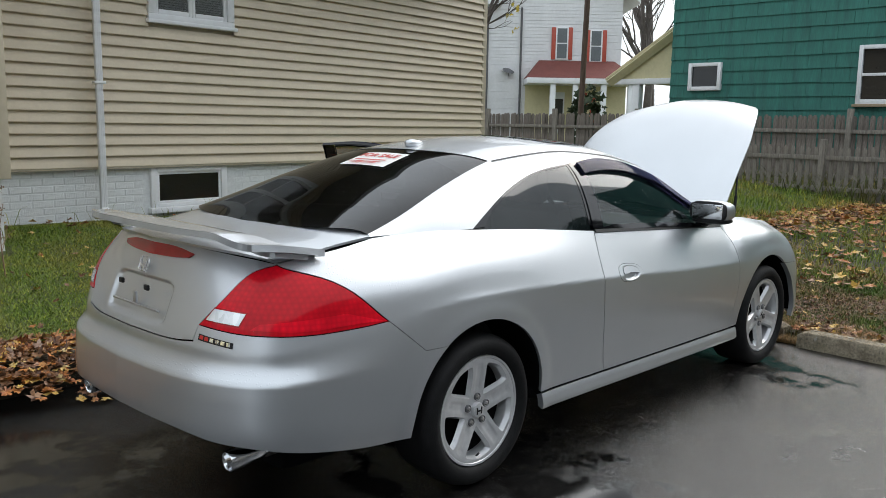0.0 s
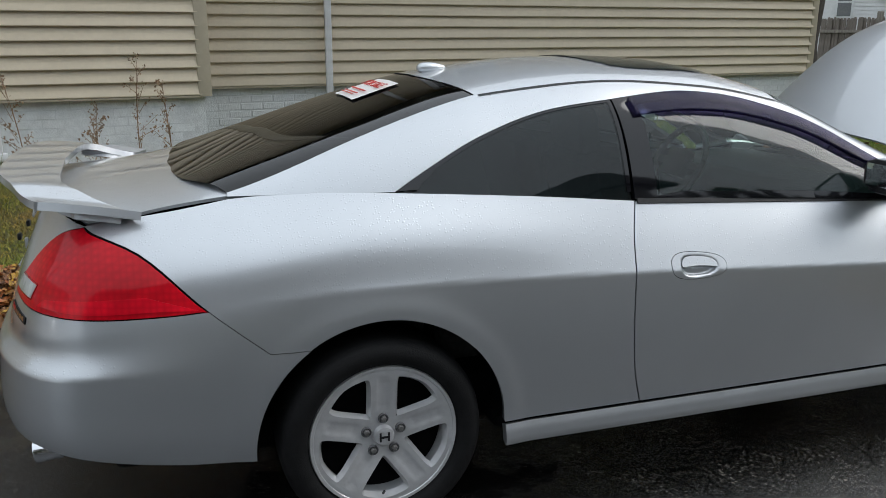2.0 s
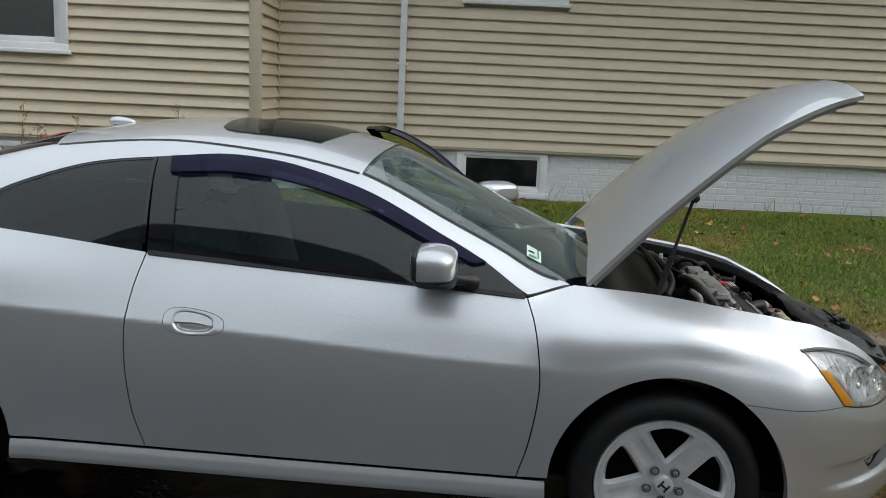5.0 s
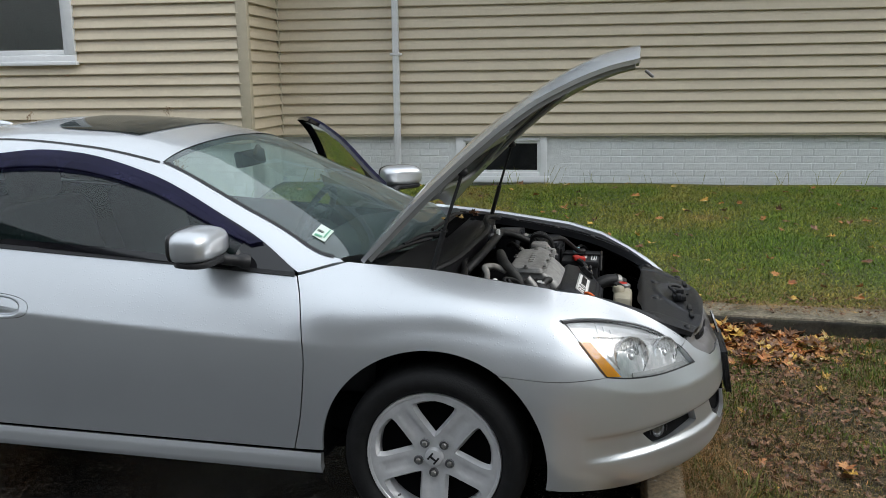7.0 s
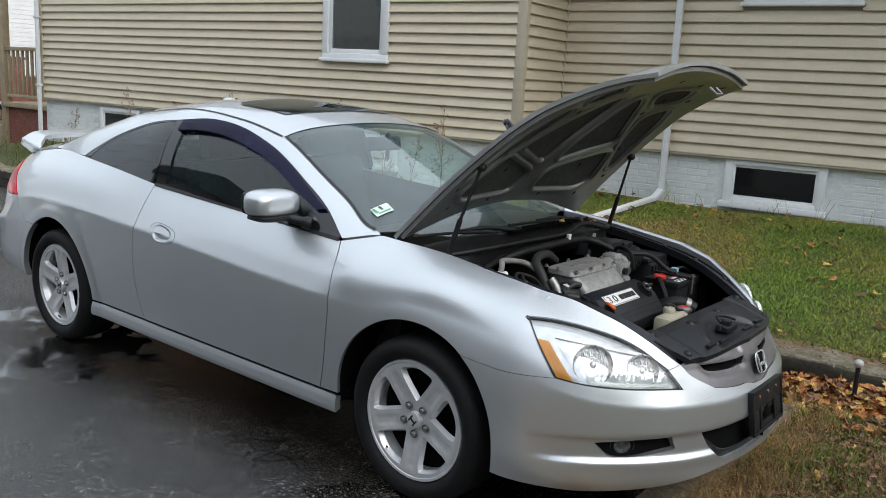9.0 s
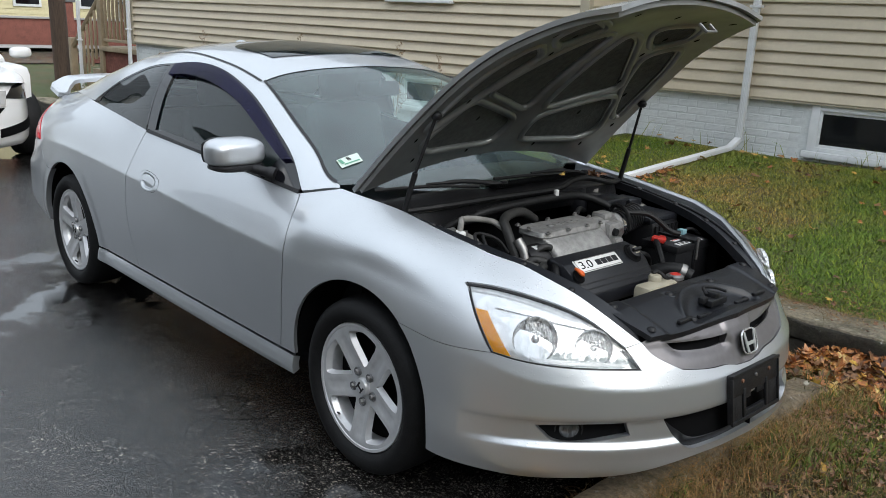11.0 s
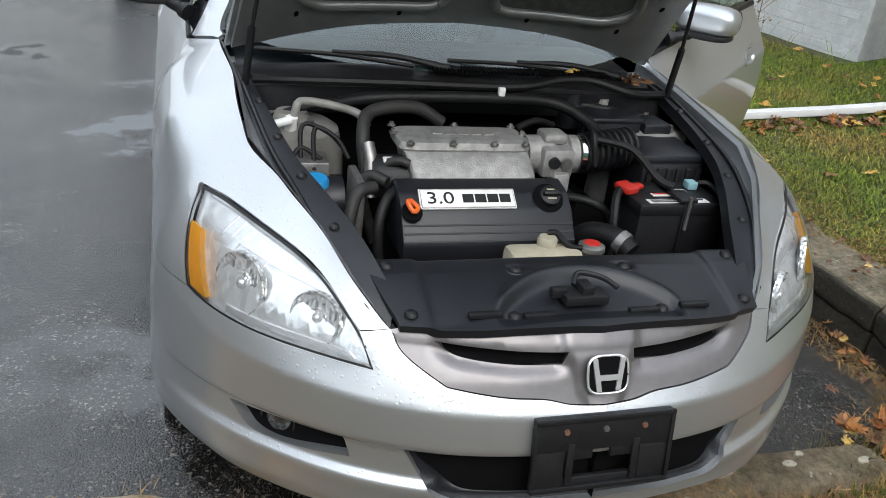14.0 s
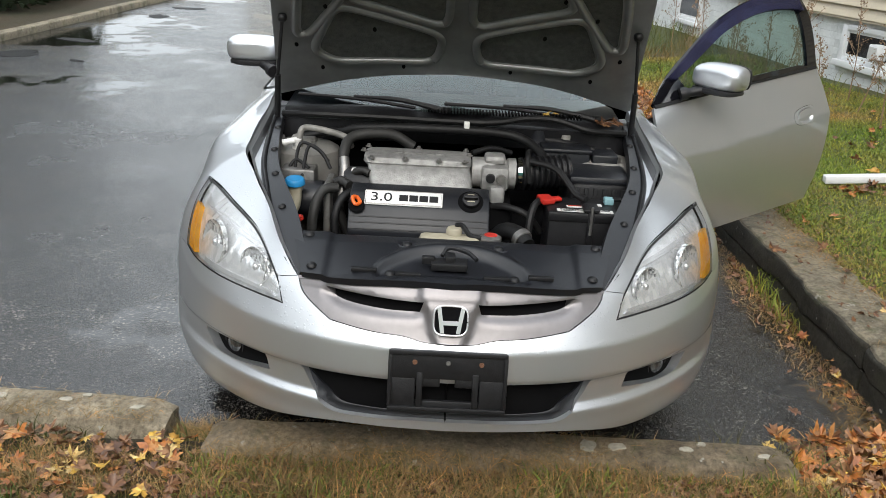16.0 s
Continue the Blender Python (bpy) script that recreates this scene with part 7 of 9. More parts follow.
WHITE_TRIM = plain("white_vinyl_trim", (0.76, 0.77, 0.78), 0.4, 0, 0, 0.03, 20, var2=0.08)
TAN_TRIM = plain("tan_corner_trim", (0.51, 0.45, 0.34), 0.5, 0, 0, 0.04, 20, var2=0.08)
BRICK_WHITE = plain("white_painted_brick", (0.76, 0.78, 0.78), 0.65, 0, 0, 0.06, 30, 0.5, 70, var2=0.2)
MORTAR = plain("painted_mortar", (0.73, 0.75, 0.75), 0.8, 0, 0, 0.08, 25, 0.4, 80, var2=0.25)
BRICK_RED = plain("red_brick", (0.20, 0.07, 0.05), 0.85, 0, 0, 0.35, 30, 0.5, 80, var2=0.3)
WOOD_GREY = plain("weathered_fence_wood", (0.215, 0.185, 0.16), 0.85, 0, 0, 0.35, 14, 0.5, 60, var2=0.45, stretch=(6, 6, 0.6))
WOOD_PALE = plain("pale_weathered_wood", (0.26, 0.235, 0.20), 0.85, 0, 0, 0.3, 14, 0.5, 60, var2=0.4, stretch=(6, 6, 0.6))
WOOD_TAN = plain("tan_painted_wood", (0.36, 0.28, 0.18), 0.7, 0, 0, 0.12, 14, 0.3, 60, var2=0.25)
WOOD_POLE = plain("brown_pole_wood", (0.10, 0.065, 0.045), 0.85, 0, 0, 0.3, 14, 0.6, 60, var2=0.4, stretch=(4, 4, 0.4))
GREEN_SHINGLE = plain("green_shingle", (0.026, 0.165, 0.132), 0.65, 0, 0, 0.15, 8, 0.3, 40, var2=0.35, stretch=(1, 6, 0.8))
CREAM = plain("cream_board", (0.62, 0.56, 0.34), 0.6, 0, 0, 0.05, 12, var2=0.1)
WHITE_SIDE = plain("white_siding", (0.74, 0.74, 0.75), 0.55, 0, 0, 0.04, 12, var2=0.1)
RED_ROOF = plain("red_brown_roof", (0.16, 0.045, 0.035), 0.85, 0, 0, 0.25, 20, 0.4, 40, var2=0.2)
SHUTTER = plain("red_shutter", (0.42, 0.075, 0.045), 0.6, 0, 0, 0.1, 12)
ROOF_GREY = plain("grey_roof", (0.12, 0.12, 0.125), 0.9, 0, 0, 0.25, 20, 0.4, 40)
CURTAIN = plain("pale_curtain", (0.55, 0.55, 0.53), 0.9, 0, 0, 0.15, 30, 0.3, 20, stretch=(12, 12, 0.3))
PAVE = plain("pale_pavement", (0.34, 0.33, 0.31), 0.8, 0, 0, 0.12, 10, 0.3, 60, var2=0.25)


def sheet(name, xs, ys, zf, material, label, category="ground"):
    X, Y = np.meshgrid(xs, ys)
    Z = zf(X, Y)
    v = np.stack([X.ravel(), Y.ravel(), Z.ravel()], 1)
    nx = len(xs)
    f = [(j * nx + i, j * nx + i + 1, (j + 1) * nx + i + 1, (j + 1) * nx + i) for j in range(len(ys) - 1) for i in range(nx - 1)]
    ob = mesh_part(name, v, f, material)
    return tagged(ob, label, category, kind="structure")


def steps(*spans):
    return np.concatenate([np.linspace(a, b, n, endpoint=False) for a, b, n in spans] + [[spans[-1][1]]])


def wavy(X, Y, a, k):
    return a * (np.sin(X * k + 1.3 * np.sin(Y * k * 0.7)) + np.sin(Y * k * 1.3 + 2.1 * np.sin(X * k * 0.5)))


def z_upper(X, Y):
    return 0.17 + 0.33 * np.clip((Y - 1.75) / 2.9, 0, 1) ** 0.8 + wavy(X, Y, 0.008, 2.3)


def z_front(X, Y):
    return 0.055 + 0.02 * np.clip(X - 3.45, 0, 1.5) + wavy(X, Y, 0.006, 3.1) + 0.10 * np.clip((X - 6) / 8, 0, 1)


sheet("ground", steps((-400, -30, 8), (-30, 40, 40), (40, 400, 9)), steps((-400, -30, 8), (-30, 40, 40), (40, 400, 9)), lambda X, Y: -0.06 + 0 * X, SOIL_GREEN, "dull grass and earth that reaches the horizon")
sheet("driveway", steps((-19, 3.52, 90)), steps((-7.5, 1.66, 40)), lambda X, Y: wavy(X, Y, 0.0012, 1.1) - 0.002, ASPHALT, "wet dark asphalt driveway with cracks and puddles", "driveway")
sheet("lawn_upper", steps((-8.6, 14, 110), (14, 40, 20)), steps((1.74, 12, 50), (12, 30, 10)), z_upper, SOIL_GREEN, "rough autumn lawn with fallen leaves", "lawn")
sheet("lawn_front", steps((3.44, 14, 90), (14, 40, 20)), steps((-12, 1.78, 72)), z_front, SOIL_DRY, "patchy lawn with dry grass and leaves", "lawn")
sheet("street", steps((-24.5, -19, 6)), steps((-60, 60, 12)), lambda X, Y: -0.03 + 0 * X, ASPHALT, "wet asphalt street", "street")
sheet("far_pavement", steps((-30, -24.5, 4)), steps((-60, 60, 12)), lambda X, Y: 0.08 + 0 * X, PAVE, "pale concrete pavement across the street", "pavement")

# Kerb of separate weathered blocks along the lawn; shade painted into its face
kerb = thing("kerb", "damp concrete kerb along the lawn, face darkened for shade, gravelly top", "kerb", kind="structure")
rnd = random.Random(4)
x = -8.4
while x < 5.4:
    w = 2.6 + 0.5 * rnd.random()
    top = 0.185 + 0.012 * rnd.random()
    for lo, hi, mat, nm in (((x + 0.006, 1.585, -0.05), (x + w - 0.006, 1.84, 0.085), KERB_FACE, "kerb_base"), ((x + 0.004, 1.578, 0.088), (x + w - 0.004, 1.85, top), KERB_FACE, "kerb_block"), ((x + 0.004, 1.586, top - 0.02), (x + w - 0.004, 1.87, top + 0.012), KERB_TOP, "kerb_top")):
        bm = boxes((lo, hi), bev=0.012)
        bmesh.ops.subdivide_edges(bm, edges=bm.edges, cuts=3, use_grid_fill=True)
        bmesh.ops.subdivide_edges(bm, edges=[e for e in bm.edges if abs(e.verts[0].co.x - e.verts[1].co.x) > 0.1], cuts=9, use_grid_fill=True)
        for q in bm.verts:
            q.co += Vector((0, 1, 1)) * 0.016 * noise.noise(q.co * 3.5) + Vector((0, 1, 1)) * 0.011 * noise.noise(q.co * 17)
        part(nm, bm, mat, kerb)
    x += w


def wheel_stop(x, y0, y1, turn, label, mat):
    t = thing("wheel_stop", label, "wheel stop", "wheel stops")
    t.matrix_world = pose(x, 0.5 * (y0 + y1), 0, 0, 0, turn)
    h = 0.5 * (y1 - y0)
    bm = bmesh.new()
    prof = [(-0.088, 0.0), (-0.081, 0.075), (-0.078, 0.104), (-0.070, 0.113), (-0.02, 0.117), (0.03, 0.116), (0.050, 0.111), (0.058, 0.103), (0.074, 0.06), (0.092, 0.0)]
    rows = []
    for k in range(61):
        y = -h + 2 * h * k / 60
        rows.append([bm.verts.new((px + 0.006 * noise.noise(Vector((px * 9, y * 4, pz * 9 + x))), y + 0.012 * noise.noise(Vector((px * 20, k, pz * 20))) * (k in (0, 60)), pz * (1 + 0.05 * noise.noise(Vector((y * 3, px * 5, x))) + 0.035 * noise.noise(Vector((y * 23, px * 30, x)))) * min(1.0, 0.78 + 0.22 * (h - abs(y)) / 0.05))) for px, pz in prof])
    for a, b in zip(rows, rows[1:]):
        for k in range(9):
            bm.faces.new((a[k], a[k + 1], b[k + 1], b[k]))
    bm.faces.new(rows[0][::-1]), bm.faces.new(rows[-1])
    bmesh.ops.recalc_face_normals(bm, faces=bm.faces)
    part("stop_block", bm, mat, t)
    r = random.Random(int(100 * h) + 3)
    for _ in range(6):
        bm = bmesh.new()
        cx, cy, size = r.uniform(-0.05, 0.03), r.uniform(0.25, 0.92) * h, r.uniform(0.010, 0.030)
        edge = [(cx + 0.7 * size * q * math.cos(a), cy + size * q * math.sin(a)) for a, q in ((0.63 * k, r.uniform(0.5, 1.1)) for k in range(10))]
        low, top = ([bm.verts.new((*q, z)) for q in edge] for z in (0.105, 0.1195))
        bm.faces.new(top)
        for k in range(10):
            bm.faces.new((low[k], low[(k + 1) % 10], top[(k + 1) % 10], top[k]))
        part("lime_patch", bm, LIME, t, "pale lime patch")


LIME = plain("pale_lime", (0.38, 0.35, 0.28), 0.85, 0, 0, 0.2, 60, 0.3, 200)
wheel_stop(3.455, -0.715, 1.085, 0.0, "worn mossy concrete wheel stop with grass before it", CONCRETE)
wheel_stop(3.327, -2.65, -0.853, -1.7, "worn pale concrete wheel stop with dry vines", concrete_material("pale_worn_concrete", (0.38, 0.32, 0.23), 0.3))

# ---- the tan house ----
HOUSE_M = pose(-0.21, 3.96, 0, 0, 0, 5.43)
HOUSE = thing("tan_house", "house with tan vinyl siding on a white painted brick base", "house", at=HOUSE_M)
COURSE, SILL = 0.1056, 1.012
part("foundation", boxes(((-8.28, 0.045, -0.1), (-0.02, 0.4, SILL + 0.05)), ((-0.14, 0.06, -0.1), (-0.02, 1.2, SILL + 0.05)), ((-0.1, 0.965, -0.1), (7.43, 1.35, SILL + 0.05))), MORTAR, HOUSE, "painted mortar of the base")
part("wall_core", boxes(((-8.28, 0.02, SILL), (-0.03, 7.0, 4.35)), ((-0.03, 0.945, SILL), (7.43, 7.0, 4.35))), TAN_TRIM, HOUSE)
bm = prism([(-0.35, 4.25), (-0.35, 4.38), (3.6, 6.2), (7.4, 4.38), (7.4, 4.25)], -8.7, 7.8)
bmesh.ops.transform(bm, matrix=Matrix(((0, 1, 0, 0), (1, 0, 0, 0), (0, 0, 1, 0), (0, 0, 0, 1))), verts=bm.verts)
bmesh.ops.recalc_face_normals(bm, faces=bm.faces)
part("gable_roof", bm, ROOF_GREY, HOUSE)
WIN = {"recess": [(1.83, 2.86, 2.45, 4.0)], "front": [(-2.60, -1.66, 1.76, 3.25)], "return": []}


def siding(key, x0, x1, y, count, m=None):
    """Courses of clapboard, cut at the windows."""
    for k in range(count):
        z = SILL + k * COURSE
        spans = [(x0, x1)]
        for a, b, lo, hi in WIN[key]:
            if z + COURSE > lo and z < hi:
                spans = [q for s, e in spans for q in ((s, min(e, a)), (max(s, b), e)) if q[1] - q[0] > 0.02]
        for s, e in spans:
            bm = bmesh.new()
            n = max(1, int((e - s) / 0.6))
            rows = []
            for i in range(n + 1):
                x = s + (e - s) * i / n
                sag = 0.0022 * noise.noise(Vector((x * 0.8, k * 0.7, y)))
                rows.append([bm.verts.new((x, y + dy, zz + sag)) for dy, zz in ((0.002, z + COURSE + 0.004), (-0.011, z + COURSE * 0.55), (-0.0275, z + 0.012), (-0.029, z + 0.005), (-0.026, z), (0.002, z + 0.006))])
            for a, b in zip(rows, rows[1:]):
                for j in range(5):
                    bm.faces.new((a[j], a[j + 1], b[j + 1], b[j]))
            if m is not None:
                for q in bm.verts:
                    q.co = m @ q.co
            bmesh.ops.recalc_face_normals(bm, faces=bm.faces)
            part("siding_course", bm, SIDING, HOUSE, smooth=False)


siding("front", -8.25, -0.05, 0, 31)
siding("recess", 0.03, 7.40, 0.92, 31)
siding("return", 0.02, 0.90, 0, 31, pose(0, 0, 0, 0, 0, 90))
for lo, hi in (((-0.075, -0.028, SILL - 0.012), (0.028, 0.05, 4.25)), ((7.37, 0.90, SILL - 0.012), (7.47, 1.0, 4.25)), ((-8.32, -0.028, SILL - 0.012), (-8.22, 0.05, 4.25))):
    part("corner_board", boxes((lo, hi), bev=0.006), TAN_TRIM, HOUSE)
part("inner_corner", boxes(((0.008, 0.892, SILL - 0.01), (0.03, 0.912, 4.25)), bev=0.004), TAN_TRIM, HOUSE)
for lo, hi in (((-8.28, -0.02, SILL - 0.02), (-0.05, 0.05, SILL - 0.001)), ((0.0, 0.90, SILL - 0.02), (7.43, 0.97, SILL - 0.001))):
    part("starter_strip", boxes((lo, hi), bev=0.003), TAN_TRIM, HOUSE)


def sash_window(x0, x1, z0, z1, y, halves=1):
    """White-framed window with sill, sashes, panes and a pale curtain."""
    w = part("window", boxes(((x0, y - 0.045, z0 + 0.07), (x0 + 0.085, y + 0.06, z1 - 0.08)), ((x1 - 0.085, y - 0.045, z0 + 0.07), (x1, y + 0.06, z1 - 0.08)), ((x0, y - 0.045, z1 - 0.08), (x1, y + 0.06, z1)), ((x0, y - 0.045, z0), (x1, y + 0.06, z0 + 0.07)), bev=0.008), WHITE_TRIM, HOUSE, "white window frame")
    part("window_sill", boxes(((x0 - 0.02, y - 0.07, z0 - 0.025), (x1 + 0.02, y + 0.03, z0 + 0.012)), bev=0.006), WHITE_TRIM, w)
    for k in range(halves):
        a = x0 + 0.085 + (x1 - x0 - 0.17) * k / halves
        b = x0 + 0.085 + (x1 - x0 - 0.17) * (k + 1) / halves
        zm = 0.5 * (z0 + z1)
        part("sash", boxes(((a, y - 0.02, z0 + 0.07), (a + 0.04, y + 0.03, z1 - 0.08)), ((b - 0.04, y - 0.02, z0 + 0.07), (b, y + 0.03, z1 - 0.08)), ((a + 0.04, y - 0.02, z0 + 0.07), (b - 0.04, y + 0.03, z0 + 0.12)), ((a + 0.04, y - 0.02, zm - 0.025), (b - 0.04, y + 0.03, zm + 0.025)), bev=0.005), WHITE_TRIM, w)
        part("pane", boxes(((a + 0.04, y - 0.006, z0 + 0.12), (b - 0.04, y - 0.002, z1 - 0.08))), GLASS_HOUSE, w)
        part("blind", boxes(*[((a + 0.01, y + 0.010, z), (b - 0.01, y + 0.016, z + 0.021)) for z in np.arange(z0 + 0.08, z1 - 0.10, 0.024)]), CURTAIN, w, "pale slatted blind", False)
        # black sheet behind the blind stands in for the unlit room
        part("room_shade", boxes(((a, y + 0.022, z0 + 0.07), (b, y + 0.028, z1 - 0.08))), DARK, w)
    return w


sash_window(*WIN["recess"][0], 0.92, 2)
sash_window(*WIN["front"][0], 0.0)


def cellar_window(x0, x1, z0, z1, y, vent=False):
    w = part("cellar_window", boxes(((x0, y - 0.02, z0 + 0.06), (x0 + 0.075, y + 0.06, z1)), ((x1 - 0.075, y - 0.02, z0 + 0.06), (x1, y + 0.06, z1)), ((x0 + 0.075, y - 0.02, z1 - 0.05), (x1 - 0.075, y + 0.06, z1)), ((x0 + 0.075, y - 0.02, z0 + 0.06), (x1 - 0.075, y + 0.06, z0 + 0.10)), bev=0.006), WHITE_TRIM, HOUSE, "white framed cellar window")
    part("cellar_sill", boxes(((x0 - 0.03, y - 0.055, z0), (x1 + 0.03, y + 0.04, z0 + 0.06)), bev=0.008), WHITE_TRIM, w)
    part("sash", boxes(((x0 + 0.075, y - 0.008, z0 + 0.10), (x0 + 0.10, y + 0.05, z1 - 0.05)), ((x1 - 0.10, y + 0.0, z0 + 0.10), (x1 - 0.075, y + 0.05, z1 - 0.05)), ((x0 + 0.10, y, z0 + 0.10), (x1 - 0.10, y + 0.05, z0 + 0.125)), ((x0 + 0.10, y, z1 - 0.075), (x1 - 0.10, y + 0.05, z1 - 0.05)), bev=0.003), WHITE_TRIM, w)
    part("pane", boxes(((x0 + 0.10, y + 0.005, z0 + 0.12), (x1 - 0.10, y + 0.0095, z1 - 0.07))), plain("dark_cellar_glass", (0.01, 0.011, 0.012), 0.08), w)
    if vent:
        v = part("dryer_vent", boxes(((x1 - 0.30, y - 0.09, z0 + 0.14), (x1 - 0.16, y + 0.03, z0 + 0.27)), bev=0.01), WHITE_TRIM, w, "white dryer vent hood")
        part("vent_flap", boxes(((x1 - 0.29, y - 0.094, z0 + 0.15), (x1 - 0.17, y - 0.088, z0 + 0.25))), CURTAIN, v)


CELLAR = [(1.83, 2.76, 0.52, 0.99, 0.95), (-2.42, -1.52, 0.56, 0.95, 0.03), (-6.9, -6.0, 0.52, 0.95, 0.03)]
for k, c in enumerate(CELLAR):
    cellar_window(*c, vent=k == 1)


def spout(name, pts, label):
    t = thing(name, label, "downspout")
    for a, b in zip(pts, pts[1:]):
        a, b = Vector(a), Vector(b)
        d = b - a
        m = Matrix.Translation(a) @ d.to_track_quat("Z", "X").to_matrix().to_4x4()
        L = d.length
        bm = boxes(((-0.022, -0.032, -0.012), (0.022, 0.032, L + 0.012)), bev=0.006, m=m)
        for q in (-0.016, 0.0, 0.016):
            box(bm, (-0.0245, q - 0.004, 0.0), (0.0245, q + 0.004, L), 0.0, m)
        part("pipe", bm, WHITE_TRIM, t)
        if L > 1.5:
            k = int(L / 1.3)
            for i in range(1, k + 1):
                part("strap", boxes(((-0.032, -0.055, L * i / (k + 1) - 0.012), (0.032, 0.055, L * i / (k + 1) + 0.012)), bev=0.003, m=m), WHITE_TRIM, t)
    return t


spout("downspout", [(0.955, 4.895, 4.2), (0.955, 4.895, 0.62), (0.955, 4.74, 0.545), (0.935, 3.72, 0.462), (0.87, 2.90, 0.372), (0.80, 2.26, 0.308)], "white metal downspout that runs out over the lawn")
spout("downspout", [(-8.42, 3.10, 4.2), (-8.42, 3.10, 0.2)], "white downspout at the corner of the tan house")

# Porch beyond the house: brick base, deck rails, stair rail
PORCH = thing("porch", "tan wooden porch on a brick base", "porch", at=HOUSE_M)
part("porch_base", boxes(((-9.9, 0.35, -0.1), (-8.35, 2.2, 0.78))), BRICK_RED, PORCH)
part("deck", boxes(((-9.98, 0.28, 0.78), (-8.34, 2.3, 0.86)), bev=0.01), WOOD_TAN, PORCH)
for k in range(11):
    part("baluster", boxes(((-9.86 + 0.135 * k, 0.34, 0.98), (-9.82 + 0.135 * k, 0.38, 1.70)), bev=0.004), WOOD_TAN, PORCH)
part("rail", boxes(((-9.95, 0.32, 1.70), (-8.36, 0.41, 1.76)), ((-9.95, 0.33, 0.94), (-8.36, 0.40, 0.99)), bev=0.006), WOOD_TAN, PORCH)
for x in (-9.95, -8.42):
    part("post", boxes(((x - 0.06, 0.30, 0.0), (x + 0.06, 0.42, 3.2)), bev=0.008), WOOD_TAN, PORCH)
for k in range(6):
    part("stair_baluster", boxes(((-10.1 - 0.15 * k, 0.34, 0.75 - 0.13 * k), (-10.06 - 0.15 * k, 0.38, 1.60 - 0.13 * k)), bev=0.004), WOOD_TAN, PORCH)
part("stair_rail", tube([(-9.95, 0.36, 1.72), (-11.1, 0.36, 0.78)], 0.045, 6, smooth=False), WOOD_TAN, PORCH)
part("stair_post", boxes(((-11.15, 0.30, 0.0), (-11.05, 0.42, 0.95)), bev=0.008), WOOD_TAN, PORCH)
for k in range(4):
    part("step", boxes(((-10.25 - 0.27 * k, 0.42, 0.0), (-9.95 - 0.27 * k, 1.6, 0.62 - 0.18 * k)), bev=0.01), WOOD_TAN, PORCH)
spout("downspout", [(-10.35, 3.05, 4.0), (-10.35, 3.05, -0.07)], "white downspout at the porch post")

# Bricks of the base: the near ones one by one, the others joined

def brick_mesh(w):
    bm = boxes(((0, 0, 0), (w, 0.03, 0.060)), bev=0.005)
    me = bpy.data.meshes.new("brick")
    bm.to_mesh(me)
    bm.free()
    me.materials.append(BRICK_WHITE)
    return me


BRICK_LONG = brick_mesh(0.196)
rest = bmesh.new()
near_count = 0
for key, x0, x1, y in (("recess", 0.02, 7.40, 0.9625), ("front", -8.2, -0.08, 0.0425)):
    for j in range(9):
        z = 0.38 + 0.0685 * j
        for i in range(int((x1 - x0) / 0.205)):
            bx = x0 + 0.205 * i + (0.1 if j % 2 else 0)
            if bx + 0.196 > x1:
                continue
            yy = 0.95 if key == "recess" else 0.03
            if any(bx + 0.2 > c[0] - 0.03 and bx < c[1] + 0.03 and z + 0.06 > c[2] and z < c[3] + 0.02 for c in CELLAR if abs(c[4] - yy) < 0.01):
                continue
            dy = 0.004 * noise.noise(Vector((bx * 3, z * 9, y)))
            if key == "recess" and 0.2 < bx < 6.9 and near_count < 280:
                b = new("brick", BRICK_LONG)
                b.parent = HOUSE
                b.location = (bx, y + dy, z)
                near_count += 1
            else:
                box(rest, (bx, y + dy, z), (bx + 0.196, y + dy + 0.03, z + 0.058))
bw = part("base_bricks", rest, BRICK_WHITE, HOUSE, smooth=False)
bw["kind"] = "stuff"

# ---- behind the lawn: fences and houses ----
FENCE = thing("board_fence", "tall weathered grey board fence", "fence")
rnd = random.Random(7)


def picket(w, h, tip):
    bm = bmesh.new()
    a = [bm.verts.new((x, 0, z)) for x, z in ((0, 0), (w, 0), (w, h - tip), (w * 0.72, h), (w * 0.28, h), (0, h - tip))]
    b = [bm.verts.new((q.co.x, 0.018, q.co.z)) for q in a]
    bm.faces.new(a), bm.faces.new(b[::-1])
    for k in range(6):
        bm.faces.new((a[(k + 1) % 6], a[k], b[k], b[(k + 1) % 6]))
    bmesh.ops.recalc_face_normals(bm, faces=bm.faces)
    me = bpy.data.meshes.new("fence_board")
    bm.to_mesh(me)
    bm.free()
    return me


TALL, SHORT = picket(0.098, 1.62, 0.05), picket(0.075, 1.05, 0.05)
TALL.materials.append(WOOD_GREY), SHORT.materials.append(WOOD_PALE)


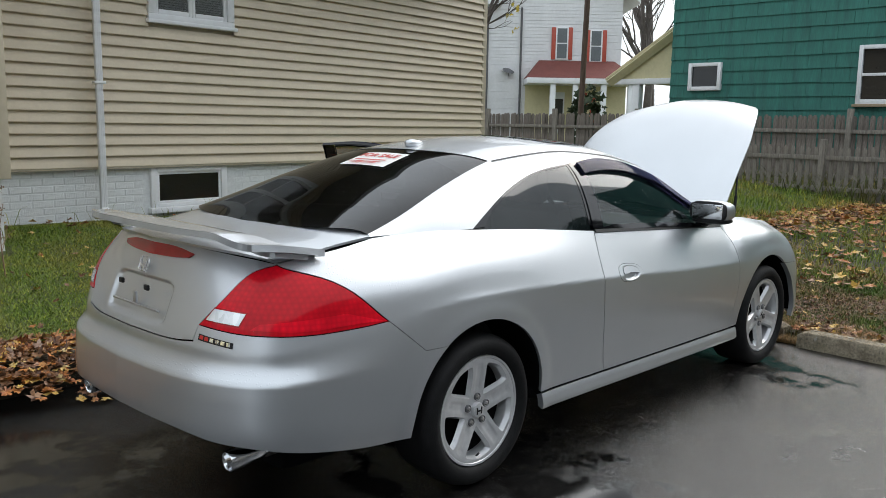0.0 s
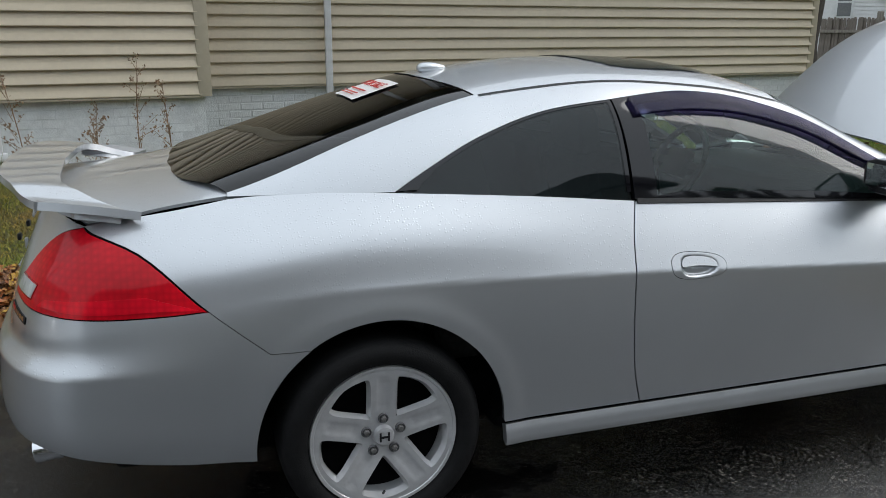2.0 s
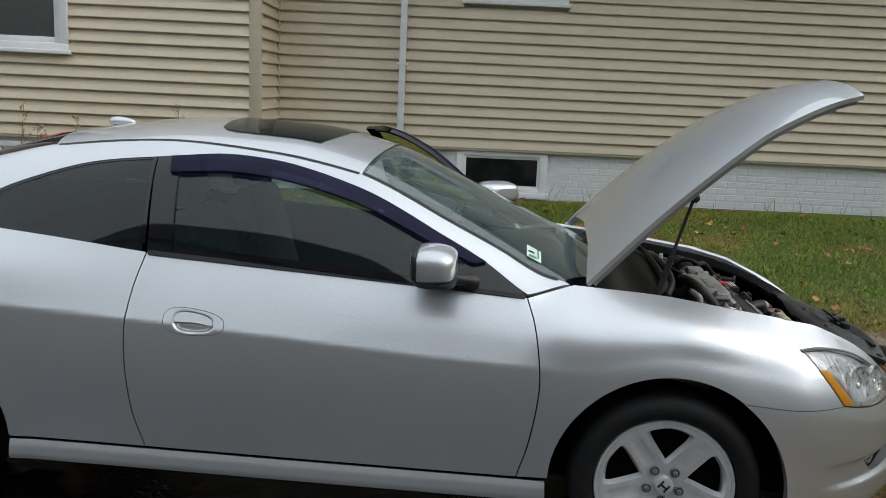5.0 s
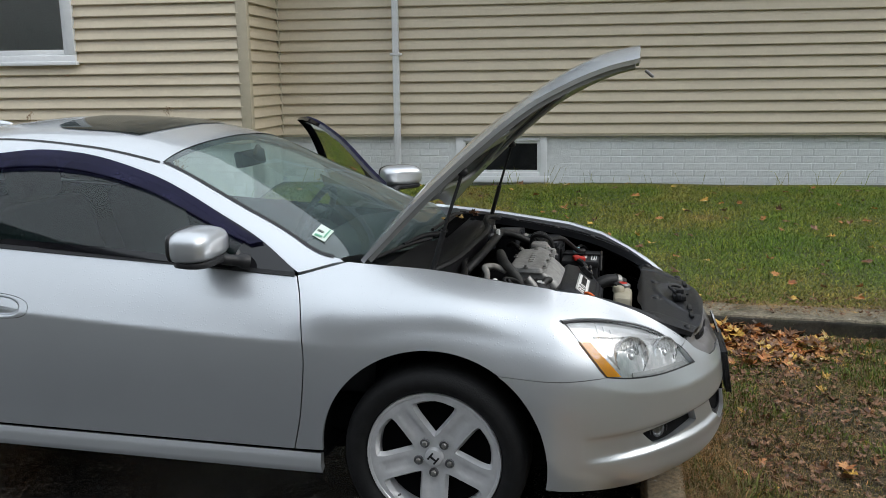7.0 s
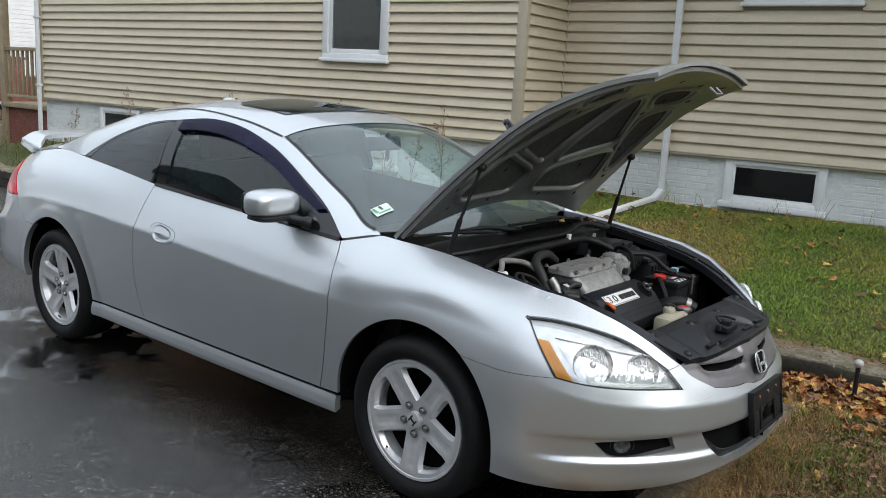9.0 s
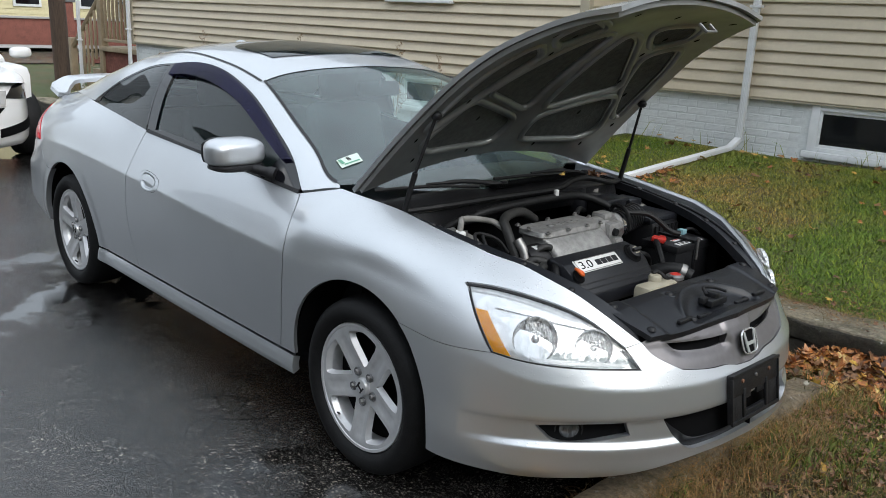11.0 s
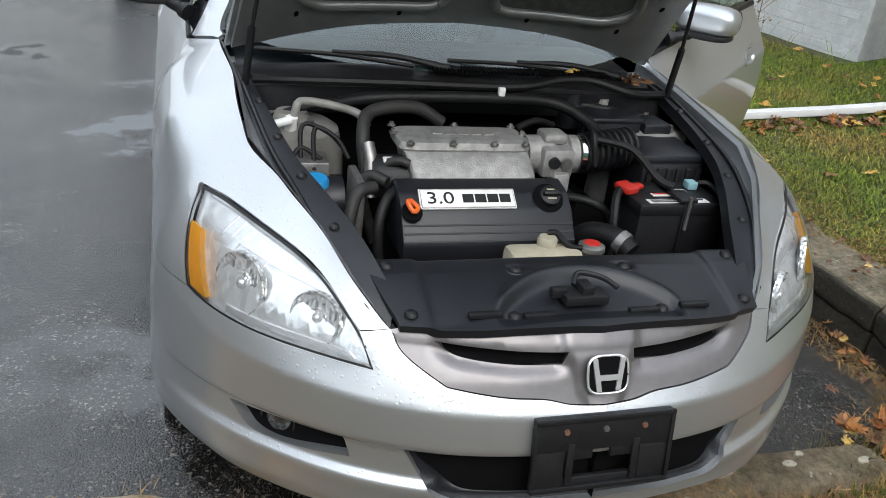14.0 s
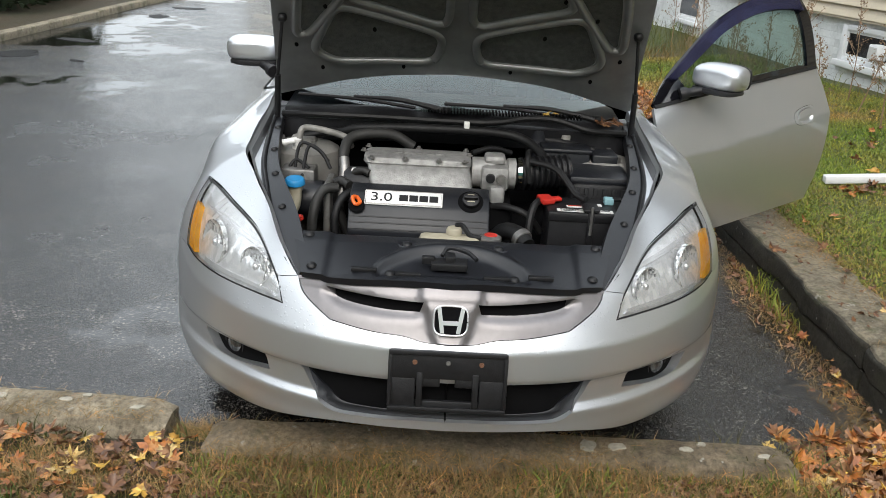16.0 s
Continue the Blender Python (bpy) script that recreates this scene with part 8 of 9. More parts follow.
def fence_run(owner, me, a, b, pitch, z, post_every, post_h, mat, rails):
    a, b = Vector(a), Vector(b)
    d = b - a
    L = d.length
    turn = math.degrees(math.atan2(d.y, d.x))
    for i in range(int(L / pitch)):
        q = a + d * (i * pitch / L)
        o = new(me.name, me)
        o.parent = owner
        o.matrix_basis = pose(q.x, q.y, z + 0.02 * rnd.uniform(-1, 1), rnd.uniform(-1, 1), rnd.uniform(-1.2, 1.2), turn)
    for i in range(int(L / post_every) + 1):
        q = a + d * (i * post_every / L)
        m = pose(q.x, q.y, z, 0, rnd.uniform(-2, 2), turn)
        part("post", boxes(((-0.055, -0.10, -0.1), (0.055, 0.0, post_h)), bev=0.01, m=m), mat, owner)
    for h in rails:
        m = pose(a.x, a.y, z, 0, 0, turn)
        part("rail", boxes(((0, -0.05, h - 0.04), (L, -0.002, h + 0.04)), bev=0.005, m=m), mat, owner)


fence_run(FENCE, TALL, (15.2, 17.5, 0), (15.2, -5.0, 0), 0.108, 0.16, 2.4, 1.75, WOOD_PALE, (0.4, 1.3))
PICKETS = thing("picket_fence", "low leaning grey picket fence before the board fence", "fence")
fence_run(PICKETS, SHORT, (13.2, 4.5, 0), (13.2, -5.0, 0), 0.14, 0.14, 1.7, 1.18, WOOD_PALE, (0.3, 0.85))

GREEN = thing("green_house", "house clad in dark green shingles with white windows", "house")
part("wall", boxes(((17.06, -9, 0), (24, 8.13, 8))), GREEN_SHINGLE, GREEN)
for k in range(20):
    z = 1.3 + 0.31 * k
    bm = bmesh.new()
    y = -9.0 + (0.3 if k % 2 else 0)
    while y < 8.1:
        w = 0.6 + 0.02 * rnd.random()
        box(bm, (17.015, y + 0.003, z - 0.01 + 0.012 * rnd.random()), (17.06, min(y + w - 0.003, 8.16), z + 0.31))
        y += w
    for q in bm.verts:
        if q.co.x < 17.03 and q.co.z > z + 0.2:
            q.co.x += 0.03
    part("cladding_course", bm, GREEN_SHINGLE, GREEN, smooth=False)
for y0, y1, z0, z1, dbl in ((6.77, 7.63, 2.39, 3.06, False), (2.3, 3.62, 2.05, 3.30, True)):
    w = part("window", boxes(((16.94, y0, z0), (17.06, y0 + 0.09, z1)), ((16.94, y1 - 0.09, z0), (17.06, y1, z1)), ((16.94, y0 + 0.09, z0), (17.06, y1 - 0.09, z0 + 0.1)), ((16.94, y0 + 0.09, z1 - 0.09), (17.06, y1 - 0.09, z1)), bev=0.01), WHITE_TRIM, GREEN, "white window frame")
    part("pane", boxes(((17.0, y0 + 0.09, z0 + 0.1), (17.012, y1 - 0.09, z1 - 0.09))), plain("dark_green_house_glass", (0.012, 0.013, 0.014), 0.1), w)
    if dbl:
        part("meeting_rail", boxes(((16.95, y0 + 0.09, 0.5 * (z0 + z1) - 0.03), (17.02, y1 - 0.09, 0.5 * (z0 + z1) + 0.03)), bev=0.005), WHITE_TRIM, w)
        part("sill", boxes(((16.90, y0 - 0.05, z0 - 0.06), (17.05, y1 + 0.05, z0)), bev=0.008), WOOD_TAN, w)
def mesh_slab(a, b, deep, t=0.06):
    """A sloping slab from edge a to edge b, drawn out along x."""
    bm = bmesh.new()
    lo = [bm.verts.new((q[0] + dx, q[1], q[2] + dz)) for dz in (0, t) for dx in (0, deep) for q in (a, b)]
    for f in ((0, 1, 3, 2), (4, 6, 7, 5), (0, 4, 5, 1), (2, 3, 7, 6), (0, 2, 6, 4), (1, 5, 7, 3)):
        bm.faces.new([lo[i] for i in f])
    bmesh.ops.recalc_face_normals(bm, faces=bm.faces)
    return bm


PORCH2 = thing("cream_porch", "cream gabled porch with white posts on the green house", "porch")
bm = bmesh.new()
vs = [bm.verts.new(q) for q in ((17.8, 8.14, 2.75), (17.8, 10.2, 2.75), (17.8, 8.14, 4.05), (21, 8.14, 2.75), (21, 10.2, 2.75), (21, 8.14, 4.05))]
for f in ((0, 1, 2), (3, 5, 4), (0, 3, 4, 1), (1, 4, 5, 2)):
    bm.faces.new([vs[i] for i in f])
part("gable", bm, CREAM, PORCH2, smooth=False)
part("porch_roof", tube([(17.72, 10.45, 2.70), (17.72, 8.14, 4.16)], 0.15, 4, smooth=False), CREAM, PORCH2)
part("porch_roof_slope", mesh_slab((17.6, 10.5, 2.74), (17.6, 8.14, 4.22), 3.6), CREAM, PORCH2, "cream boarded roof edge")
for y in (8.45, 9.62):
    part("post", boxes(((17.75, y - 0.11, 0.2), (17.97, y + 0.11, 2.75)), bev=0.01), WHITE_TRIM, PORCH2)
part("beam", boxes(((17.72, 8.14, 2.62), (17.95, 10.3, 2.77)), bev=0.01), WHITE_TRIM, PORCH2)

WHITE_M = pose(-2.49 + 40 * 0.712, -3.08 + 40 * 0.702, 0, 0, 0, -45.4)
WHITE = thing("white_house", "white clapboard house with red shutters and a porch", "house", at=WHITE_M)
part("wall", boxes(((-6.0, 0.0, 0.0), (8.1, 9, 7.4))), WHITE_SIDE, WHITE)
for k in range(46):
    z = 0.2 + 0.155 * k
    part("clapboard", boxes(((-6.0, -0.035, z), (8.1, -0.002, z + 0.143))), WHITE_SIDE, WHITE, smooth=False)
part("gable_wall", prism([(2.4, 7.4), (8.1, 7.4), (5.3, 10.6)], 0.0, 8.0), WHITE_SIDE, WHITE)
part("roof_edge", prism([(1.9, 7.0), (1.9, 7.3), (5.3, 11.0), (8.8, 7.3), (8.8, 7.0), (5.3, 10.6)], -0.5, 8.4), WHITE_TRIM, WHITE)
part("wing_roof", prism([(-6.5, 7.1), (2.2, 7.1), (2.2, 7.3), (-6.5, 10.0)], -0.6, 6.0), RED_ROOF, WHITE, "brown wing roof")
part("wing_eave", boxes(((-6.5, -0.65, 6.85), (2.5, 0.0, 7.1)), bev=0.02), WHITE_TRIM, WHITE)


def shuttered(parent, x, z, w, h, sh=True):
    wn = part("window", boxes(((x - w / 2 - 0.07, -0.10, z - 0.07), (x + w / 2 + 0.07, -0.03, z + h + 0.07)), bev=0.01), WHITE_TRIM, parent, "white window with red shutters" if sh else "small dark window")
    part("pane", boxes(((x - w / 2, -0.115, z), (x + w / 2, -0.104, h / 2 + z - 0.03)), ((x - w / 2, -0.115, z + h / 2 + 0.03), (x + w / 2, -0.104, z + h))), plain("grey_window_glass", (0.16, 0.17, 0.18), 0.1), wn)
    if sh:
        for s in (-1, 1):
            xc = x + s * (w / 2 + 0.16)
            part("shutter", boxes(((xc - 0.10, -0.10, z - 0.05), (xc + 0.10, -0.035, z + h + 0.05)), bev=0.01), SHUTTER, wn, "red louvred shutter")


shuttered(WHITE, 5.34, 4.55, 0.45, 1.35), shuttered(WHITE, 6.92, 4.45, 0.45, 1.35)
shuttered(WHITE, -0.3, 2.0, 0.5, 1.1, False), shuttered(WHITE, 1.15, 2.7, 0.4, 0.5, False), shuttered(WHITE, 1.5, 5.9, 0.4, 0.6, False)
bm = bmesh.new()
vs = [bm.verts.new(q) for q in ((3.6, -2.2, 3.55), (8.5, -2.2, 3.55), (7.8, -0.05, 4.45), (4.3, -0.05, 4.45), (3.6, -0.05, 3.55), (8.5, -0.05, 3.55))]
for f in ((0, 1, 2, 3), (0, 3, 4), (1, 5, 2)):
    bm.faces.new([vs[i] for i in f])
part("porch_roof", bm, RED_ROOF, WHITE, "red-brown porch roof", smooth=False)
part("porch_fascia", boxes(((3.6, -2.2, 3.3), (8.5, 0.0, 3.55)), bev=0.02), WHITE_TRIM, WHITE)
part("porch_wall", boxes(((3.7, -0.06, 0.2), (8.4, -0.038, 3.3))), CREAM, WHITE, "cream wall inside the porch")
for x in (4.75, 5.75, 7.0, 8.2):
    part("porch_post", boxes(((x - 0.12, -2.1, 0.0), (x + 0.12, -1.86, 3.3)), bev=0.02), WHITE_TRIM, WHITE)
part("porch_door", boxes(((5.05, -0.10, 1.1), (5.55, -0.062, 3.0)), bev=0.01), WHITE_TRIM, WHITE)
part("door_glass", boxes(((5.12, -0.12, 1.3), (5.48, -0.102, 2.7))), plain("dark_door_glass", (0.03, 0.03, 0.03), 0.2), WHITE)
part("red_door", boxes(((6.3, -0.10, 1.1), (6.6, -0.062, 3.0)), bev=0.01), SHUTTER, WHITE)
part("red_door_leaf", boxes(((6.75, -0.10, 1.1), (7.0, -0.062, 3.0)), bev=0.01), SHUTTER, WHITE)
dish = part("satellite_dish", lathe([(0.0005, 0.0), (0.15, 0.02), (0.27, 0.07), (0.28, 0.085)], 20, "y", pose(2.9, -0.30, 4.0, -60, 0, 30)), ROOF_GREY, WHITE, "grey satellite dish")
part("dish_arm", tube([(2.9, 0.0, 3.7), (2.9, -0.28, 3.75), (2.9, -0.30, 4.0)], 0.025, 6), ROOF_GREY, dish)
for x in (3.45, 1.9):
    part("gutter_pipe", tube([(x, -0.08, 0.2), (x, -0.08, 6.8)], 0.05, 8, smooth=False), ROOF_GREY, WHITE)

POLE_A = thing("utility_pole", "dark brown wooden utility pole", "pole")
part("pole", tube([(17.54, 11.3, -0.2), (17.95, 11.35, 9.5)], [0.085, 0.07], 14, smooth=False), WOOD_POLE, POLE_A)
part("brace", tube([(17.78, 11.33, 5.2), (18.7, 10.75, 5.75)], 0.04, 6, smooth=False), ROOF_GREY, POLE_A)

BARK = plain("grey_bark", (0.10, 0.085, 0.075), 0.9, 0, 0, 0.3, 14, 0.5, 50, var2=0.3)
YELLOW_LEAF = plain("yellow_leaf", (0.55, 0.42, 0.05), 0.7, 0, 0, 0.25, 20)


def bare_tree(base, height, seed, spread=0.42, leaves=0, label="tall leafless grey tree behind the houses", lean=(0, 0, 1), levels=6):
    """A trunk that forks into ever thinner limbs and twigs."""
    r = random.Random(seed)
    tr = thing("bare_tree", label, "tree")
    trunk, twigs, tips = bmesh.new(), bmesh.new(), []

    def grow(p, d, length, rad, level):
        q = p + d * length
        mid = p + d * length * 0.5 + Vector((r.uniform(-1, 1), r.uniform(-1, 1), 0)) * length * 0.06
        tube([p, mid, q], [rad, rad * 0.85, rad * 0.7], 7 if level < 2 else 4, trunk if level < 2 else twigs, smooth=False)
        if level >= levels:
            tips.append(q)
            return
        for k in range(2 if level else 3):
            n = (d + Vector((r.uniform(-1, 1), r.uniform(-1, 1), r.uniform(-0.3, 0.8))) * (spread + 0.05 * level)).normalized()
            grow(q, n, length * r.uniform(0.66, 0.86), rad * 0.62, level + 1)
        if level and r.random() < 0.55:
            n = (d + Vector((r.uniform(-1, 1), r.uniform(-1, 1), r.uniform(-0.5, 0.4))) * 0.9).normalized()
            grow(mid, n, length * 0.55, rad * 0.45, level + 1)

    grow(Vector(base), Vector(lean).normalized(), height * 0.27, height * 0.022, 0)
    part("trunk", trunk, BARK, tr)
    part("twig_growth", twigs, BARK, tr)["kind"] = "stuff"
    if leaves:
        bm = bmesh.new()
        for q in r.sample(tips, min(leaves, len(tips))):
            for _ in range(3):
                leaf_into(bm, q + Vector((r.uniform(-0.1, 0.1), r.uniform(-0.1, 0.1), r.uniform(-0.12, 0.02))), r.uniform(0.04, 0.07), r)
        part("leaves", bm, YELLOW_LEAF, tr)["kind"] = "stuff"
    return tr


def leaf_into(bm, p, size, r, flat=False):
    """A curled five-lobed leaf."""
    m = Matrix.Translation(p) @ Euler((r.uniform(-0.5, 0.5) if flat else r.uniform(-1.5, 1.5), r.uniform(-0.5, 0.5) if flat else r.uniform(-1.5, 1.5), r.uniform(0, 6.28))).to_matrix().to_4x4()
    c = bm.verts.new(m @ Vector((0, 0, 0)))
    ring = []
    for k in range(10):
        a = 2 * math.pi * k / 10
        rr = size * (1.0 if k % 2 == 0 else 0.52) * (0.8 + 0.3 * r.random())
        ring.append(bm.verts.new(m @ Vector((rr * math.cos(a), rr * math.sin(a), size * r.uniform(-0.12, 0.38)))))
    for k in range(10):
        bm.faces.new((c, ring[k], ring[(k + 1) % 10]))


bare_tree((38.0, 21.5, 0), 13.5, 3)
bare_tree((44.0, 25.0, 0), 14.0, 9)
bare_tree((13.0, 12.2, 0.2), 7.5, 21, 0.5, 60, "leafless tree with a few yellow leaves", (-0.1, -0.12, 1))

# ---- behind: street, wall, far houses, the white car ----
POLE_B = thing("utility_pole", "grey-brown wooden utility pole by the driveway", "pole")
part("pole", tube([(-14.0, 4.0, -0.1), (-14.15, 3.9, 9.0)], [0.17, 0.14], 14, smooth=False), WOOD_POLE, POLE_B)
WIRES = thing("power_line", "thin black power lines along the street", "wires")
for k in range(3):
    z0, x0 = 5.6 + 0.75 * k, -14.1 + 0.18 * k
    part("wire", tube([(x0, 3.9 - 3.4 * u, z0 - 0.9 * math.sin(math.pi * u / 10)) for u in range(11)], 0.009, 6), BLACK, WIRES)
WALL = thing("brick_wall", "low red brick garden wall with pillars", "wall")
part("wall_body", boxes(((-27.0, 3.0, 0.0), (-26.7, 14.0, 0.95)), bev=0.02), BRICK_RED, WALL)
part("wall_cap", boxes(((-27.08, 3.0, 0.95), (-26.62, 14.0, 1.02)), bev=0.02), PAVE, WALL)
for y in (4.2, 6.0, 8.6, 11.0):
    part("pillar", boxes(((-27.1, y - 0.28, 0.0), (-26.6, y + 0.28, 1.55)), bev=0.02), BRICK_RED, WALL)
    part("pillar_cap", boxes(((-27.16, y - 0.34, 1.55), (-26.54, y + 0.34, 1.65)), bev=0.02), ROOF_GREY, WALL)
for nm, lab, x, y0, y1, h, mat in (("yellow_house", "pale yellow house across the street", -33, 5.0, 13.0, 7.0, CREAM), ("grey_house", "grey house across the street", -34, -9.0, 3.6, 7.5, CURTAIN), ("white_cottage", "white house far across the street", -36, 15.0, 26.0, 7.0, WHITE_SIDE)):
    hs = thing(nm, lab, "house")
    part("wall", boxes(((x - 7, y0, 0), (x, y1, h))), mat, hs)
    part("roof", prism([(x - 7.5, h - 0.1), (x + 0.5, h - 0.1), (x - 3.5, h + 3)], y0 - 0.4, y1 + 0.4), ROOF_GREY, hs)
    for k in range(int(h / 0.2)):
        part("clapboard", boxes(((x, y0, 0.2 * k), (x + 0.025, y1, 0.2 * k + 0.18))), mat, hs, smooth=False)
    yy = y0 + 1.2
    while yy < y1 - 1.5:
        for z in (1.3, 4.2):
            w = part("window", boxes(((x + 0.02, yy, z), (x + 0.09, yy + 1.1, z + 1.5)), bev=0.01), WHITE_TRIM, hs)
            part("pane", boxes(((x + 0.085, yy + 0.1, z + 0.1), (x + 0.1, yy + 1.0, z + 1.4))), GLOSS_BLACK, w)
        yy += 2.6
# Across the driveway, seen only in the car's paint and glass
ACROSS = thing("side_house", "grey-brown clapboard house on the other side of the driveway", "house")
part("wall", boxes(((-21.0, -21, 0), (9.5, -13.5, 6.4))), plain("grey_brown_clapboard", (0.27, 0.255, 0.24), 0.7, 0, 0, 0.15, 6, var2=0.25), ACROSS)
part("roof", prism([(-8.2, 6.2), (10.2, 6.2), (10.2, 6.4), (1.0, 9.4), (-8.2, 6.4)], -21.5, -13.0), ROOF_GREY, ACROSS)
part("roof", prism([(-21.7, 6.2), (-8.3, 6.2), (-8.3, 6.4), (-15.0, 8.8), (-21.7, 6.4)], -21.5, -13.0), ROOF_GREY, ACROSS)
for x in (-19.0, -16.2, -13.4, -10.2, -5.5, -1.5, 2.5, 6.5):
    for z in (1.2, 3.9):
        w = part("window", boxes(((x, -13.5, z), (x + 1.1, -13.42, z + 1.3)), bev=0.01), WHITE_TRIM, ACROSS)
        part("pane", boxes(((x + 0.1, -13.43, z + 0.1), (x + 1.0, -13.40, z + 1.2))), GLOSS_BLACK, w)
HEDGE_LEAF = plain("dark_leaves", (0.035, 0.055, 0.02), 0.8, 0, 0, 0.4, 6, var2=0.4)


def bush(centre, half, count, seed, label, leaf=0.15):
    r = random.Random(seed)
    t = thing("bush", label, "bush")
    bm = bmesh.new()
    for _ in range(count):
        d = Vector((r.gauss(0, 1), r.gauss(0, 1), r.gauss(0, 1))).normalized() * r.uniform(0.55, 1.05)
        p = Vector((centre[0] + d.x * half[0], centre[1] + d.y * half[1], max(0.03, centre[2] + d.z * half[2])))
        leaf_into(bm, p, leaf * r.uniform(0.67, 1.33), r)
    part("foliage", bm, HEDGE_LEAF, t)
    part("stem", tube([(centre[0], centre[1], 0), (centre[0], centre[1], centre[2])], 0.08, 8, smooth=False), BARK, t)


# first three are out of view, added to darken what the coupe mirrors
bush((-9.5, -10.5, 1.6), (3.5, 1.2, 1.8), 900, 3, "dark green hedge added out of view for reflections")
bush((12.5, -11.0, 2.0), (3.5, 1.4, 2.2), 900, 5, "dark green hedge added out of view for reflections")
bush((17.0, -14.5, 3.4), (8.0, 2.4, 3.8), 2600, 7, "tall dark evergreens added out of view, mirrored in the doors", 0.34)
bush((19.5, 12.4, 1.4), (0.6, 0.6, 1.3), 260, 6, "small dark evergreen by the porch")


PLATE_INK = plain("plate_print", (0.22, 0.06, 0.10), 0.5)


def white_sedan():
    """The front of a white saloon parked behind the coupe."""
    car = thing("white_car", "white saloon with a dark grille, parked behind", "car")
    W, X0 = 0.90, -3.72
    prof = smooth_fn((0.0, 0.0), (0.35, 0.10), (0.6, 0.26), (0.78, 0.62), (0.9, 1.25))

    def nose(y, z):
        back = prof(np.abs(y)) + np.interp(z, (0.18, 0.24, 0.32, 0.5, 0.62, 0.70, 0.76, 0.82), (0.14, 0.03, 0.0, 0.012, 0.035, 0.07, 0.13, 0.26))
        return np.stack([X0 - back, y - 0.50, z], 1)
    half = outline([(-W, 0.2), (0, 0.18), (W, 0.2)], [(W, 0.2), (W, 0.78)], [(W, 0.78), (0, 0.80), (-W, 0.78)], [(-W, 0.78), (-W, 0.2)])
    v, f, n = skin(nose, half, 0.05, (), 0, 0, False)
    if n[:, 0].mean() < 0:
        v, f, n = skin(nose, half, 0.05, (), 0, 0, True)
    mesh_part("front_bumper", v, f, WHITE_CAR, car, "", n)

    def patch(name, poly, mat, off, label=""):
        v, f, n = skin(nose, np.array(poly), 0.03, (), off, 0.01, n_flip)
        mesh_part(name, v, f, mat, car, label, n)
    t = skin(nose, half, 0.2, (), 0, 0, False)[2]
    n_flip = t[:, 0].mean() < 0
    for s in (-1, 1):
        q = [(s * 0.44, 0.66), (s * 0.56, 0.76), (s * 0.84, 0.80), (s * 0.87, 0.72), (s * 0.72, 0.63)]
        patch("headlight", q if s > 0 else q[::-1], GLOSS_BLACK, 0.006, "dark headlight")
        q = [(s * 0.36, 0.30), (s * 0.36, 0.38), (s * 0.84, 0.46), (s * 0.82, 0.36)]
        patch("lower_vent", q if s > 0 else q[::-1], DARK, 0.005)
    patch("grille", [(-0.34, 0.50), (0.34, 0.50), (0.43, 0.575), (-0.43, 0.575)], DARK, 0.006, "dark lower grille")
    patch("grille_frame", [(-0.43, 0.585), (0, 0.560), (0.43, 0.585), (0.47, 0.72), (0, 0.735), (-0.47, 0.72)], SATIN, 0.012, "broad satin grille bar")
    for z in (0.515, 0.535, 0.555):
        patch("grille_slat", [(-0.34, z - 0.003), (0.34, z - 0.003), (0.34, z + 0.003), (-0.34, z + 0.003)], STEEL, 0.012)
    patch("grille_badge", [(0.045 * math.cos(a), 0.655 + 0.042 * math.sin(a)) for a in np.linspace(0, 2 * math.pi, 16, endpoint=False)], BLACK, 0.024, "round dark badge with a chrome edge")
    patch("number_plate", [(-0.16, 0.335), (0.16, 0.335), (0.16, 0.475), (-0.16, 0.475)], LABEL_WHITE, 0.02, "white number plate")
    patch("plate_frame", [(-0.18, 0.320), (0.18, 0.320), (0.18, 0.49), (-0.18, 0.49)], BLACK, 0.012, "black plate frame")
    for k in range(6):
        patch("plate_bar", [(-0.11 + 0.04 * k, 0.375), (-0.085 + 0.04 * k, 0.375), (-0.085 + 0.04 * k, 0.435), (-0.11 + 0.04 * k, 0.435)], PLATE_INK, 0.032)
    # bonnet, cabin and flanks
    hz = smooth_fn((0.0, 0.80), (0.4, 0.90), (1.1, 0.98), (1.35, 1.0))

    def bonnet(u, y):
        return np.stack([X0 - u - prof(np.abs(y)) * np.clip(1 - u, 0, 1) - 0.2 * (u < 0.01), y - 0.50, hz(u) - 0.10 * (np.abs(y) / W) ** 3], 1)
    v, f, n = skin(bonnet, outline([(0.1, -0.84), (0.06, 0), (0.1, 0.84)], [(0.1, 0.84), (1.35, 0.86)], [(1.35, 0.86), (1.35, -0.86)], [(1.35, -0.86), (0.1, -0.84)]), 0.06, (), 0, 0, True)
    if n[:, 2].mean() < 0:
        v, f, n = v, [tuple(reversed(q)) for q in f], -n
    mesh_part("bonnet", v, f, WHITE_CAR, car, "", n)
    part("flank", boxes(((X0 - 4.4, -0.50 - W, 0.22), (X0 - 0.75, -0.50 + W, 0.93)), bev=0.10), WHITE_CAR, car)
    # grey-teal glass colour has some reflected sky painted in
    part("cabin", prism([(X0 - 1.35, 0.95), (X0 - 2.15, 1.40), (X0 - 3.2, 1.42), (X0 - 4.0, 0.98)], -0.50 - 0.68, -0.50 + 0.68, 0.06), plain("saloon_glass", (0.09, 0.12, 0.12), 0.05, 0, 1.0, 0.1, 8), car, "dark reflecting windows")
